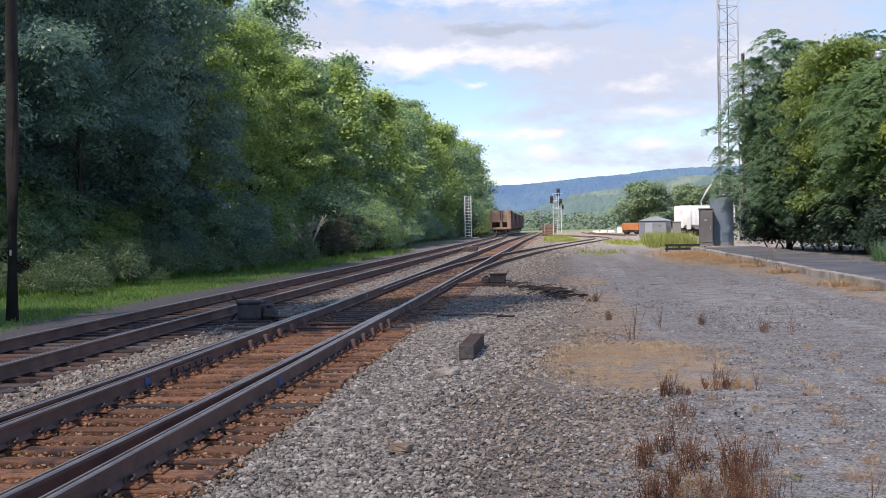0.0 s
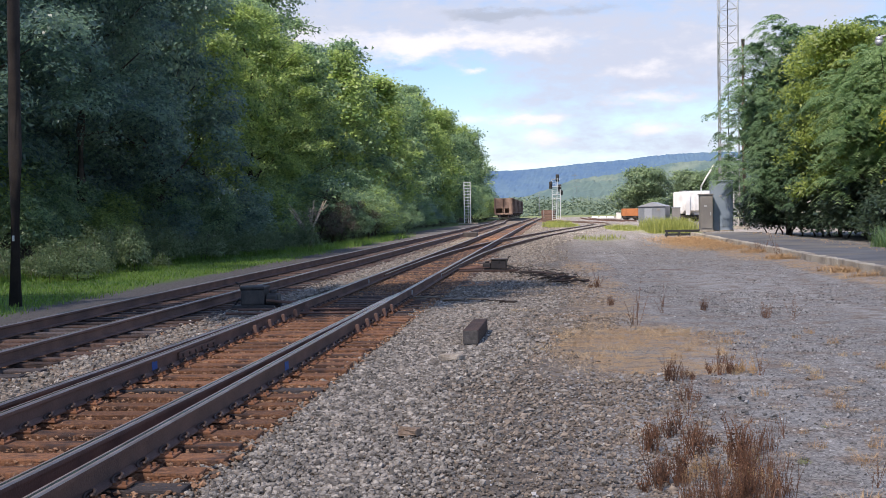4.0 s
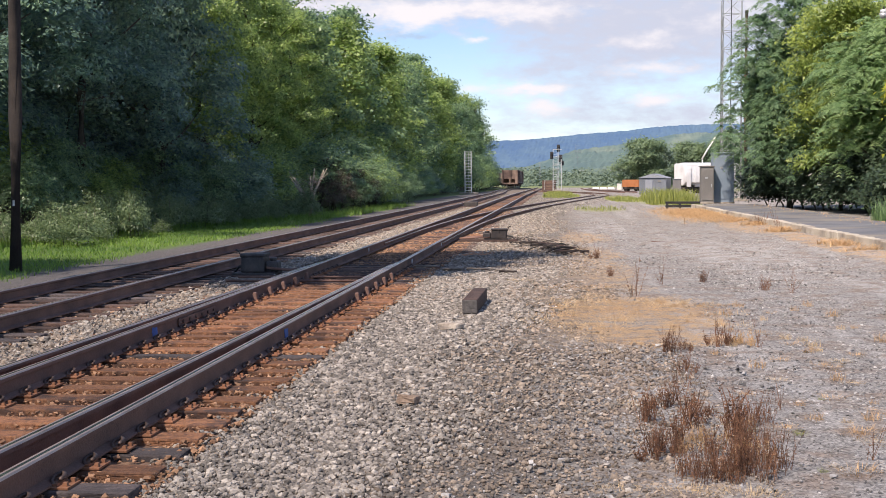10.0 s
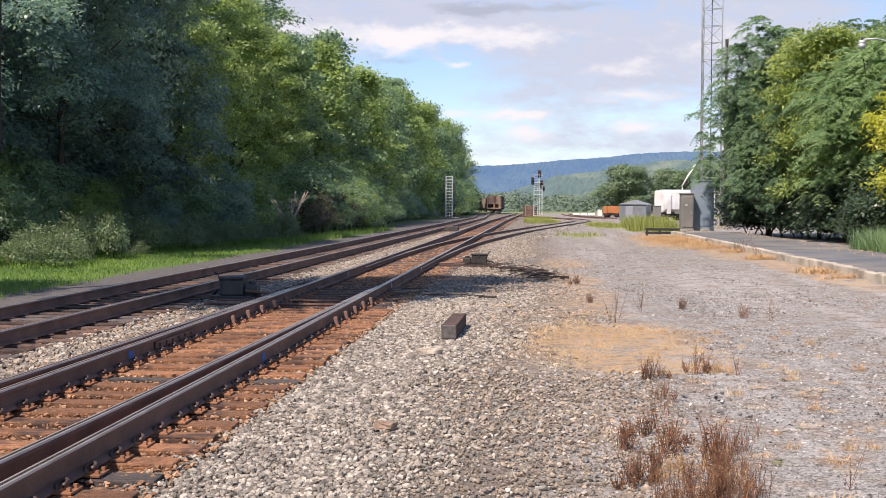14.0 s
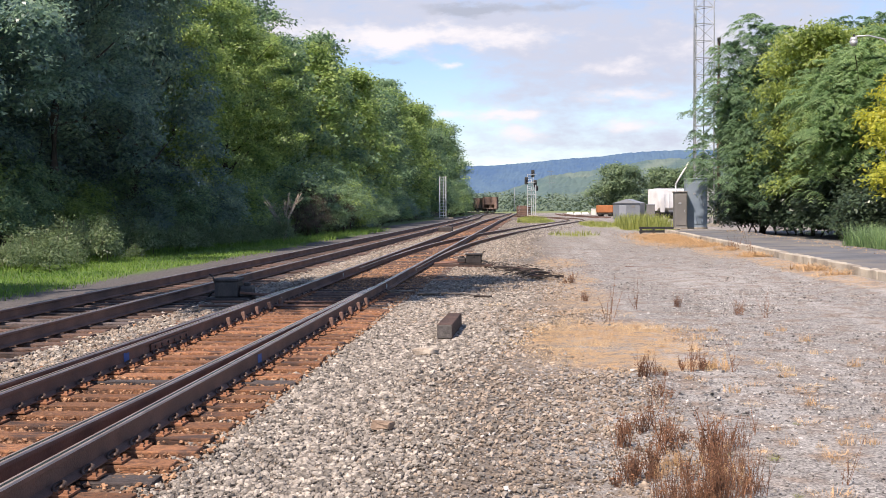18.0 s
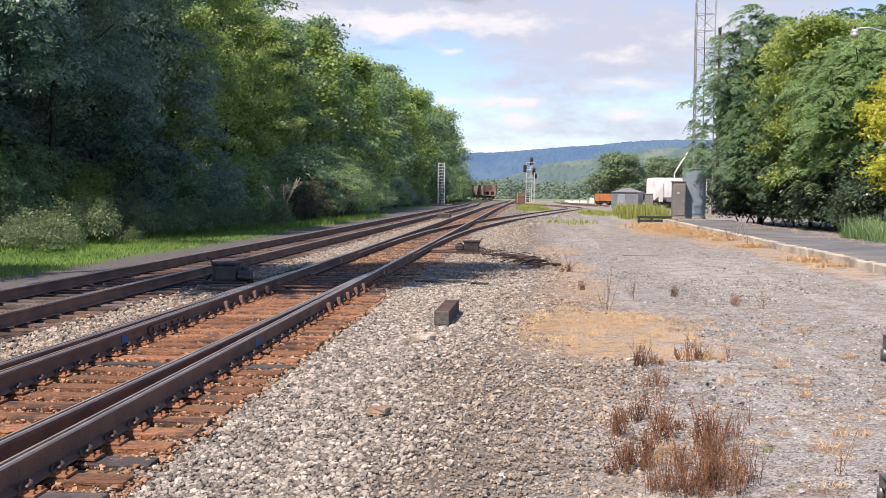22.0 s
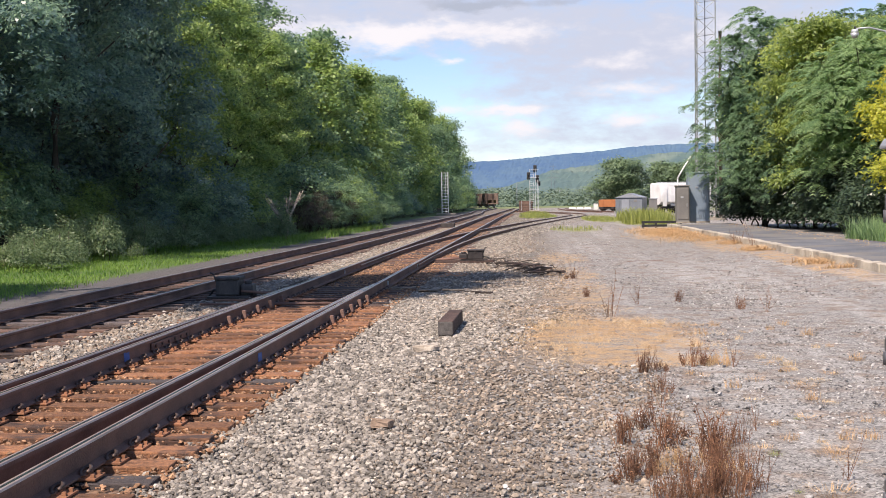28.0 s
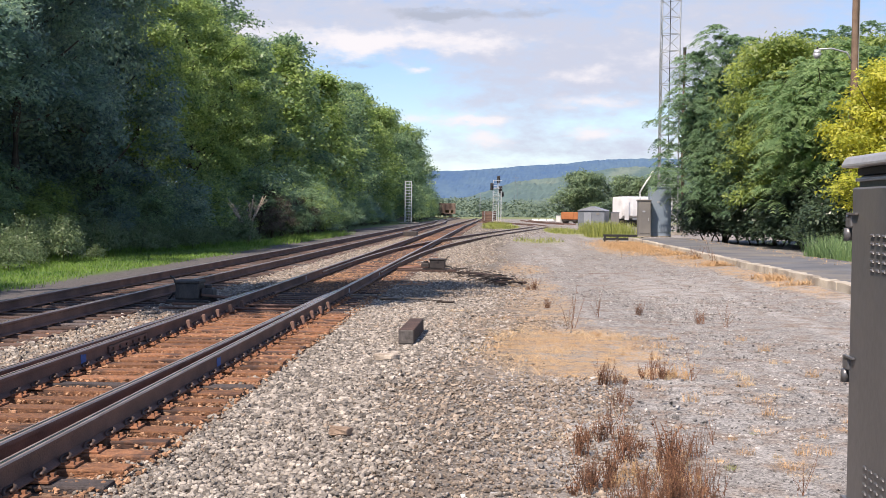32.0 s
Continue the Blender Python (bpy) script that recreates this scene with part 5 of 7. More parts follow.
def build_weeds():
    label = "reddish brown dead weeds standing in the gravel"
    big = [weed_clump("weed_stalks", 300 + i, 110, 0.24, 0.40, M["weed"], 12) for i in range(2)]
    small = [weed_clump("weed_stalks", 310 + i, 36, 0.12, 0.26, M["weed"], 10) for i in range(3)]
    thin = [weed_clump("weed_stalks", 320 + i, 7, 0.05, 0.45, M["weed"], 16) for i in range(2)]
    tan = [weed_clump("weed_stalks", 326 + i, 60, 0.2, 0.24, M["straw"], 8) for i in range(2)]
    r = random.Random(2)
    # world plan: x, y, kind, scale
    for x, y, kind, s in ((2.16, 7.35, tan[1], 0.7), (1.92, 7.85, tan[0], 0.7), (1.80, 7.55, tan[1], 0.55), (2.3, 8.3, tan[0], 0.5), (3.3, 12.35, tan[1], 0.8), (1.90, 6.9, big[0], 0.84), (1.74, 6.85, big[1], 0.72), (2.06, 7.05, big[1], 0.75), (2.0, 7.45, big[0], 0.75), (2.1, 7.95, small[1], 1.5), (2.0, 8.35, small[0], 1.2), (1.72, 8.55, small[1], 1.1),
                          (1.62, 7.6, small[2], 0.95), (1.55, 7.45, small[0], 0.85), (1.70, 7.75, small[1], 0.95), (1.78, 8.95, small[2], 1.2), (1.95, 9.3, thin[0], 0.9), (2.15, 9.9, thin[1], 0.8), (2.33, 10.65, small[0], 0.8), (2.36, 8.42, big[1], 0.66), (2.22, 7.75, big[0], 0.6), (1.46, 7.38, small[0], 0.9), (1.98, 8.75, small[2], 1.1), (2.42, 12.0, small[1], 1.1), (2.62, 12.1, small[2], 0.8),
                          (3.02, 12.4, small[0], 1.1), (3.15, 12.55, small[2], 0.8), (3.4, 12.2, thin[0], 0.8), (3.05, 17.6, thin[1], 1.5), (3.8, 19.5, thin[0], 1.2), (4.6, 20.0, small[1], 1.0), (5.2, 18.5, small[0], 1.0), (5.5, 18.0, thin[1], 1.0), (3.6, 26.0, small[2], 1.2), (3.7, 26.2, thin[0], 1.1),
                          (2.85, 7.3, thin[0], 0.7), (2.65, 8.9, thin[1], 0.6), (11.3, 38.5, thin[0], 2.2), (11.6, 41.5, small[0], 2.2), (3.2, 21, small[1], 0.9)):
        x -= 0.10 * (y < 8.6)
        t = thing("dead_weed", pose(x, y, 0.0, 0, 0, r.uniform(0, 360)), "straw-coloured dry weeds among the brown stalks" if kind in tan else label, "weed", "dead weeds in the yard", data=kind)
        t.scale = (s, s, s)
    tuft = [straw_tuft("straw_blades", 330 + i, 110, 0.13, 0.12, M["straw"]) for i in range(3)]
    green = straw_tuft("straw_blades", 350, 90, 0.08, 0.13, M["grass_dry"])
    gg = np.random.RandomState(77)
    stand = []
    for i in range(3):
        a, q = gg.uniform(0, 6.283, 70), 0.06 * np.sqrt(gg.uniform(0, 1, 70))
        stand.append(blades("straw_blades", 360 + i, np.stack([np.cos(a) * q, np.sin(a) * q, np.zeros(70)], 1), 0.070, 0.0012, M[("straw", "straw", "straw_pale")[i]], 1.1))
    for k in range(44):
        y = r.uniform(8.2, 17)
        x = r.uniform(2.2 + 0.03 * y, 2.9 + 0.19 * y)
        t = thing("straw_tuft", pose(x, y, -0.004, 0, 0, r.uniform(0, 360)), "small yellowish dry grass tuft on gravel", "dry grass", "dry tufts in the yard", data=stand[k % 3])
        w = r.uniform(0.6, 1.5)
        t.scale = (w, w, w)
    flat = [straw_tuft("straw_blades", 340 + i, 300, 0.30, 0.15, M["straw_pale"]) for i in range(2)]
    for x, y, kind, s in ((2.21, 8.15, green, 0.9), (2.53, 8.03, green, 0.9), (2.35, 7.0, green, 0.6), (3.1, 9.3, green, 0.5), (1.42, 6.45, flat[0], 1.0), (1.75, 6.4, flat[1], 1.0), (1.05, 6.55, flat[1], 0.7), (2.55, 6.95, tuft[0], 1.5), (3.0, 8.1, tuft[1], 1.3), (2.95, 7.75, flat[0], 0.5), (3.35, 8.75, tuft[0], 1.0), (2.5, 8.2, tuft[2], 1.1), (2.55, 9.5, tuft[2], 0.9), (3.0, 10.2, flat[1], 0.5), (3.35, 11.3, tuft[0], 1.2), (3.65, 11.0, tuft[1], 1.1), (3.9, 11.2, flat[0], 0.6),
                          (3.3, 12.6, tuft[0], 1.5), (3.7, 13.2, tuft[2], 1.4), (2.9, 11.6, tuft[2], 0.9), (1.5, 9.1, flat[0], 0.45), (1.75, 11.9, flat[1], 0.7), (1.35, 14.6, flat[0], 0.9), (1.6, 14.2, flat[1], 0.8), (1.55, 20.4, flat[0], 1.2), (4.0, 16.2, tuft[0], 1.2), (4.4, 15.3, tuft[1], 1.0), (1.55, 9.23, flat[0], 0.5), (1.66, 9.05, tuft[1], 0.8), (3.19, 9.32, tuft[0], 1.2), (2.92, 7.96, tuft[1], 1.4), (3.72, 10.85, tuft[1], 1.1), (3.77, 12.37, tuft[2], 1.2), (3.6, 10.0, flat[1], 0.45), (4.2, 11.6, tuft[0], 1.0), (3.9, 9.4, tuft[2], 0.9), (4.3, 9.0, tuft[1], 0.9)):
        t = thing("straw_tuft", pose(x, y, 0.0, 0, 0, r.uniform(0, 360)), "dry straw-coloured grass tuft on gravel", "dry grass", "dry tufts in the yard", data=kind)
        t.scale = (s * 0.7, s * 0.7, s * 0.7)


def build_right_trees():
    r = random.Random(21)
    blue = [frond_tree(200 + i, 11.0, 4.1, 0.22, 1000, 6, 0.66, M["leaf_blue"], 34) for i in range(2)]
    olive = tree_kind(210, 9.8, 3.3, 0.2, 26000, 0.20, M["leaf_olive"], droop=0.5, slim=0.6, blobs=20, trunk=0.15)
    fresh = frond_tree(212, 8.0, 3.9, 0.26, 900, 6, 0.74, M["leaf_frond"], 30, 0.15)
    yellow = tree_kind(214, 7.2, 2.9, 0.26, 26000, 0.16, M["leaf_yellow"], droop=0.3, slim=0.7, blobs=20, trunk=0.15)
    dense, tall = "dense dark green tree with drooping compound leaves", "tall green tree with drooping compound leaves"
    lime, bright, gold = "yellowish green tree in the dense group", "fresh green tree with long drooping leaves", "tree with bright yellow-green leaves"
    for x, y, kind, s, label in ((19.5, 64.5, blue[0], 0.97, dense), (22.8, 62, blue[1], 0.94, tall), (18.5, 61.5, blue[1], 0.60, dense), (20.3, 58.6, blue[0], 0.72, dense), (19.9, 57.5, olive, 1.0, lime), (20.6, 52.0, fresh, 1.0, bright), (22.5, 48.5, fresh, 1.0, bright), (19.2, 42.0, yellow, 0.95, gold), (22.0, 44, yellow, 1.1, gold),
                                 (24.8, 54, blue[0], 0.80, tall), (24.2, 45.5, blue[1], 0.92, tall), (24.5, 60, olive, 1.05, lime), (26.5, 64, blue[0], 1.0, dense)):
        plant_tree(kind, (x, y, 0.1), r.uniform(0, 360), (s, s, s), label, "trees beside the platform")
    low = (limb_mesh("stem", 66, 2.4, 0.04, 0.1, 0.9, 7, M["bark"]), leaf_cloud("crown", 146, [(0, 0, 0.9, 1.4, 1.4, 0.9), (0.7, 0.4, 1.6, 0.9, 0.9, 0.8), (-0.7, -0.3, 1.5, 0.9, 0.8, 0.8), (0, 0, 2.3, 0.8, 0.8, 0.8)], 5500, 0.15, M["leaf_shaded"], 0.25, 0.7))
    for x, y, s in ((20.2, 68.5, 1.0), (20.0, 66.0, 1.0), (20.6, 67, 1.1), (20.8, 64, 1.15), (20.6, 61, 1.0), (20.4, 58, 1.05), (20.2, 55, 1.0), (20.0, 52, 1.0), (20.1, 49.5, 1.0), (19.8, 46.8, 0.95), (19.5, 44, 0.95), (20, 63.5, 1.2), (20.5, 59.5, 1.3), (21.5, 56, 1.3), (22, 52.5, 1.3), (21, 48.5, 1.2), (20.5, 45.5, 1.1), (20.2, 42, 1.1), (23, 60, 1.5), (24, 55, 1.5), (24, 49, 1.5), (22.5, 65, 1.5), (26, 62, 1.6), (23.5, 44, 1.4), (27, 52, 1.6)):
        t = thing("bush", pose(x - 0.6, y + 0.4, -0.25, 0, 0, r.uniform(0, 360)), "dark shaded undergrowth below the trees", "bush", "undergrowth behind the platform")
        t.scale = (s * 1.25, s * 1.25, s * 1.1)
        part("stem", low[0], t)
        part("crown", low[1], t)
    g = np.random.RandomState(31)
    n = 1600
    pts = np.stack([g.uniform(14.75, 15.7, n), g.uniform(36.6, 39.6, n), np.full(n, 0.0)], 1)
    ob = new("tall_weeds", blades("tall_weeds", 32, pts, 0.95, 0.013, M["leaf_frond"], 0.6))
    tagged(ob, "tall green weeds behind the platform", "weeds", kind="stuff")
    # two round trees far beyond the yard
    round_tree = [tree_kind(220 + i, 8.2, 5.4, 0.10, 16000, 0.36, M["leaf_hazy"], blobs=16, droop=0.1, slim=0.8) for i in range(2)]
    for x, y, k, s in ((36.2, 200, 0, 1.0), (44.5, 203, 1, 0.95), (51, 206, 0, 1.0)):
        plant_tree(round_tree[k], (x, y, fall(y) - 0.6), r.uniform(0, 360), (s, s, s), "round-crowned green tree beyond the yard", "far round trees")


def build_far_woods():
    g = np.random.RandomState(41)
    blobs = []
    for k in range(420):
        y = g.uniform(460, 1250)
        x = y * g.uniform(-0.05, 0.32)
        s = g.uniform(5, 10)
        blobs.append((x, y, np.interp(y, [460, 700, 1250], [-7, -5, 2]) + g.uniform(-2, 2) + s * 0.35, s * 1.4, s * 1.4, s))
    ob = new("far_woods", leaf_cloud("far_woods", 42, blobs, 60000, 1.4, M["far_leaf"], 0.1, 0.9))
    tagged(ob, "hazy green woods in the valley", "woods", kind="stuff")


def ridge(name, y, crest, mat, label, depth, seed, rough, foot):
    """A wooded slope: crest(x) gives its height along x; small tree tops roughen its skyline."""
    xs = np.arange(-700, 1700, 6.0)
    rows = np.linspace(0, 1, 26)
    verts = []
    for f in rows:
        for x in xs:
            c = crest(x)
            z = foot + (c - foot) * f ** 0.85
            if f > 0.05:
                z += rough * (0.25 * noise.noise(Vector((x * 0.012, seed, f * 4))) + 0.8 * noise.noise(Vector((x * 0.05, seed, f * 17))) + 0.7 * noise.noise(Vector((x * 0.17, seed, f * 60))))
            verts.append((x, y + depth * f, z))
    w, h = len(xs), len(rows)
    gg = np.arange(w * h).reshape(h, w)
    loops = np.stack([gg[:-1, :-1], gg[:-1, 1:], gg[1:, 1:], gg[1:, :-1]], -1).reshape(-1, 4)
    ob = new(name, quick(name, np.array(verts), loops, 4, [mat]))
    tagged(ob, label, "hills", kind="structure")


def build_hills():
    def far(x):
        return 109 + 2.5 * noise.noise(Vector((x * 0.006, 1, 0))) + np.interp(x, [-300, 193, 249, 313, 377, 473, 553, 617, 697, 801, 1000, 1500], [-8, 0, 2, 6, 11, 19, 26, 33, 40, 43, 40, 20])
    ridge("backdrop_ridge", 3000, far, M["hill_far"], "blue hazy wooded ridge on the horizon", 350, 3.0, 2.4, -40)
    def near(x):
        return 22 + 8 * noise.noise(Vector((x * 0.006, 5, 0))) + np.interp(x, [100, 200, 240, 300, 420, 500, 560, 700], [-4, 6, 18, 38, 56, 68, 75, 78])
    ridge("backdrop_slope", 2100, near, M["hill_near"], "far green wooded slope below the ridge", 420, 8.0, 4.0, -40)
    r = random.Random(6)
    for x, f, w in ((178, 0.25, 13), (222, 0.32, 17), (246, 0.28, 11), (290, 0.45, 13), (345, 0.40, 13)):
        y, z = 2100 + 420 * f, -40 + (near(x) + 40) * f ** 0.85
        t = thing("far_house", pose(x, y - 4, z - 3, 0, 0, r.uniform(-30, 30)), "small pale house on the far valley side", "house", "far houses")
        t.scale = (1.0, 1.0, 1.6)
        part("wall", box("wall", (w, 7, 4.5), (0, 0, 2.25), M["shed_roof"], 0.05), t)
        bm = bmesh.new()
        vs = [bm.verts.new(p) for p in ((-w / 2 - .3, -4, 4.4), (w / 2 + .3, -4, 4.4), (w / 2 + .3, 4, 4.4), (-w / 2 - .3, 4, 4.4), (-w / 2 - .3, 0, 6.6), (w / 2 + .3, 0, 6.6))]
        for f in ((0, 1, 5, 4), (2, 3, 4, 5), (0, 4, 3), (1, 2, 5), (3, 2, 1, 0)):
            bm.faces.new([vs[i] for i in f])
        part("roof", finish(bm, "roof", M["shed_roof"]), t)


# ---------- loose stone ----------
def stones(name, seed, u, v, size, mat, label, lift=0.0, tiny=False):
    """Angular stones, each a small bent block, or an eight-sided chip where they are tiny."""
    g = np.random.RandomState(seed)
    turf = np.zeros(len(u), dtype=bool)
    for cu, cv, ru, rv in STRAW_SPOTS:
        if cv > 19:
            continue
        turf |= ((u - cu) / ru) ** 2 + ((v - cv) / rv) ** 2 < g.uniform(0.5, 1.1, len(u))
    u, v = u[~turf], v[~turf]
    lift = np.broadcast_to(lift, turf.shape)[~turf]
    n = len(u)
    cube = np.array([(x, y, z) for z in (-1, 1) for y in (-1, 1) for x in (-1, 1)], float) * 0.5
    cube[4:, :2] *= 0.8
    vs = np.repeat(cube[None], n, 0) * (1 + g.uniform(-0.30, 0.22, (n, 8, 3)))
    s = size * np.minimum(g.lognormal(0, 0.34, n), 1.7)
    vs *= (s[:, None] * g.uniform(0.7, 1.3, (n, 3)))[:, None, :]
    q = g.normal(size=(n, 4)); q /= np.linalg.norm(q, axis=1)[:, None]
    a, b, c, d = q.T
    rot = np.stack([1 - 2 * (c * c + d * d), 2 * (b * c - a * d), 2 * (b * d + a * c), 2 * (b * c + a * d), 1 - 2 * (b * b + d * d), 2 * (c * d - a * b), 2 * (b * d - a * c), 2 * (c * d + a * b), 1 - 2 * (b * b + c * c)], 1).reshape(n, 3, 3)
    vs = np.einsum("nij,nkj->nki", rot, vs)
    vs[:, :, 2] *= 0.72
    z = np.array([ground_height(x, y) for x, y in zip(u, v)]) + s * 0.12 + lift
    vs += np.stack([u, v, z], 1)[:, None, :]
    if tiny == "round":
        p = (1 + 5 ** 0.5) / 2
        ico = np.array([(-1, p, 0), (1, p, 0), (-1, -p, 0), (1, -p, 0), (0, -1, p), (0, 1, p), (0, -1, -p), (0, 1, -p), (p, 0, -1), (p, 0, 1), (-p, 0, -1), (-p, 0, 1)]) / 1.9 * 0.5
        f = np.array([(0, 11, 5), (0, 5, 1), (0, 1, 7), (0, 7, 10), (0, 10, 11), (1, 5, 9), (5, 11, 4), (11, 10, 2), (10, 7, 6), (7, 1, 8), (3, 9, 4), (3, 4, 2), (3, 2, 6), (3, 6, 8), (3, 8, 9), (4, 9, 5), (2, 4, 11), (6, 2, 10), (8, 6, 7), (9, 8, 1)])
        vs = ico[None] * (1 + g.uniform(-0.34, 0.24, (n, 12, 1))) * (s[:, None] * g.uniform(0.7, 1.3, (n, 3)))[:, None, :]
        vs = np.einsum("nij,nkj->nki", rot, vs) * np.array([1, 1, 0.8]) + np.stack([u, v, z], 1)[:, None, :]
        loops = (np.arange(n)[:, None, None] * 12 + f[None]).reshape(-1, 3)
        ob = new(name, quick(name, vs.reshape(-1, 3), loops, 3, [mat]))
        ob.matrix_basis = FRAME
        return tagged(ob, label, "gravel", kind="stuff")
    if tiny:
        w = vs - vs.mean(1, keepdims=True)
        c = vs.mean(1)
        pick = ((0, 1, 4, 5), (2, 3, 6, 7), (0, 2, 4, 6), (1, 3, 5, 7), (0, 1, 2, 3), (4, 5, 6, 7))
        vs = np.stack([c + w[:, p].mean(1) * 1.25 + w[:, p[0]] * 0.22 for p in pick], 1)
        f = np.array([(4, 0, 2), (4, 3, 0), (4, 1, 3), (4, 2, 1), (5, 2, 0), (5, 0, 3), (5, 3, 1), (5, 1, 2)])
        loops = (np.arange(n)[:, None, None] * 6 + f[None]).reshape(-1, 3)
        ob = new(name, quick(name, vs.reshape(-1, 3), loops, 3, [mat]))
        ob.matrix_basis = FRAME
        return tagged(ob, label, "gravel", kind="stuff")
    f = np.array([(4, 5, 7, 6), (0, 1, 5, 4), (1, 3, 7, 5), (3, 2, 6, 7), (2, 0, 4, 6)])
    loops = (np.arange(n)[:, None, None] * 8 + f[None]).reshape(-1, 4)
    ob = new(name, quick(name, vs.reshape(-1, 3), loops, 4, [mat]))
    ob.matrix_basis = FRAME
    tagged(ob, label, "gravel", kind="stuff")


def build_stones():
    g = np.random.RandomState(51)

    def strip(n, u0, u1, v0, v1, power=1.7):
        return g.uniform(u0, u1, n), v0 + (v1 - v0) * g.uniform(0, 1, n) ** power
    u, v = strip(64000, 1.12, 4.2, 4.8, 24, 1.65)
    keep = g.uniform(0, 1, len(u)) < np.clip((3.1 - u + 0.05 * (v - 8) + 0.3 * np.sin(v * 0.9)) / 0.9, 0.05, 1) * np.where(u < 1.42, 0.4, 1)
    u, v = u[keep], v[keep]
    keep = v < 10.5
    stones("ballast_stone", 52, u[keep], v[keep], 0.032, M["stone"], "loose angular grey ballast stones", 0.008, "round")
    stones("farther_ballast_stone", 64, u[~keep], v[~keep], 0.037, M["stone"], "loose grey ballast stones beside the track", 0.006, True)
    u, v = strip(28000, 1.3, 5.0, 4.8, 24, 1.7)
    keep = g.uniform(0, 1, len(u)) < np.clip((u - 1.8) / 1.2, 0.1, 1)
    u, v = u[keep], v[keep]
    near = v < 9.5
    stones("fine_ballast_stone", 61, u[near], v[near], 0.019, M["stone_tan"], "fine tan grit between the ballast stones", 0.003, "round")
    stones("farther_fine_ballast_stone", 67, u[~near], v[~near], 0.022, M["stone_tan"], "fine tan grit on the ballast shoulder", 0.003, True)
    u, v = strip(6500, 1.3, 4.6, 5.0, 34, 1.4)
    near = v < 9.5
    stones("tan_ballast_stone", 53, u[near], v[near], 0.029, M["stone_tan"], "dusty tan ballast stones", 0.003, "round")
    stones("farther_tan_ballast_stone", 68, u[~near], v[~near], 0.034, M["stone_tan"], "dusty tan stones on the ballast shoulder", 0.003, True)
    u, v = strip(17000, 1.3, 4.2, 18, 62, 1.3)
    far_u, far_v = strip(7500, 0.0, 1.0, 40, 135, 1.2)
    far_u = 1.2 + far_u * (1.6 + np.interp(far_v, SIDING[:, 1][:60], SIDING[:, 0][:60])) + g.normal(size=len(far_u)) * 0.3
    stones("siding_ballast_stone", 65, far_u, far_v, 0.058, M["stone"], "grey ballast beside the curved siding", 0.0, True)
    mid_u, mid_v = strip(3600, -1.3, 1.3, 27, 75, 1.2)
    stones("bed_ballast_stone", 66, mid_u, mid_v, 0.046, M["stone_rust"], "dusty ballast half covering the ties", 0.012, True)
    trim = u < 3.5 + 0.5 * np.sin(v * 0.8) + 0.4 * g.normal(size=len(u)) - np.maximum(0, v - 48) * 0.08
    u, v = u[trim], v[trim]
    keep = v % 0.011 < 0.005
    stones("far_ballast_stone", 59, u[keep], v[keep], 0.042, M["stone"], "grey ballast beside the second switch", 0.004, True)
    stones("far_tan_ballast_stone", 63, u[~keep], v[~keep], 0.042, M["stone_tan"], "tan ballast beside the second switch", 0.004, True)
    u, v = strip(17000, -1.35, 1.4, 3.5, 34, 1.5)
    stones("track_ballast_stone", 54, u, v, 0.026, M["stone_rust"], "rust-stained ballast between the ties", 0.031, True)
    u, v = strip(36000, -2.45, -0.93, 6.5, 80, 1.9)
    low = np.clip((u + 2.45) / 0.5, 0, 1)
    keep = (g.uniform(0, 1, len(u)) < 0.35 + 0.65 * low) & ((v < 17.6) | (v > 27) | (u < -1.5))
    u, v = u[keep], v[keep]
    heap = np.where((u > -1.75) & (v < 40), 0.045, 0.02)
    keep = v % 0.013 < 0.006
    stones("cess_ballast_stone", 55, u[keep], v[keep], 0.045, M["stone"], "grey ballast between the two tracks", heap[keep], True)
    stones("cess_tan_ballast_stone", 60, u[~keep], v[~keep], 0.043, M["stone_tan"], "tan ballast between the two tracks", heap[~keep], True)
    u, v = strip(5000, -4.6, -2.2, 11, 44, 1.3)
    stones("main_ballast_stone", 56, u, v, 0.040, M["stone_rust"], "brown ballast of the main track", 0.004, True)
    u, v = strip(22000, 3.0, 8.8, 4.6, 27, 1.7)
    near = v < 9.0
    stones("yard_pebble", 57, u[near], v[near], 0.014, M["pebble"], "small grey pebbles strewn over the yard", 0.001, "round")
    stones("farther_yard_pebble", 69, u[~near], v[~near], 0.017, M["pebble"], "small grey pebbles farther down the yard", 0.001, True)
    u, v = strip(7000, 3.0, 10.0, 20, 50, 1.3)
    stones("far_yard_pebble", 62, u, v, 0.024, M["pebble"], "pebbles and clods far down the yard", 0.0, True)
    u, v = strip(420, 3.0, 8.8, 5, 22, 1.4)
    stones("yard_stone", 58, u, v, 0.030, M["pebble"], "single larger stones on the yard")

# ---------- things beside the near track ----------


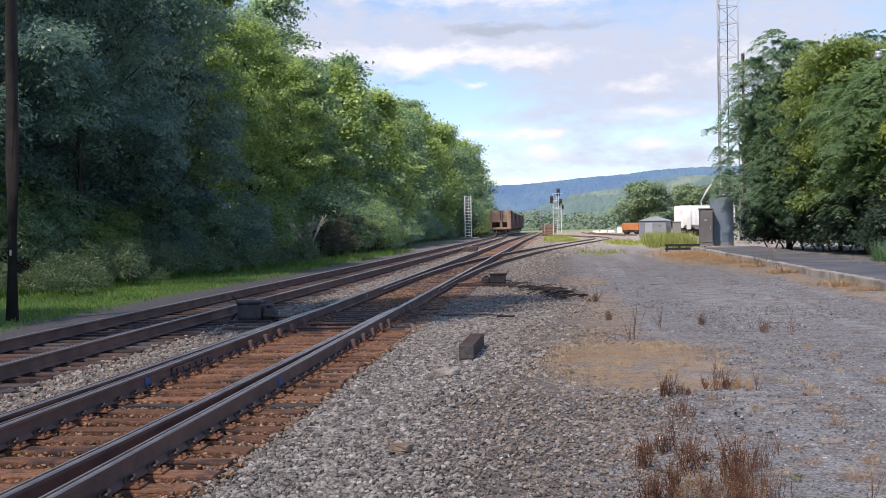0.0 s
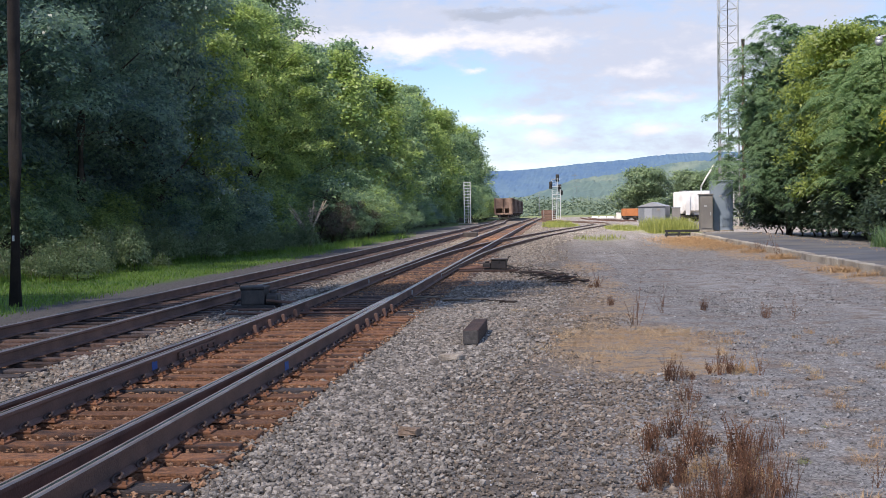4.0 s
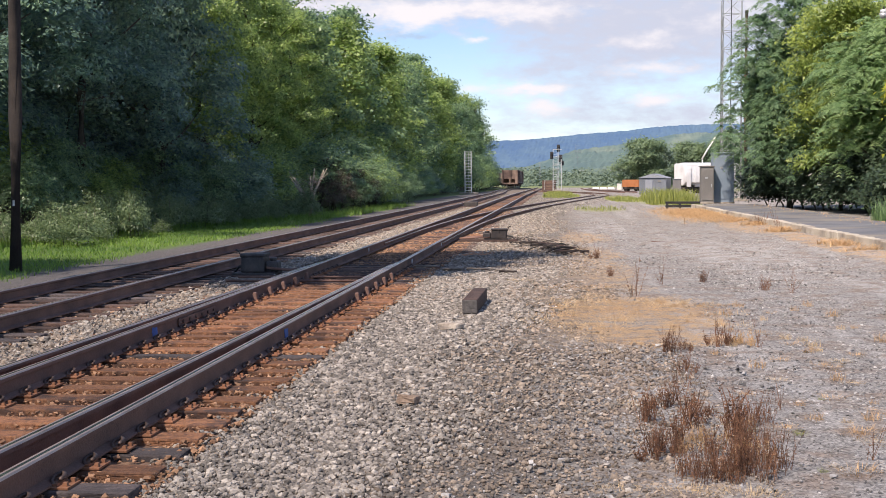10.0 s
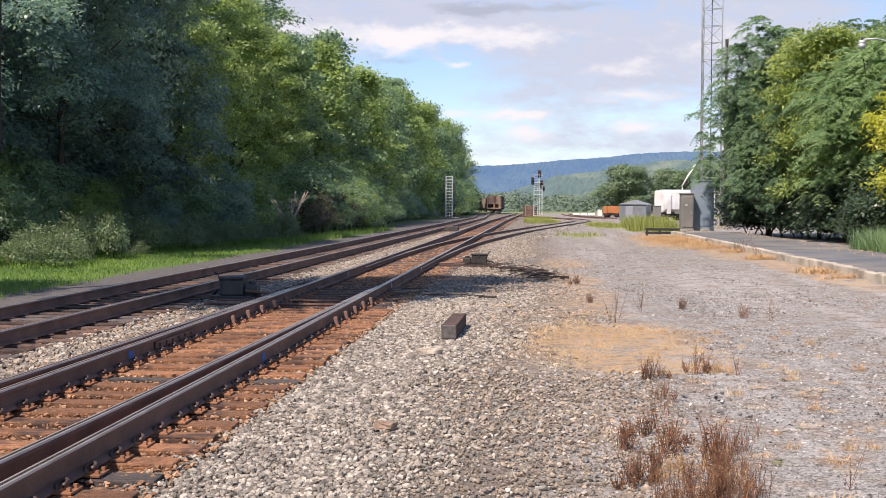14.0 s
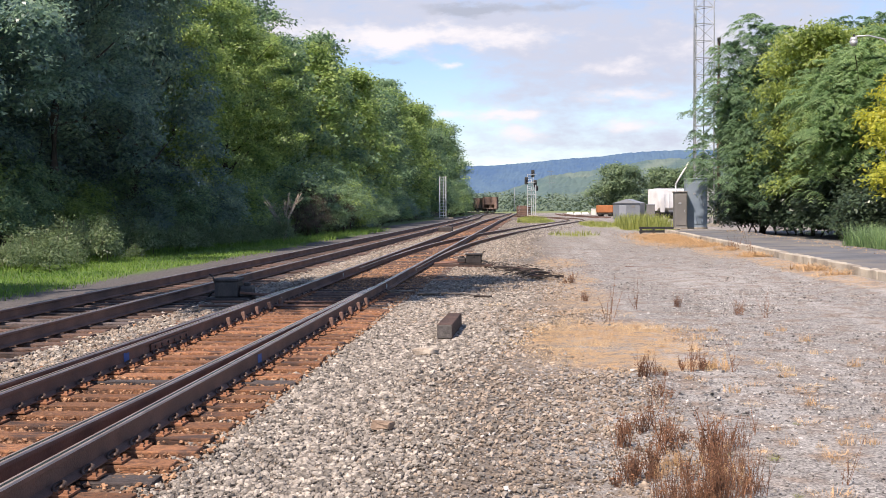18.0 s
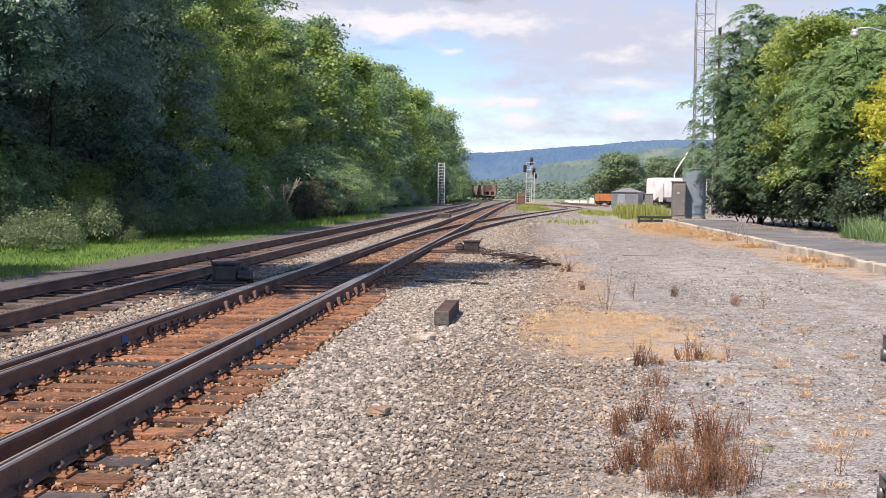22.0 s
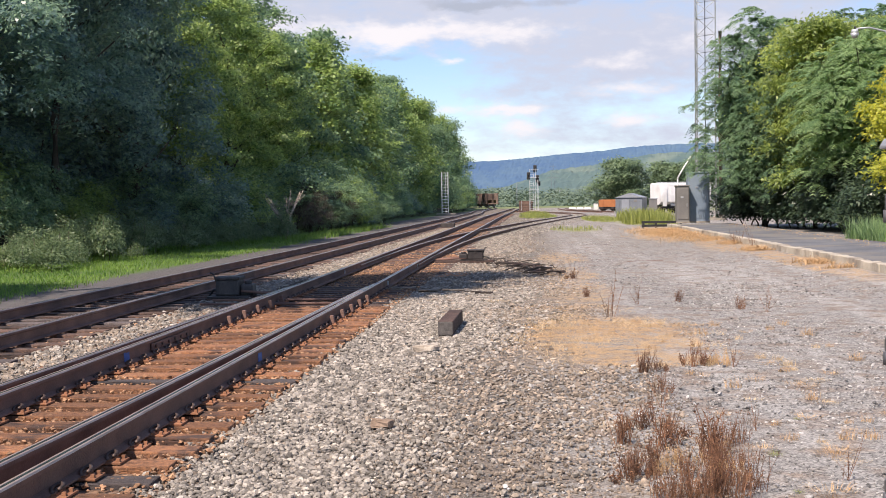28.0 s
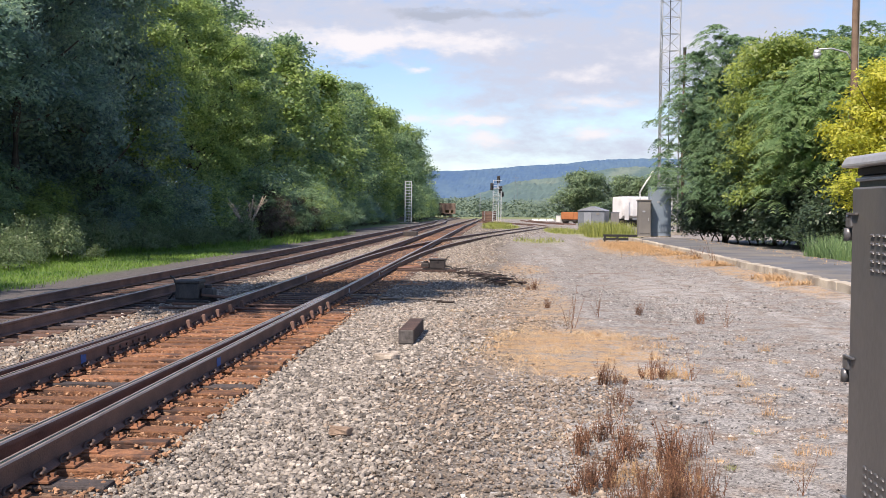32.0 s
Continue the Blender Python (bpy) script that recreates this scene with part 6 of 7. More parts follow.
def switch_machine(name, m, label, paint, flip=1):
    """A low point motor: base plate, gear case with lid, motor case, crank, rods and the two head ties."""
    t = thing(name, m, label, "switch machine", "switch machines")
    for y in (-0.28, 0.28):
        part("head_tie", box("head_tie", (2.3, 0.23, 0.17), (-0.35 * flip, y, -0.06), M["timber"], 0.012), t)
    part("base_plate", box("base_plate", (1.05, 0.72, 0.03), (0, 0, 0.042), paint, 0.006), t)
    body = part("gear_case", box("gear_case", (0.62, 0.46, 0.24), (0.05, 0, 0.175), paint, 0.03, 0.94), t)
    part("lid", box("lid", (0.64, 0.48, 0.045), (0.05, 0, 0.315), paint, 0.015), body)
    part("hasp", box("hasp", (0.05, 0.02, 0.08), (0.05, -0.245, 0.28), paint, 0.006), body)
    motor = part("motor_case", box("motor_case", (0.34, 0.34, 0.17), (-0.42 * flip, -0.02, 0.14), paint, 0.04, 0.9), t)
    part("motor_cap", rod("motor_cap", (-0.42 * flip, -0.02, 0.22), (-0.42 * flip, -0.02, 0.27), 0.09, paint, seg=14), motor)
    part("hand_lever", bent_rod("hand_lever", [(0.32, 0.12, 0.2), (0.42, 0.14, 0.38), (0.5, 0.16, 0.40)], 0.018, 0.015, paint), t)
    for k, y in enumerate((-0.18, 0.05, 0.2)):
        part("rod", rod("rod", (-0.3 * flip, y, 0.09 + 0.02 * k), (-1.5 * flip, y * 1.1, 0.06), 0.02, M["rail_side"]), t)
    part("conduit", bent_rod("conduit", [(0.3, -0.1, 0.14), (0.55, -0.2, 0.12), (0.75, -0.35, 0.0)], 0.022, 0.022, M["black"]), t)
    return t


def build_trackside():
    low = switch_machine("switch_machine", at(-1.9, 22.3, -0.02, 180), "dusty black switch machine between the two tracks", M["machine"])
    low.scale = (0.74, 1, 1.25)
    far = switch_machine("switch_machine", at(2.05, 34.6, 0.0, 0), "black switch machine on long ties beside the rail", M["machine_black"])
    far.scale = (0.74, 0.85, 1.0)
    # low crossing box far between the lines
    t = thing("switch_stand_base", at(-1.7, 76, -0.05), "low dark switch machine between the tracks", "switch machine", "switch machines")
    part("gear_case", box("gear_case", (0.9, 0.6, 0.35), (0, 0, 0.2), M["machine"], 0.05), t)
    part("base_plate", box("base_plate", (1.7, 0.9, 0.08), (0, 0, 0.04), M["timber"], 0.02), t)
    # orange rust-coloured dirt by the second switch
    bm = bmesh.new()
    bmesh.ops.create_circle(bm, cap_ends=True, segments=24, radius=1.0)
    for v in bm.verts:
        k = 1 + 0.3 * noise.noise(v.co * 2)
        v.co = Vector((v.co.x * 0.8 * k, v.co.y * 0.9 * k, 0))
    p = tr(1.5, 29.2, -0.035)
    ob = thing("rust_dirt", pose(p.x, p.y, p.z), "thin patch of orange rusty dirt beside the rail", "dirt", kind="stuff", data=finish(bm, "rust_dirt", M["rust"]))
    # timber block
    t = thing("timber_block", pose(0.60, 16.45, 0.085, 0, 0, -7), "short dark creosoted timber lying on ballast", "timber")
    bm = bmesh.new()
    add_box(bm, (0.20, 1.66, 0.19), (0, 0, 0), 0.012)
    for v in bm.verts:
        v.co += Vector((1, 0.6, 0.6)) * 0.008 * noise.noise(v.co * 6)
    for f in bm.faces:
        if f.normal.y < -0.9:
            f.material_index = 1
    part("block", finish(bm, "block", [M["timber"], M["timber_end"]]), t)
    # bleached and broken pieces of wood
    def shard(x, y, ln, w, h, mat, turn, label):
        bm = bmesh.new()
        add_box(bm, (ln, w, h), (0, 0, h / 2), min(w, h) * 0.25)
        for v in bm.verts:
            k = noise.noise(v.co * 12)
            v.co += Vector((0.22 * ln * k, 0.8 * w * k, 0.15 * h * noise.noise(v.co * 9 + Vector((3, 0, 0)))))
            v.co.z += 0.05 * v.co.x
        thing("wood_piece", pose(x, y, -0.022, 0, 0, turn), label, "wood piece", "broken wood on the ballast", data=finish(bm, "wood_piece", mat))
    shard(0.22, 14.1, 0.30, 0.09, 0.08, M["wood_bleached"], -20, "bleached splinter of wood on ballast")
    shard(-0.19, 9.42, 0.24, 0.09, 0.07, M["wood_brown"], -24, "brown broken chunk of wood on ballast")
    shard(0.42, 23.35, 0.36, 0.13, 0.05, M["driftwood"], -8, "weathered plank end on ballast")
    shard(1.9, 9.65, 0.065, 0.05, 0.03, M["white"], 30, "white stone on the gravel")
    shard(2.95, 8.75, 0.05, 0.035, 0.025, M["white"], 60, "white stone on the gravel")
    r = random.Random(14)
    for x, y, ln, turn, w, wood in ((-0.12, 23.75, 0.55, 3, 0.024, "driftwood"), (-0.32, 23.4, 0.4, -25, 0.016, "driftwood"), (0.88, 22.95, 0.42, -8, 0.026, "driftwood"), (1.42, 22.2, 0.36, -30, 0.030, "branch"), (1.15, 22.6, 0.5, -28, 0.014, "branch"), (0.05, 24.3, 0.5, 12, 0.012, "branch")):
        pts = [(k * ln / 5 - ln / 2, 0.05 * math.sin(k * 1.7), 0.03 + 0.012 * (k % 2)) for k in range(6)]
        thing("stick", pose(x, y, 0.0, 0, 0, turn), "weathered stick lying on the ballast" if wood == "driftwood" else "dark broken stick lying on the ballast", "stick", "sticks on the ballast", data=bent_rod("stick", pts, w, w * 0.6, M[wood], 6))
    # heap of broken branches
    t = thing("brush_pile", pose(2.85, 29.6, 0.0), "heap of dark broken branches and bark on the ballast", "brush pile")
    for k in range(84):
        f = r.uniform(-1, 1)
        o = Vector((f * 0.5 + r.uniform(-0.3, 0.3), -f * 2.9 + r.uniform(-0.7, 0.7), r.uniform(0.02, 0.16)))
        a, ln = math.radians(-38 + r.uniform(-80, 80)), r.uniform(0.2, 0.9)
        d = Vector((math.cos(a), math.sin(a), r.uniform(-0.07, 0.09))) * ln / 2
        b = Vector((0, 0, r.uniform(0.0, 0.06)))
        w = r.choice((0.006, 0.008, 0.010, 0.014, 0.024))
        part("branch", bent_rod("branch", [o - d, o + b, o + d], w, w * 0.5, M["branch"], 5), t)


    for k in range(16):
        f = r.uniform(-1, 1)
        c = box("bark_piece", (r.uniform(0.15, 0.45), r.uniform(0.06, 0.14), r.uniform(0.03, 0.06)), (0, 0, 0.03), M["timber"], 0.012, 0.8)
        part("bark_piece", c, t, m=pose(f * 0.5 + r.uniform(-0.3, 0.3), -f * 2.7 + r.uniform(-0.5, 0.5), r.uniform(0.0, 0.12), r.uniform(-12, 12), r.uniform(-12, 12), r.uniform(0, 180)))
    t = thing("steel_strip", pose(6.55, 32.6, 0.0, 0, 0, 1), "thin dark steel strip lying on the gravel", "steel strip")
    part("strip", box("strip", (1.0, 0.05, 0.03), (0, 0, 0.012), M["rail_side"], 0.006), t)


def build_box():
    """The grey steel signal cabinet in the yard: its doors face the track."""
    corner = Vector((1.637, 3.86))
    t = thing("signal_cabinet", pose(corner.x, corner.y, 0, 0, 0, -6), "grey steel signal cabinet with louvred hinged doors and pale lid", "cabinet")
    d, w, h = 1.5, 0.75, 1.905
    # x: into the cabinet, y: along the track
    part("body", box("body", (w, d, h - 0.12), (w / 2, -d / 2, 0.12 + (h - 0.12) / 2), M["box_grey"], 0.012), t)
    part("plinth", box("plinth", (w + 0.06, d + 0.06, 0.14), (w / 2, -d / 2, 0.06), M["concrete"], 0.015), t)
    bm = bmesh.new()
    add_box(bm, (w + 0.10, d + 0.10, 0.036), (w / 2, -d / 2, h + 0.044), 0.010, None, 0.97)
    part("lid", finish(bm, "lid", M["box_lid"]), t, "pale grey overhanging lid")
    # solid black strip in place of the gap's shade
    part("gap_strip", box("gap_strip", (w + 0.004, d + 0.004, 0.024), (w / 2, -d / 2, h + 0.012), M["black"], 0.002), t, "black strip standing for the shaded gap under the lid")
    part("rain_strip", box("rain_strip", (0.016, d - 0.04, 0.010), (-0.008, -d / 2, h - 0.015), M["box_lid"], 0.002), t)
    for k in range(2):
        y0 = -0.015 - k * (d / 2)
        dl = d / 2 - 0.02
        door = part("door", box("door", (0.022, dl, h - 0.20), (-0.012, y0 - dl / 2, 0.16 + (h - 0.20) / 2), M["box_grey"], 0.006), t)
        for z0, rows, edge in ((1.606, 5, 0.225), (0.876, 5, 0.20)):
            for i in range(rows):
                for j in range(7):
                    bm = bmesh.new()
                    add_box(bm, (0.010, 0.040, 0.010), (-0.026, y0 - edge - j * 0.056, z0 + i * 0.027), 0.004, None, 0.55)
                    part("louvre", finish(bm, "louvre", M["box_grey"]), door)
    for z in (1.70, 1.23, 0.76, 0.29):
        hg = part("hinge", box("hinge", (0.034, 0.06, 0.044), (-0.014, 0.004, z + 0.055), M["box_grey"], 0.006), t, "welded steel hinge")
        part("hinge_pin", rod("hinge_pin", (-0.022, 0.022, z - 0.01), (-0.022, 0.022, z + 0.032), 0.016, M["box_grey"], seg=12), hg)
        part("hinge_leaf", box("hinge_leaf", (0.012, 0.10, 0.008), (-0.03, -0.04, z + 0.079), M["box_grey"], 0.002), hg)
    part("handle", rod("handle", (-0.04, -0.62, 1.05), (-0.04, -0.62, 1.25), 0.014, M["galv"]), t, "steel door handle")


# ---------- platform side ----------
def build_platform():
    L0, L1, uF, uB, zt = 14.0, 66.0, 11.05, 14.6, 0.30
    t = thing("platform", FRAME, "low asphalt platform with crumbling tan concrete edge", "platform", kind="structure")
    nv = 90
    vs_ = np.linspace(L0, L1, nv)
    bm_v, fs = [], []
    for v in vs_:
        z = zt - 0.004 + 0.012 * noise.noise(Vector((0, v * 0.4, 1)))
        back = uB + 0.12 * noise.noise(Vector((3, v * 0.3, 1)))
        bm_v += [(uF + 0.24, v, -0.3), (uF + 0.24, v, z), (back, v, z), (back, v, -0.3)]
    for i in range(nv - 1):
        for k in range(3):
            fs.append((i * 4 + k, i * 4 + k + 1, i * 4 + 5 + k, i * 4 + 4 + k))
    fs += [(3, 2, 1, 0), ((nv - 1) * 4, (nv - 1) * 4 + 1, (nv - 1) * 4 + 2, (nv - 1) * 4 + 3)]
    part("paving", mesh_of("paving", bm_v, fs, [M["asphalt"]]), t, "worn grey asphalt top")
    r = random.Random(17)
    for k in range(26):
        v0 = L0 + k * 2.0
        bm = bmesh.new()
        add_box(bm, (0.26, 1.985, 0.56), (uF + 0.11 + r.uniform(-0.015, 0.015), v0 + 1.0, 0.045 + r.uniform(-0.012, 0.008)), 0.02)
        bmesh.ops.subdivide_edges(bm, edges=[e for e in bm.edges if e.calc_length() > 1.0], cuts=7)
        for v in bm.verts:
            q = noise.noise(v.co * 2.7) + 0.6 * noise.noise(v.co * 9)
            if v.co.z > 0.2:
                v.co += Vector((0.035 * q, 0, -0.04 * abs(q)))
            else:
                v.co.x += 0.012 * q
        part("kerb_block", finish(bm, "kerb_block", M["concrete"]), t)
    # leaf litter and straw on the far edge
    g = np.random.RandomState(33)
    n = 900
    pts = np.stack([13.0 + 1.55 * g.uniform(0, 1, n) ** 0.5, 30 + 34 * g.uniform(0, 1, n), np.full(n, 0.29)], 1)
    ob = new("leaf_litter", blades("leaf_litter", 34, pts, 0.03, 0.016, M["straw"], 2.6))
    ob.matrix_basis = FRAME
    tagged(ob, "brown leaf litter under the trees on the platform", "leaf litter", kind="stuff")


def build_cabinets():
    # low black steel frame before the cabinets
    t = thing("metal_stand", pose(14.45, 66.5, 0.0, 0, 0, -6), "low black steel stand on the gravel", "stand")
    for k in range(4):
        part("post", box("post", (0.12, 0.12, 0.4), (-1.2 + 0.7 * k, 0, 0.2), M["black"], 0.01), t)
    for z in (0.16, 0.36):
        part("rail_bar", box("rail_bar", (2.3, 0.10, 0.13), (-0.15, 0, z), M["black"], 0.01), t)
    def cab(x, y, w, d, h, turn, mat, label):
        t = thing("equipment_cabinet", pose(x, y, 0.30, 0, 0, turn), label, "cabinet", "equipment cabinets by the tower")
        part("body", box("body", (w, d, h), (0, 0, h / 2 + 0.05), mat, 0.015), t)
        part("roof", box("roof", (w + 0.10, d + 0.10, 0.06), (0, 0, h + 0.08), mat, 0.02), t)
        part("plinth", box("plinth", (w + 0.05, d + 0.05, 0.08), (0, 0, 0.03), M["concrete"], 0.01), t)
        dr = part("door", box("door", (w * 0.86, 0.03, h * 0.86), (0, -d / 2 - 0.012, h / 2 + 0.06), mat, 0.008), t)
        part("handle", box("handle", (0.03, 0.03, 0.18), (w * 0.3, -d / 2 - 0.04, h / 2), M["galv"], 0.006), dr)
        part("plate", box("plate", (0.16, 0.01, 0.10), (-w * 0.1, -d / 2 - 0.032, h * 0.72), M["box_lid"], 0.002), dr)
        return t
    cab(15.42, 66.4, 0.68, 0.9, 2.0, -6, M["box_dark"], "dark grey steel equipment cabinet on the platform's end")
    cab(16.45, 67.0, 1.2, 0.9, 2.75, -6, M["box_blue"], "tall blue-grey steel equipment cabinet beside the tower")
    t = thing("slanted_bar", pose(15.5, 67.3, 0.3), "white painted bar slanting up beside the cabinets", "bar")
    part("bar", bent_rod("bar", [(-0.15, 0, 2.5), (0.2, 0, 3.1), (0.62, 0, 3.75)], 0.05, 0.05, M["white"]), t)
    part("stand", rod("stand", (-0.12, 0, 0), (-0.12, 0, 2.55), 0.04, M["galv"]), t)


def build_tower():
    w, top, bay = 1.62, 34.0, 1.25
    t = thing("lattice_tower", pose(22.0, 88.0, fall(88), 0, 0, 12), "tall triangular galvanised lattice radio tower", "tower")
    legs = [Vector((math.cos(a) * w / 1.732, math.sin(a) * w / 1.732, 0)) for a in (math.radians(90), math.radians(210), math.radians(330))]
    for p in legs:
        part("leg", rod("leg", (p.x, p.y, 0), (p.x, p.y, top), 0.055, M["galv"], seg=8), t)
    flat, slant = [], []
    for i in range(3):
        a, b = legs[i], legs[(i + 1) % 3]
        flat.append(rod("girt", a, b, 0.028, M["galv"], seg=5))
        slant.append((rod("brace", a, b + Vector((0, 0, bay)), 0.024, M["galv"], seg=5), rod("brace", b, a + Vector((0, 0, bay)), 0.024, M["galv"], seg=5)))
    for k in range(int(top / bay)):
        for i in range(3):
            part("girt", flat[i], t, m=pose(0, 0, k * bay))
            part("brace", slant[i][k % 2], t, m=pose(0, 0, k * bay))
    part("footing", box("footing", (2.4, 2.4, 0.4), (0, 0, 0.05), M["concrete"], 0.03), t)
    part("cable", rod("cable", (0.3, 0.2, 0), (0.3, 0.2, top), 0.03, M["black"], seg=6), t, "black feeder cable")


def pole(name, m, top, r1, r2, mat, label):
    t = thing(name, m, label, "pole")
    part("shaft", bent_rod("shaft", [(0, 0, -0.3), (0.01, 0, top * 0.35), (-0.01, 0.01, top * 0.7), (0, 0, top)], r1, r2, mat, 12), t)
    return t


def build_poles():
    t = pole("utility_pole", pose(-9.14, 26.0, -0.18, 0, 1.3, 0), 9.5, 0.16, 0.12, M["pole"], "creosoted wooden pole on the lawn, coloured dark for shade")
    part("tag", box("tag", (0.05, 0.01, 0.12), (0.02, -0.165, 1.5), M["galv"], 0.002), t, "small metal tag")
    pole("utility_pole", pose(23.45, 88.5, 0, 0, 0, 0), 14.1, 0.17, 0.13, M["pole_light"], "weathered wooden pole behind the trees")
    t = pole("lamp_pole", pose(19.08, 46.3, 0.25, 0, 0.4, 0), 15.5, 0.17, 0.135, M["pole_light"], "brown wooden pole with a street lamp behind the platform")
    part("arm", bent_rod("arm", [(-0.11, 0, 7.53), (-0.32, 0, 7.9), (-0.95, 0, 8.04), (-1.47, 0, 8.0)], 0.04, 0.034, M["galv"]), t, "curved steel lamp arm")
    part("lamp_head", rod("lamp_head", (-1.53, 0, 7.82), (-1.53, 0, 7.97), 0.15, M["alu"], 0.12, 12), t, "grey lamp head")
    part("lamp_glass", rod("lamp_glass", (-1.53, 0, 7.63), (-1.53, 0, 7.82), 0.095, M["box_lid"], 0.175, 12), t, "pale lamp bowl")
    part("photocell", rod("photocell", (-1.53, 0, 7.97), (-1.53, 0, 8.09), 0.034, M["black"], seg=8), t)
    part("ground_wire", rod("ground_wire", (0.135, -0.09, 0.3), (0.11, -0.07, 14.8), 0.016, M["galv"], seg=5), t)


# ---------- far yard ----------
def build_signals():
    # ladder-like aluminium mast by the main line
    t = thing("signal_mast", pose(4.9, 160, fall(160), 0, 0, -4), "slim aluminium ladder mast beside the main track", "signal mast", "signal masts")
    for x in (-0.42, 0.42):
        part("post", box("post", (0.13, 0.13, 5.65), (x, 0, 2.82), M["alu"], 0.01), t)
    for k in range(14):
        part("rung", box("rung", (0.84, 0.08, 0.075), (0, 0, 0.35 + k * 0.4), M["alu"], 0.01), t)
    part("back_bar", box("back_bar", (0.07, 0.1, 5.4), (0.1, 0.15, 2.8), M["alu"], 0.01), t)
    part("base", box("base", (2.6, 1.6, 0.16), (0.1, 0, 0.03), M["concrete"], 0.02), t)
    t = thing("signal_mast", pose(21.2, 200, fall(200), 0, 0, -4), "aluminium signal mast with dark lamp heads and ladder", "signal mast", "signal masts")
    for x in (-0.72, -0.05):
        part("post", box("post", (0.10, 0.10, 7.0), (x, 0, 3.5), M["alu"], 0.01), t)
    part("front_post", box("front_post", (0.14, 0.14, 5.2), (0.62, -0.4, 2.6), M["alu"], 0.01), t)
    part("front_post", box("front_post", (0.10, 0.10, 7.2), (0.22, -0.2, 3.6), M["alu"], 0.01), t)
    for k in range(18):
        part("rung", box("rung", (0.66, 0.05, 0.05), (-0.38, 0, 0.4 + k * 0.38), M["alu"], 0.008), t)
    for z in (6.9, 5.6, 4.3, 3.6):
        part("platform_grid", box("platform_grid", (1.5, 0.9, 0.07), (0.0, 0, z), M["alu"], 0.01), t)
    for x, z in ((0.18, 7.1), (-0.95, 5.9), (0.55, 5.4), (0.8, 4.6)):
        h = part("signal_head", box("signal_head", (0.55, 0.4, 1.25 if z > 5 else 0.8), (x, 0, z), M["black"], 0.12), t, "black oval signal head")
        part("hood", rod("hood", (x, -0.15, z + 0.15), (x, -0.5, z + 0.15), 0.13, M["black"], seg=10), h)
    part("base", box("base", (1.4, 1.4, 0.2), (0, 0, 0.05), M["concrete"], 0.02), t)
    # stack of old ties
    t = thing("tie_stack", pose(19.9, 201, fall(200), 0, 0, -14), "banded stack of reddish brown old ties", "tie stack")
    tie = box("tie", (2.2, 0.24, 0.2), (0, 0, 0), M["stack"], 0.012)
    for i in range(8):
        for j in range(5):
            part("tie", tie, t, m=pose(0.03 * ((i * 7 + j * 3) % 5 - 2), 0.26 * j - 0.5, 0.1 + 0.215 * i))
    for x in (-0.7, 0.7):
        part("band", box("band", (0.05, 1.35, 1.74), (x, 0.02, 0.87), M["galv"], 0.004), t)


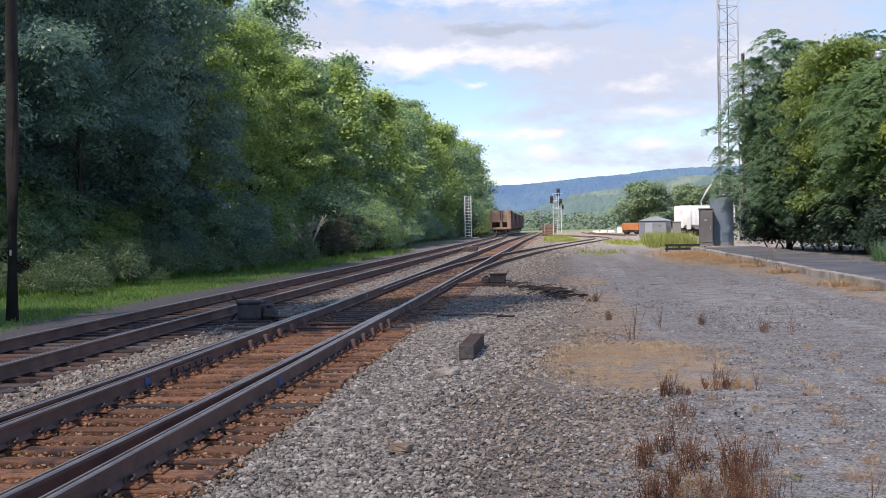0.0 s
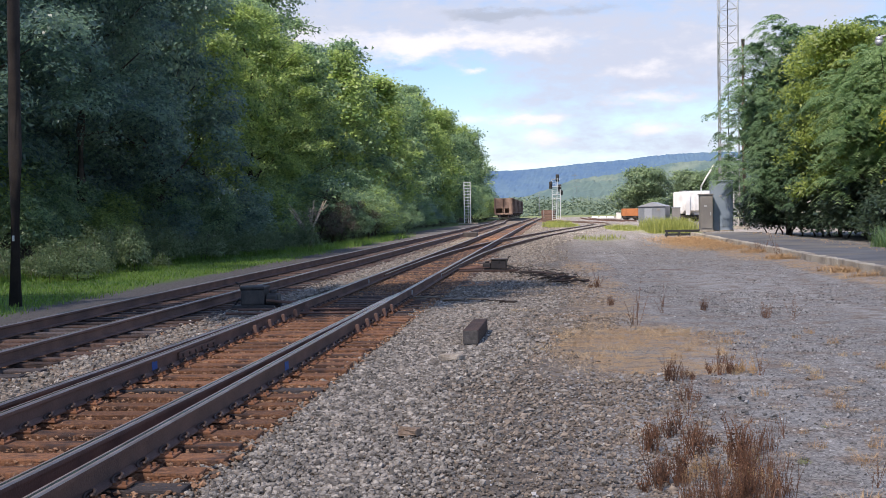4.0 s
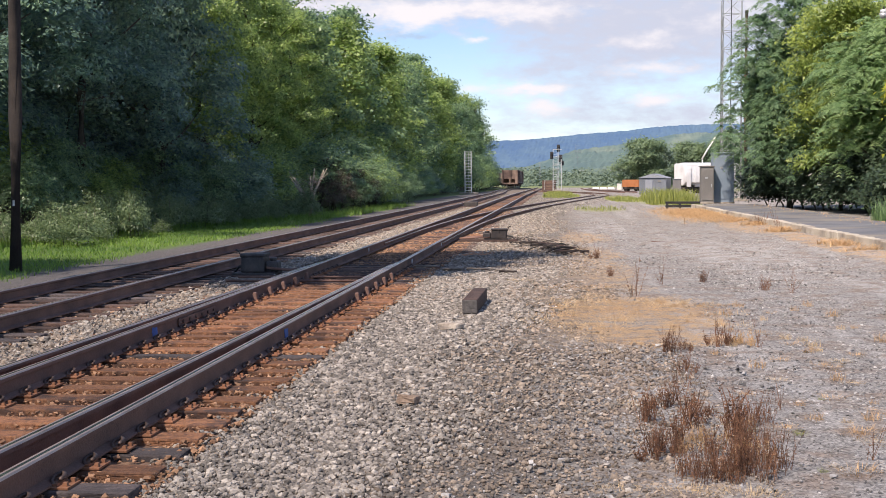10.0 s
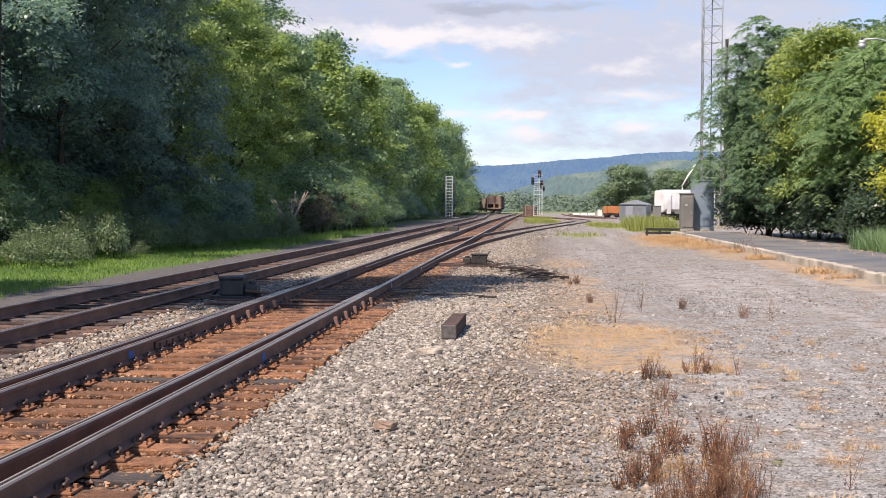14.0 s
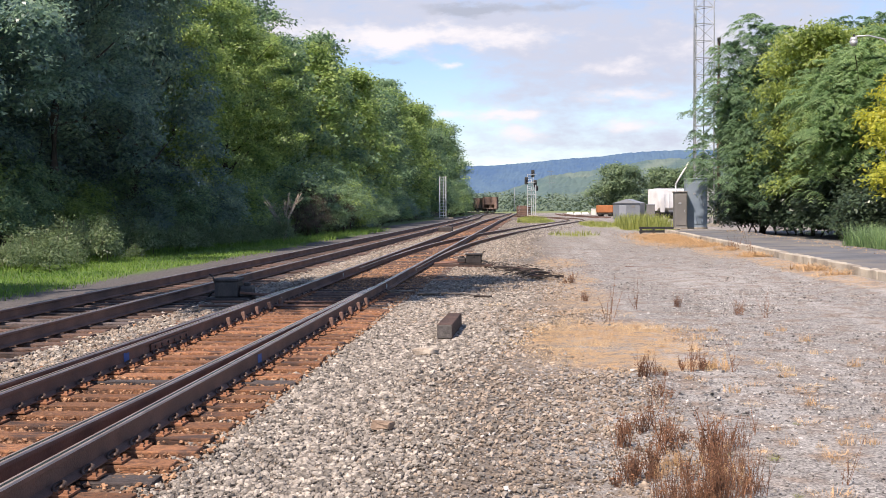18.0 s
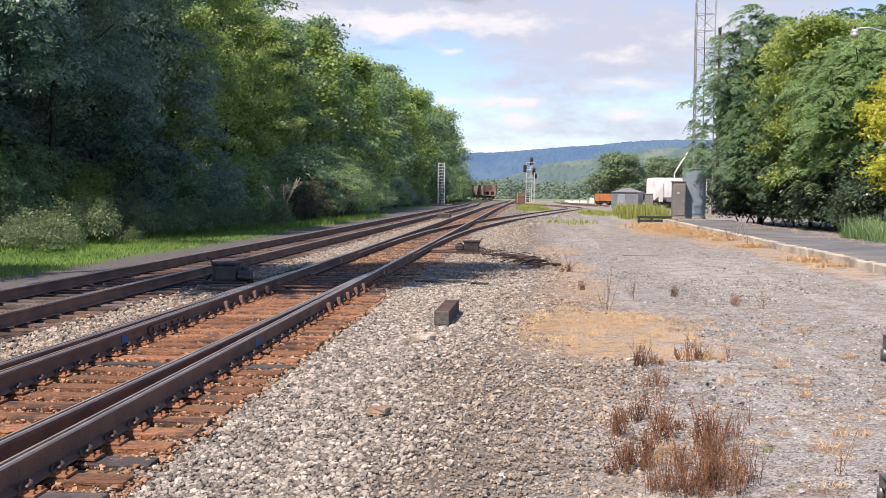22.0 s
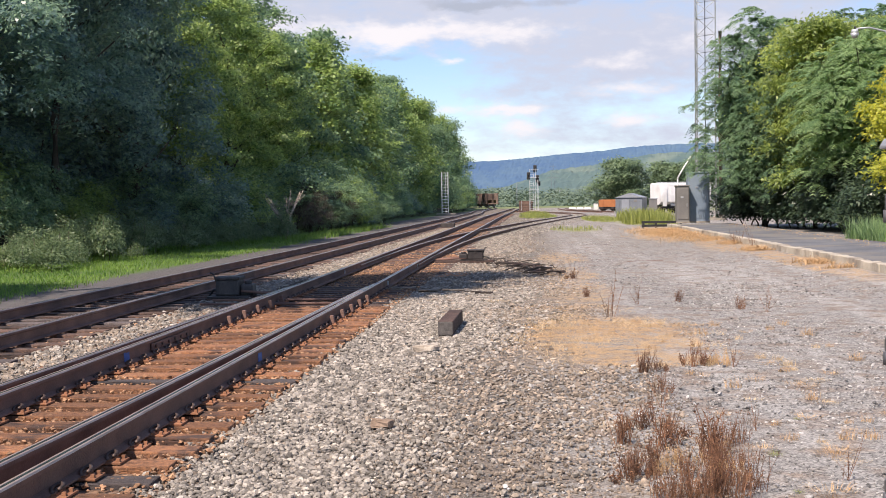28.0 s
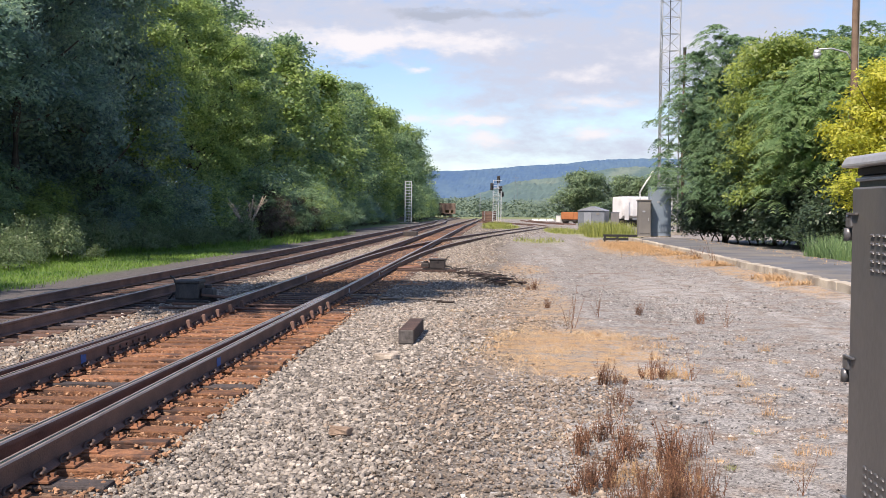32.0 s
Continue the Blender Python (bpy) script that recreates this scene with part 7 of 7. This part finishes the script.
def build_far_yard():
    # white covered freight car behind the cabinets
    t = thing("white_freight_car", pose(30.65, 133.0, fall(133) + 0.05, 0, 0, -78), "chalky white covered hopper car on a yard track", "freight car")
    bm = bmesh.new()
    n = 12
    ln, hw, z0, z1 = 6.0, 1.5, 0.9, 3.35
    sec = [(-hw, z0 + 0.35), (-hw, z1 - 0.16), (-hw * 0.97, z1 - 0.05), (-hw * 0.86, z1), (hw * 0.86, z1), (hw * 0.97, z1 - 0.05), (hw, z1 - 0.16), (hw, z0 + 0.35), (hw * 0.55, z0), (-hw * 0.55, z0)]
    rings = [[bm.verts.new((x * s, y, z0 + (z - z0) * zs)) for x, z in sec] for y, s, zs in ((-ln / 2, 0.99, 0.985), (-ln / 2 + 0.08, 1, 1), (ln / 2 - 0.08, 1, 1), (ln / 2, 0.99, 0.985))]
    for a, b in zip(rings, rings[1:]):
        for k in range(len(sec)):
            bm.faces.new((a[k], a[(k + 1) % len(sec)], b[(k + 1) % len(sec)], b[k]))
    bm.faces.new(rings[0][::-1]); bm.faces.new(rings[-1])
    bmesh.ops.recalc_face_normals(bm, faces=bm.faces)
    part("body", finish(bm, "body", M["white_car"]), t)
    for k in range(7):
        part("rib", box("rib", (0.06, 0.08, 1.7), (1.52, -2.7 + k * 0.9, 2.0), M["white_car"], 0.01), t)
    for y in (-1.75, 1.75):
        bg = part("bogie", box("bogie", (2.3, 2.2, 0.35), (0, y, 0.55), M["bogie"], 0.05), t)
        for dy in (-0.85, 0.85):
            part("wheelset", rod("wheelset", (-0.8, y + dy, 0.42), (0.8, y + dy, 0.42), 0.42, M["bogie"], seg=16), bg)
    for y in (-0.6, 0.6):
        part("hopper_bay", box("hopper_bay", (1.8, 1.8, 0.6), (0, y, 0.72), M["white_car"], 0.05, 1.3), t)
    part("running_board", box("running_board", (0.7, 5.6, 0.06), (0, 0, 3.42), M["galv"], 0.01), t)
    part("step_ladder", box("step_ladder", (0.06, 0.5, 2.1), (1.56, -2.6, 1.8), M["white_car"], 0.01), t)
    # grey metal shed
    t = thing("metal_shed", pose(24.7, 131, fall(130) + 0.05, 0, 0, -24), "small grey metal shed with a low gable roof", "shed")
    w, d, h = 3.0, 2.4, 1.75
    part("wall", box("wall", (w, d, h), (0, 0, h / 2), M["shed"], 0.01), t)
    bm = bmesh.new()
    vs = [bm.verts.new(p) for p in ((-w / 2 - .12, -d / 2 - .12, h), (w / 2 + .12, -d / 2 - .12, h), (w / 2 + .12, d / 2 + .12, h), (-w / 2 - .12, d / 2 + .12, h), (0, -d / 2 - .12, h + .48), (0, d / 2 + .12, h + .48))]
    for f in ((0, 4, 5, 3), (1, 2, 5, 4), (0, 1, 4), (2, 3, 5), (3, 2, 1, 0)):
        bm.faces.new([vs[i] for i in f])
    part("roof", finish(bm, "roof", M["shed_roof"]), t)
    part("door", box("door", (0.8, 0.05, 1.5), (-0.4, -d / 2 - 0.02, 0.78), M["shed_roof"], 0.01), t)
    for k in range(9):
        part("siding_rib", box("siding_rib", (0.05, 0.03, h - 0.05), (-w / 2 + 0.15 + k * 0.275, -d / 2 - 0.008, h / 2), M["shed"], 0.004), t)
    part("vent", box("vent", (0.35, 0.05, 0.25), (0.75, -d / 2 - 0.02, 1.4), M["box_dark"], 0.01), t)
    t = thing("grey_locker", pose(26.6, 128.5, fall(128) + 0.05, 0, 0, -10), "narrow grey steel locker beside the shed", "locker")
    part("body", box("body", (0.9, 0.7, 1.55), (0, 0, 0.8), M["box_dark"], 0.02), t)
    part("top", box("top", (1.0, 0.8, 0.06), (0, 0, 1.6), M["shed_roof"], 0.01), t)
    # orange wagon
    t = thing("orange_wagon", pose(28.75, 170, fall(170) + 0.05, 0, 0, 66), "low faded orange work wagon on a yard track", "wagon")
    part("body", box("body", (1.6, 2.5, 1.05), (0, 0, 1.1), M["orange"], 0.04), t)
    for k in range(5):
        part("rib", box("rib", (0.05, 0.06, 1.0), (-0.82, -1.1 + k * 0.55, 1.1), M["orange"], 0.01), t)
        part("rib", box("rib", (0.05, 0.06, 1.0), (0.82, -1.1 + k * 0.55, 1.1), M["orange"], 0.01), t)
    part("underframe", box("underframe", (1.4, 2.4, 0.3), (0, 0, 0.45), M["bogie"], 0.02), t)
    for y in (-0.75, 0.75):
        part("wheelset", rod("wheelset", (-0.75, y, 0.34), (0.75, y, 0.34), 0.34, M["bogie"], seg=14), t)
    # white barrier and small white hut in the distance
    t = thing("white_barrier", pose(30.5, 214, fall(214), 0, 0, 4), "long low white barrier beyond the tracks", "barrier")
    for k in range(3):
        part("block", box("block", (1.3, 0.5, 0.42), (-0.9 + 1.4 * k, 0, 0.25), M["white"], 0.05, 0.8), t)
    t = thing("white_hut", pose(32.6, 206, fall(206)), "small white control box", "box")
    part("body", box("body", (0.7, 0.6, 1.1), (0, 0, 0.55), M["white"], 0.03), t)
    part("roof", box("roof", (0.8, 0.7, 0.08), (0, 0, 1.12), M["galv"], 0.02), t)
    # yard tracks right of the siding
    t = thing("yard_track", FRAME, "rusty yard track beyond the grass", "railway track")
    line = spline([(13.0, 150), (11.0, 172), (9.6, 200), (9.4, 240)], 4)
    for o in (-GAUGE, GAUGE):
        part("rail", rail_mesh(line, o, 0.017, M["rail_rusty"]), t)
    # slim pole and lattice pylon in the valley; the pylon's grey stands for haze
    t = thing("utility_pole", pose(18.6 + 17, 390, -2), "slim pole far down the line", "pole")
    part("shaft", rod("shaft", (0, 0, -2), (0, 0, 9), 0.13, M["shed"], 0.1, 8), t)
    t = thing("lattice_pylon", pose(78, 640, -4), "slender far lattice pylon in the valley", "pylon")
    for x in (-1, 1):
        part("leg", rod("leg", (x * 1.6, 0, -3), (x * 0.3, 0, 24), 0.10, M["shed"], 0.06, 6), t)
    for z in (17, 20, 23):
        part("crossarm", box("crossarm", (6 - (z - 17) * 0.4, 0.12, 0.12), (0, 0, z), M["shed"], 0.02), t)


# ---------- the cloud that passes before the sun ----------
# never in view; added so that its shadow dims the yard at first
CLOUD = []
# seconds, and where the middle of its shadow lies
CLOUD_ROWS = [(0, 0, 10), (3.5, -6, 2), (5.5, -22, -12), (7, -31, -20), (9, -43, -32), (13, -66, -52), (20, -130, -110), (32, -250, -215)]


def build_cloud():
    """A flat cumulus off to the sun's side; light passes through it in part."""
    bm = bmesh.new()
    bmesh.ops.create_icosphere(bm, subdivisions=5, radius=1.0)
    for v in bm.verts:
        d = v.co.normalized()
        k = 1 + 0.10 * noise.noise(d * 2.2) + 0.08 * noise.noise(d * 5) + 0.05 * noise.noise(d * 11)
        v.co = Vector((d.x * 78 * k, d.y * 78 * k, d.z * (26 if d.z > 0 else 8) * k))
    m, nt, N, L, p = nodes_of("cloud_vapour")
    p.inputs["Base Color"].default_value, p.inputs["Roughness"].default_value = (0.8, 0.8, 0.8, 1), 1.0
    clear, mix = N("ShaderNodeBsdfTransparent"), N("ShaderNodeMixShader")
    # thin towards its rim
    tc, flat, far = N("ShaderNodeTexCoord"), N("ShaderNodeVectorMath"), N("ShaderNodeVectorMath")
    flat.operation, far.operation, flat.inputs[1].default_value = "MULTIPLY", "LENGTH", (1, 1, 0)
    L(tc.outputs["Object"], flat.inputs[0]); L(flat.outputs[0], far.inputs[0])
    rim = N("ShaderNodeMapRange"); rim.interpolation_type = "SMOOTHSTEP"
    rim.inputs[1].default_value, rim.inputs[2].default_value, rim.inputs[3].default_value, rim.inputs[4].default_value = 34.0, 80.0, 0.62, 0.98
    L(far.outputs["Value"], rim.inputs[0]); L(rim.outputs[0], mix.inputs[0])
    L(p.outputs[0], mix.inputs[1]); L(clear.outputs[0], mix.inputs[2])
    L(mix.outputs[0], nt.nodes["Material Output"].inputs[0])
    CLOUD.append(thing("cloud", Matrix(), "white drifting cumulus cloud high over the yard", "cloud", data=finish(bm, "cloud", m, True)))


# ---------- the coal train ----------
def hopper_car(name, mat, label):
    """An open coal hopper: ribbed sides, end slope sheets, posts, sills, bogies; x across, y ahead, rail at z = 0."""
    t = thing(name, Matrix(), label, "hopper car", "coal train")
    ln, w, h0, h1 = 14.6, 3.15, 1.15, 3.68
    for x in (-1, 1):
        part("side", box("side", (0.08, ln - 0.1, h1 - h0), (x * (w / 2 - 0.04), 0, (h0 + h1) / 2), mat, 0.01), t)
        part("top_rail", box("top_rail", (0.18, ln, 0.14), (x * (w / 2 - 0.02), 0, h1), mat, 0.02), t)
        part("side_sill", box("side_sill", (0.16, ln, 0.2), (x * (w / 2 - 0.06), 0, h0), mat, 0.02), t)
        for k in range(14):
            part("rib", box("rib", (0.10, 0.12, h1 - h0 - 0.1), (x * (w / 2 + 0.03), -ln / 2 + 0.45 + k * 1.055, (h0 + h1) / 2), mat, 0.015), t)
    for y in (-1, 1):
        bm = bmesh.new()
        add_box(bm, (w, 0.10, 1.75), (0, y * (ln / 2 - 0.08), h1 - 0.85), 0.015)
        part("end_sheet", finish(bm, "end_sheet", mat), t)
        bm = bmesh.new()
        a = [bm.verts.new(p) for p in ((-w / 2 + 0.1, y * (ln / 2 - 0.12), h1 - 1.25), (w / 2 - 0.1, y * (ln / 2 - 0.12), h1 - 1.25), (w / 2 - 0.1, y * (ln / 2 - 3.0), 0.75), (-w / 2 + 0.1, y * (ln / 2 - 3.0), 0.75))]
        b = [bm.verts.new(v.co + Vector((0, -y * 0.06, 0.06))) for v in a]
        bm.faces.new(a); bm.faces.new(b[::-1])
        for i in range(4):
            bm.faces.new((a[i], b[i], b[(i + 1) % 4], a[(i + 1) % 4]))
        bmesh.ops.recalc_face_normals(bm, faces=bm.faces)
        part("slope_sheet", finish(bm, "slope_sheet", mat), t)
        for x in (-w / 2 + 0.12, -0.12, 0.12, w / 2 - 0.12):
            part("end_post", box("end_post", (0.14, 0.14, h1 - 1.0), (x, y * (ln / 2 + 0.02), (h1 + 1.0) / 2), mat, 0.02), t)
        part("end_sill", box("end_sill", (w, 0.3, 0.3), (0, y * (ln / 2 - 0.05), 1.02), mat, 0.03), t)
        part("ladder", box("ladder", (0.42, 0.05, 1.9), (y * -1.15, y * (ln / 2 + 0.09), 2.0), mat, 0.01), t)
        part("coupler", box("coupler", (0.3, 0.9, 0.3), (0, y * (ln / 2 + 0.35), 0.85), M["bogie"], 0.05), t)
        part("centre_sill", box("centre_sill", (0.4, 3.2, 0.35), (0, y * (ln / 2 - 1.6), 0.95), M["bogie"], 0.02), t)
        bg = part("bogie", box("bogie", (0.5, 0.6, 0.35), (0, y * 5.2, 0.62), M["bogie"], 0.04), t)
        for x in (-1, 1):
            part("side_frame", box("side_frame", (0.18, 2.1, 0.32), (x * 0.98, y * 5.2, 0.55), M["bogie"], 0.06), bg)
        for d in (-0.85, 0.85):
            bm = bmesh.new()
            add_rod(bm, (-0.78, y * 5.2 + d, 0.455), (0.78, y * 5.2 + d, 0.455), 0.08, seg=8)
            for x in (-0.76, 0.76):
                add_rod(bm, (x - 0.07, y * 5.2 + d, 0.455), (x + 0.07, y * 5.2 + d, 0.455), 0.455, seg=18)
            part("wheelset", finish(bm, "wheelset", M["wheel"]), bg)
    for k in range(4):
        part("hopper_bay", box("hopper_bay", (2.2, 1.6, 0.75), (0, -3.3 + k * 2.2, 0.85), mat, 0.05, 1.25), t)
    part("coal_floor", box("coal_floor", (w - 0.2, ln - 5, 0.1), (0, 0, 1.35), M["bogie"], 0.01), t)
    return t


TRAIN = []
# seconds, metres along the axis at which the last car's rear end stands
TRAIN_ROWS = [(0, 178.5), (3.5, 201), (9, 236), (12.5, 253), (19, 281), (25, 301.5), (28, 309.5), (32, 318)]


def build_train():
    a = hopper_car("hopper_car", M["hopper"], "rusty brown open coal hopper car, last of the train")
    b = hopper_car("hopper_car", M["hopper_light"], "faded tan open coal hopper car in the train")
    TRAIN.extend([a, b])
    for k in range(5):
        TRAIN.append(copy_thing((a, b)[k % 2], Matrix()))


def motions():
    d = np.concatenate([[0], np.cumsum(np.linalg.norm(np.diff(MAIN, axis=0), axis=1))])
    ts, vs = [q[0] for q in TRAIN_ROWS], [q[1] for q in TRAIN_ROWS]
    # a smooth curve through the rows
    co = np.polyfit(ts, vs, 4)

    def spot(x):
        u, v = float(np.interp(x, d, MAIN[:, 0])), float(np.interp(x, d, MAIN[:, 1]))
        return tr(u, v, 0.20 + fall(v))
    for i, car in enumerate(TRAIN):
        rows = []
        for k in range(33):
            s = float(np.interp(np.polyval(co, k), MAIN[:, 1], d)) + i * 15.9 + 7.6
            f, b = spot(min(s + 5.2, d[-1])), spot(min(s - 5.2, d[-1] - 10))
            mid = (f + b) / 2
            rows.append((float(k), pose(mid.x, mid.y, mid.z, 0, 0, math.degrees(math.atan2(-(f.x - b.x), f.y - b.y)))))
        walk(car, rows)
    high = 430.0
    back = SUN_FROM.normalized() * high / math.tan(SUN_ELEV)
    walk(CLOUD[0], [(t, pose(x + back.x, y + back.y, high)) for t, x, y in CLOUD_ROWS])


build_cloud()
build_platform()
build_trackside()
build_box()
build_cabinets()
build_tower()
build_poles()
build_signals()
build_far_yard()
build_hills()
build_far_woods()
build_left_woods()
build_right_trees()
build_lawn()
build_straw()
build_weeds()
build_stones()
build_train()
motions()
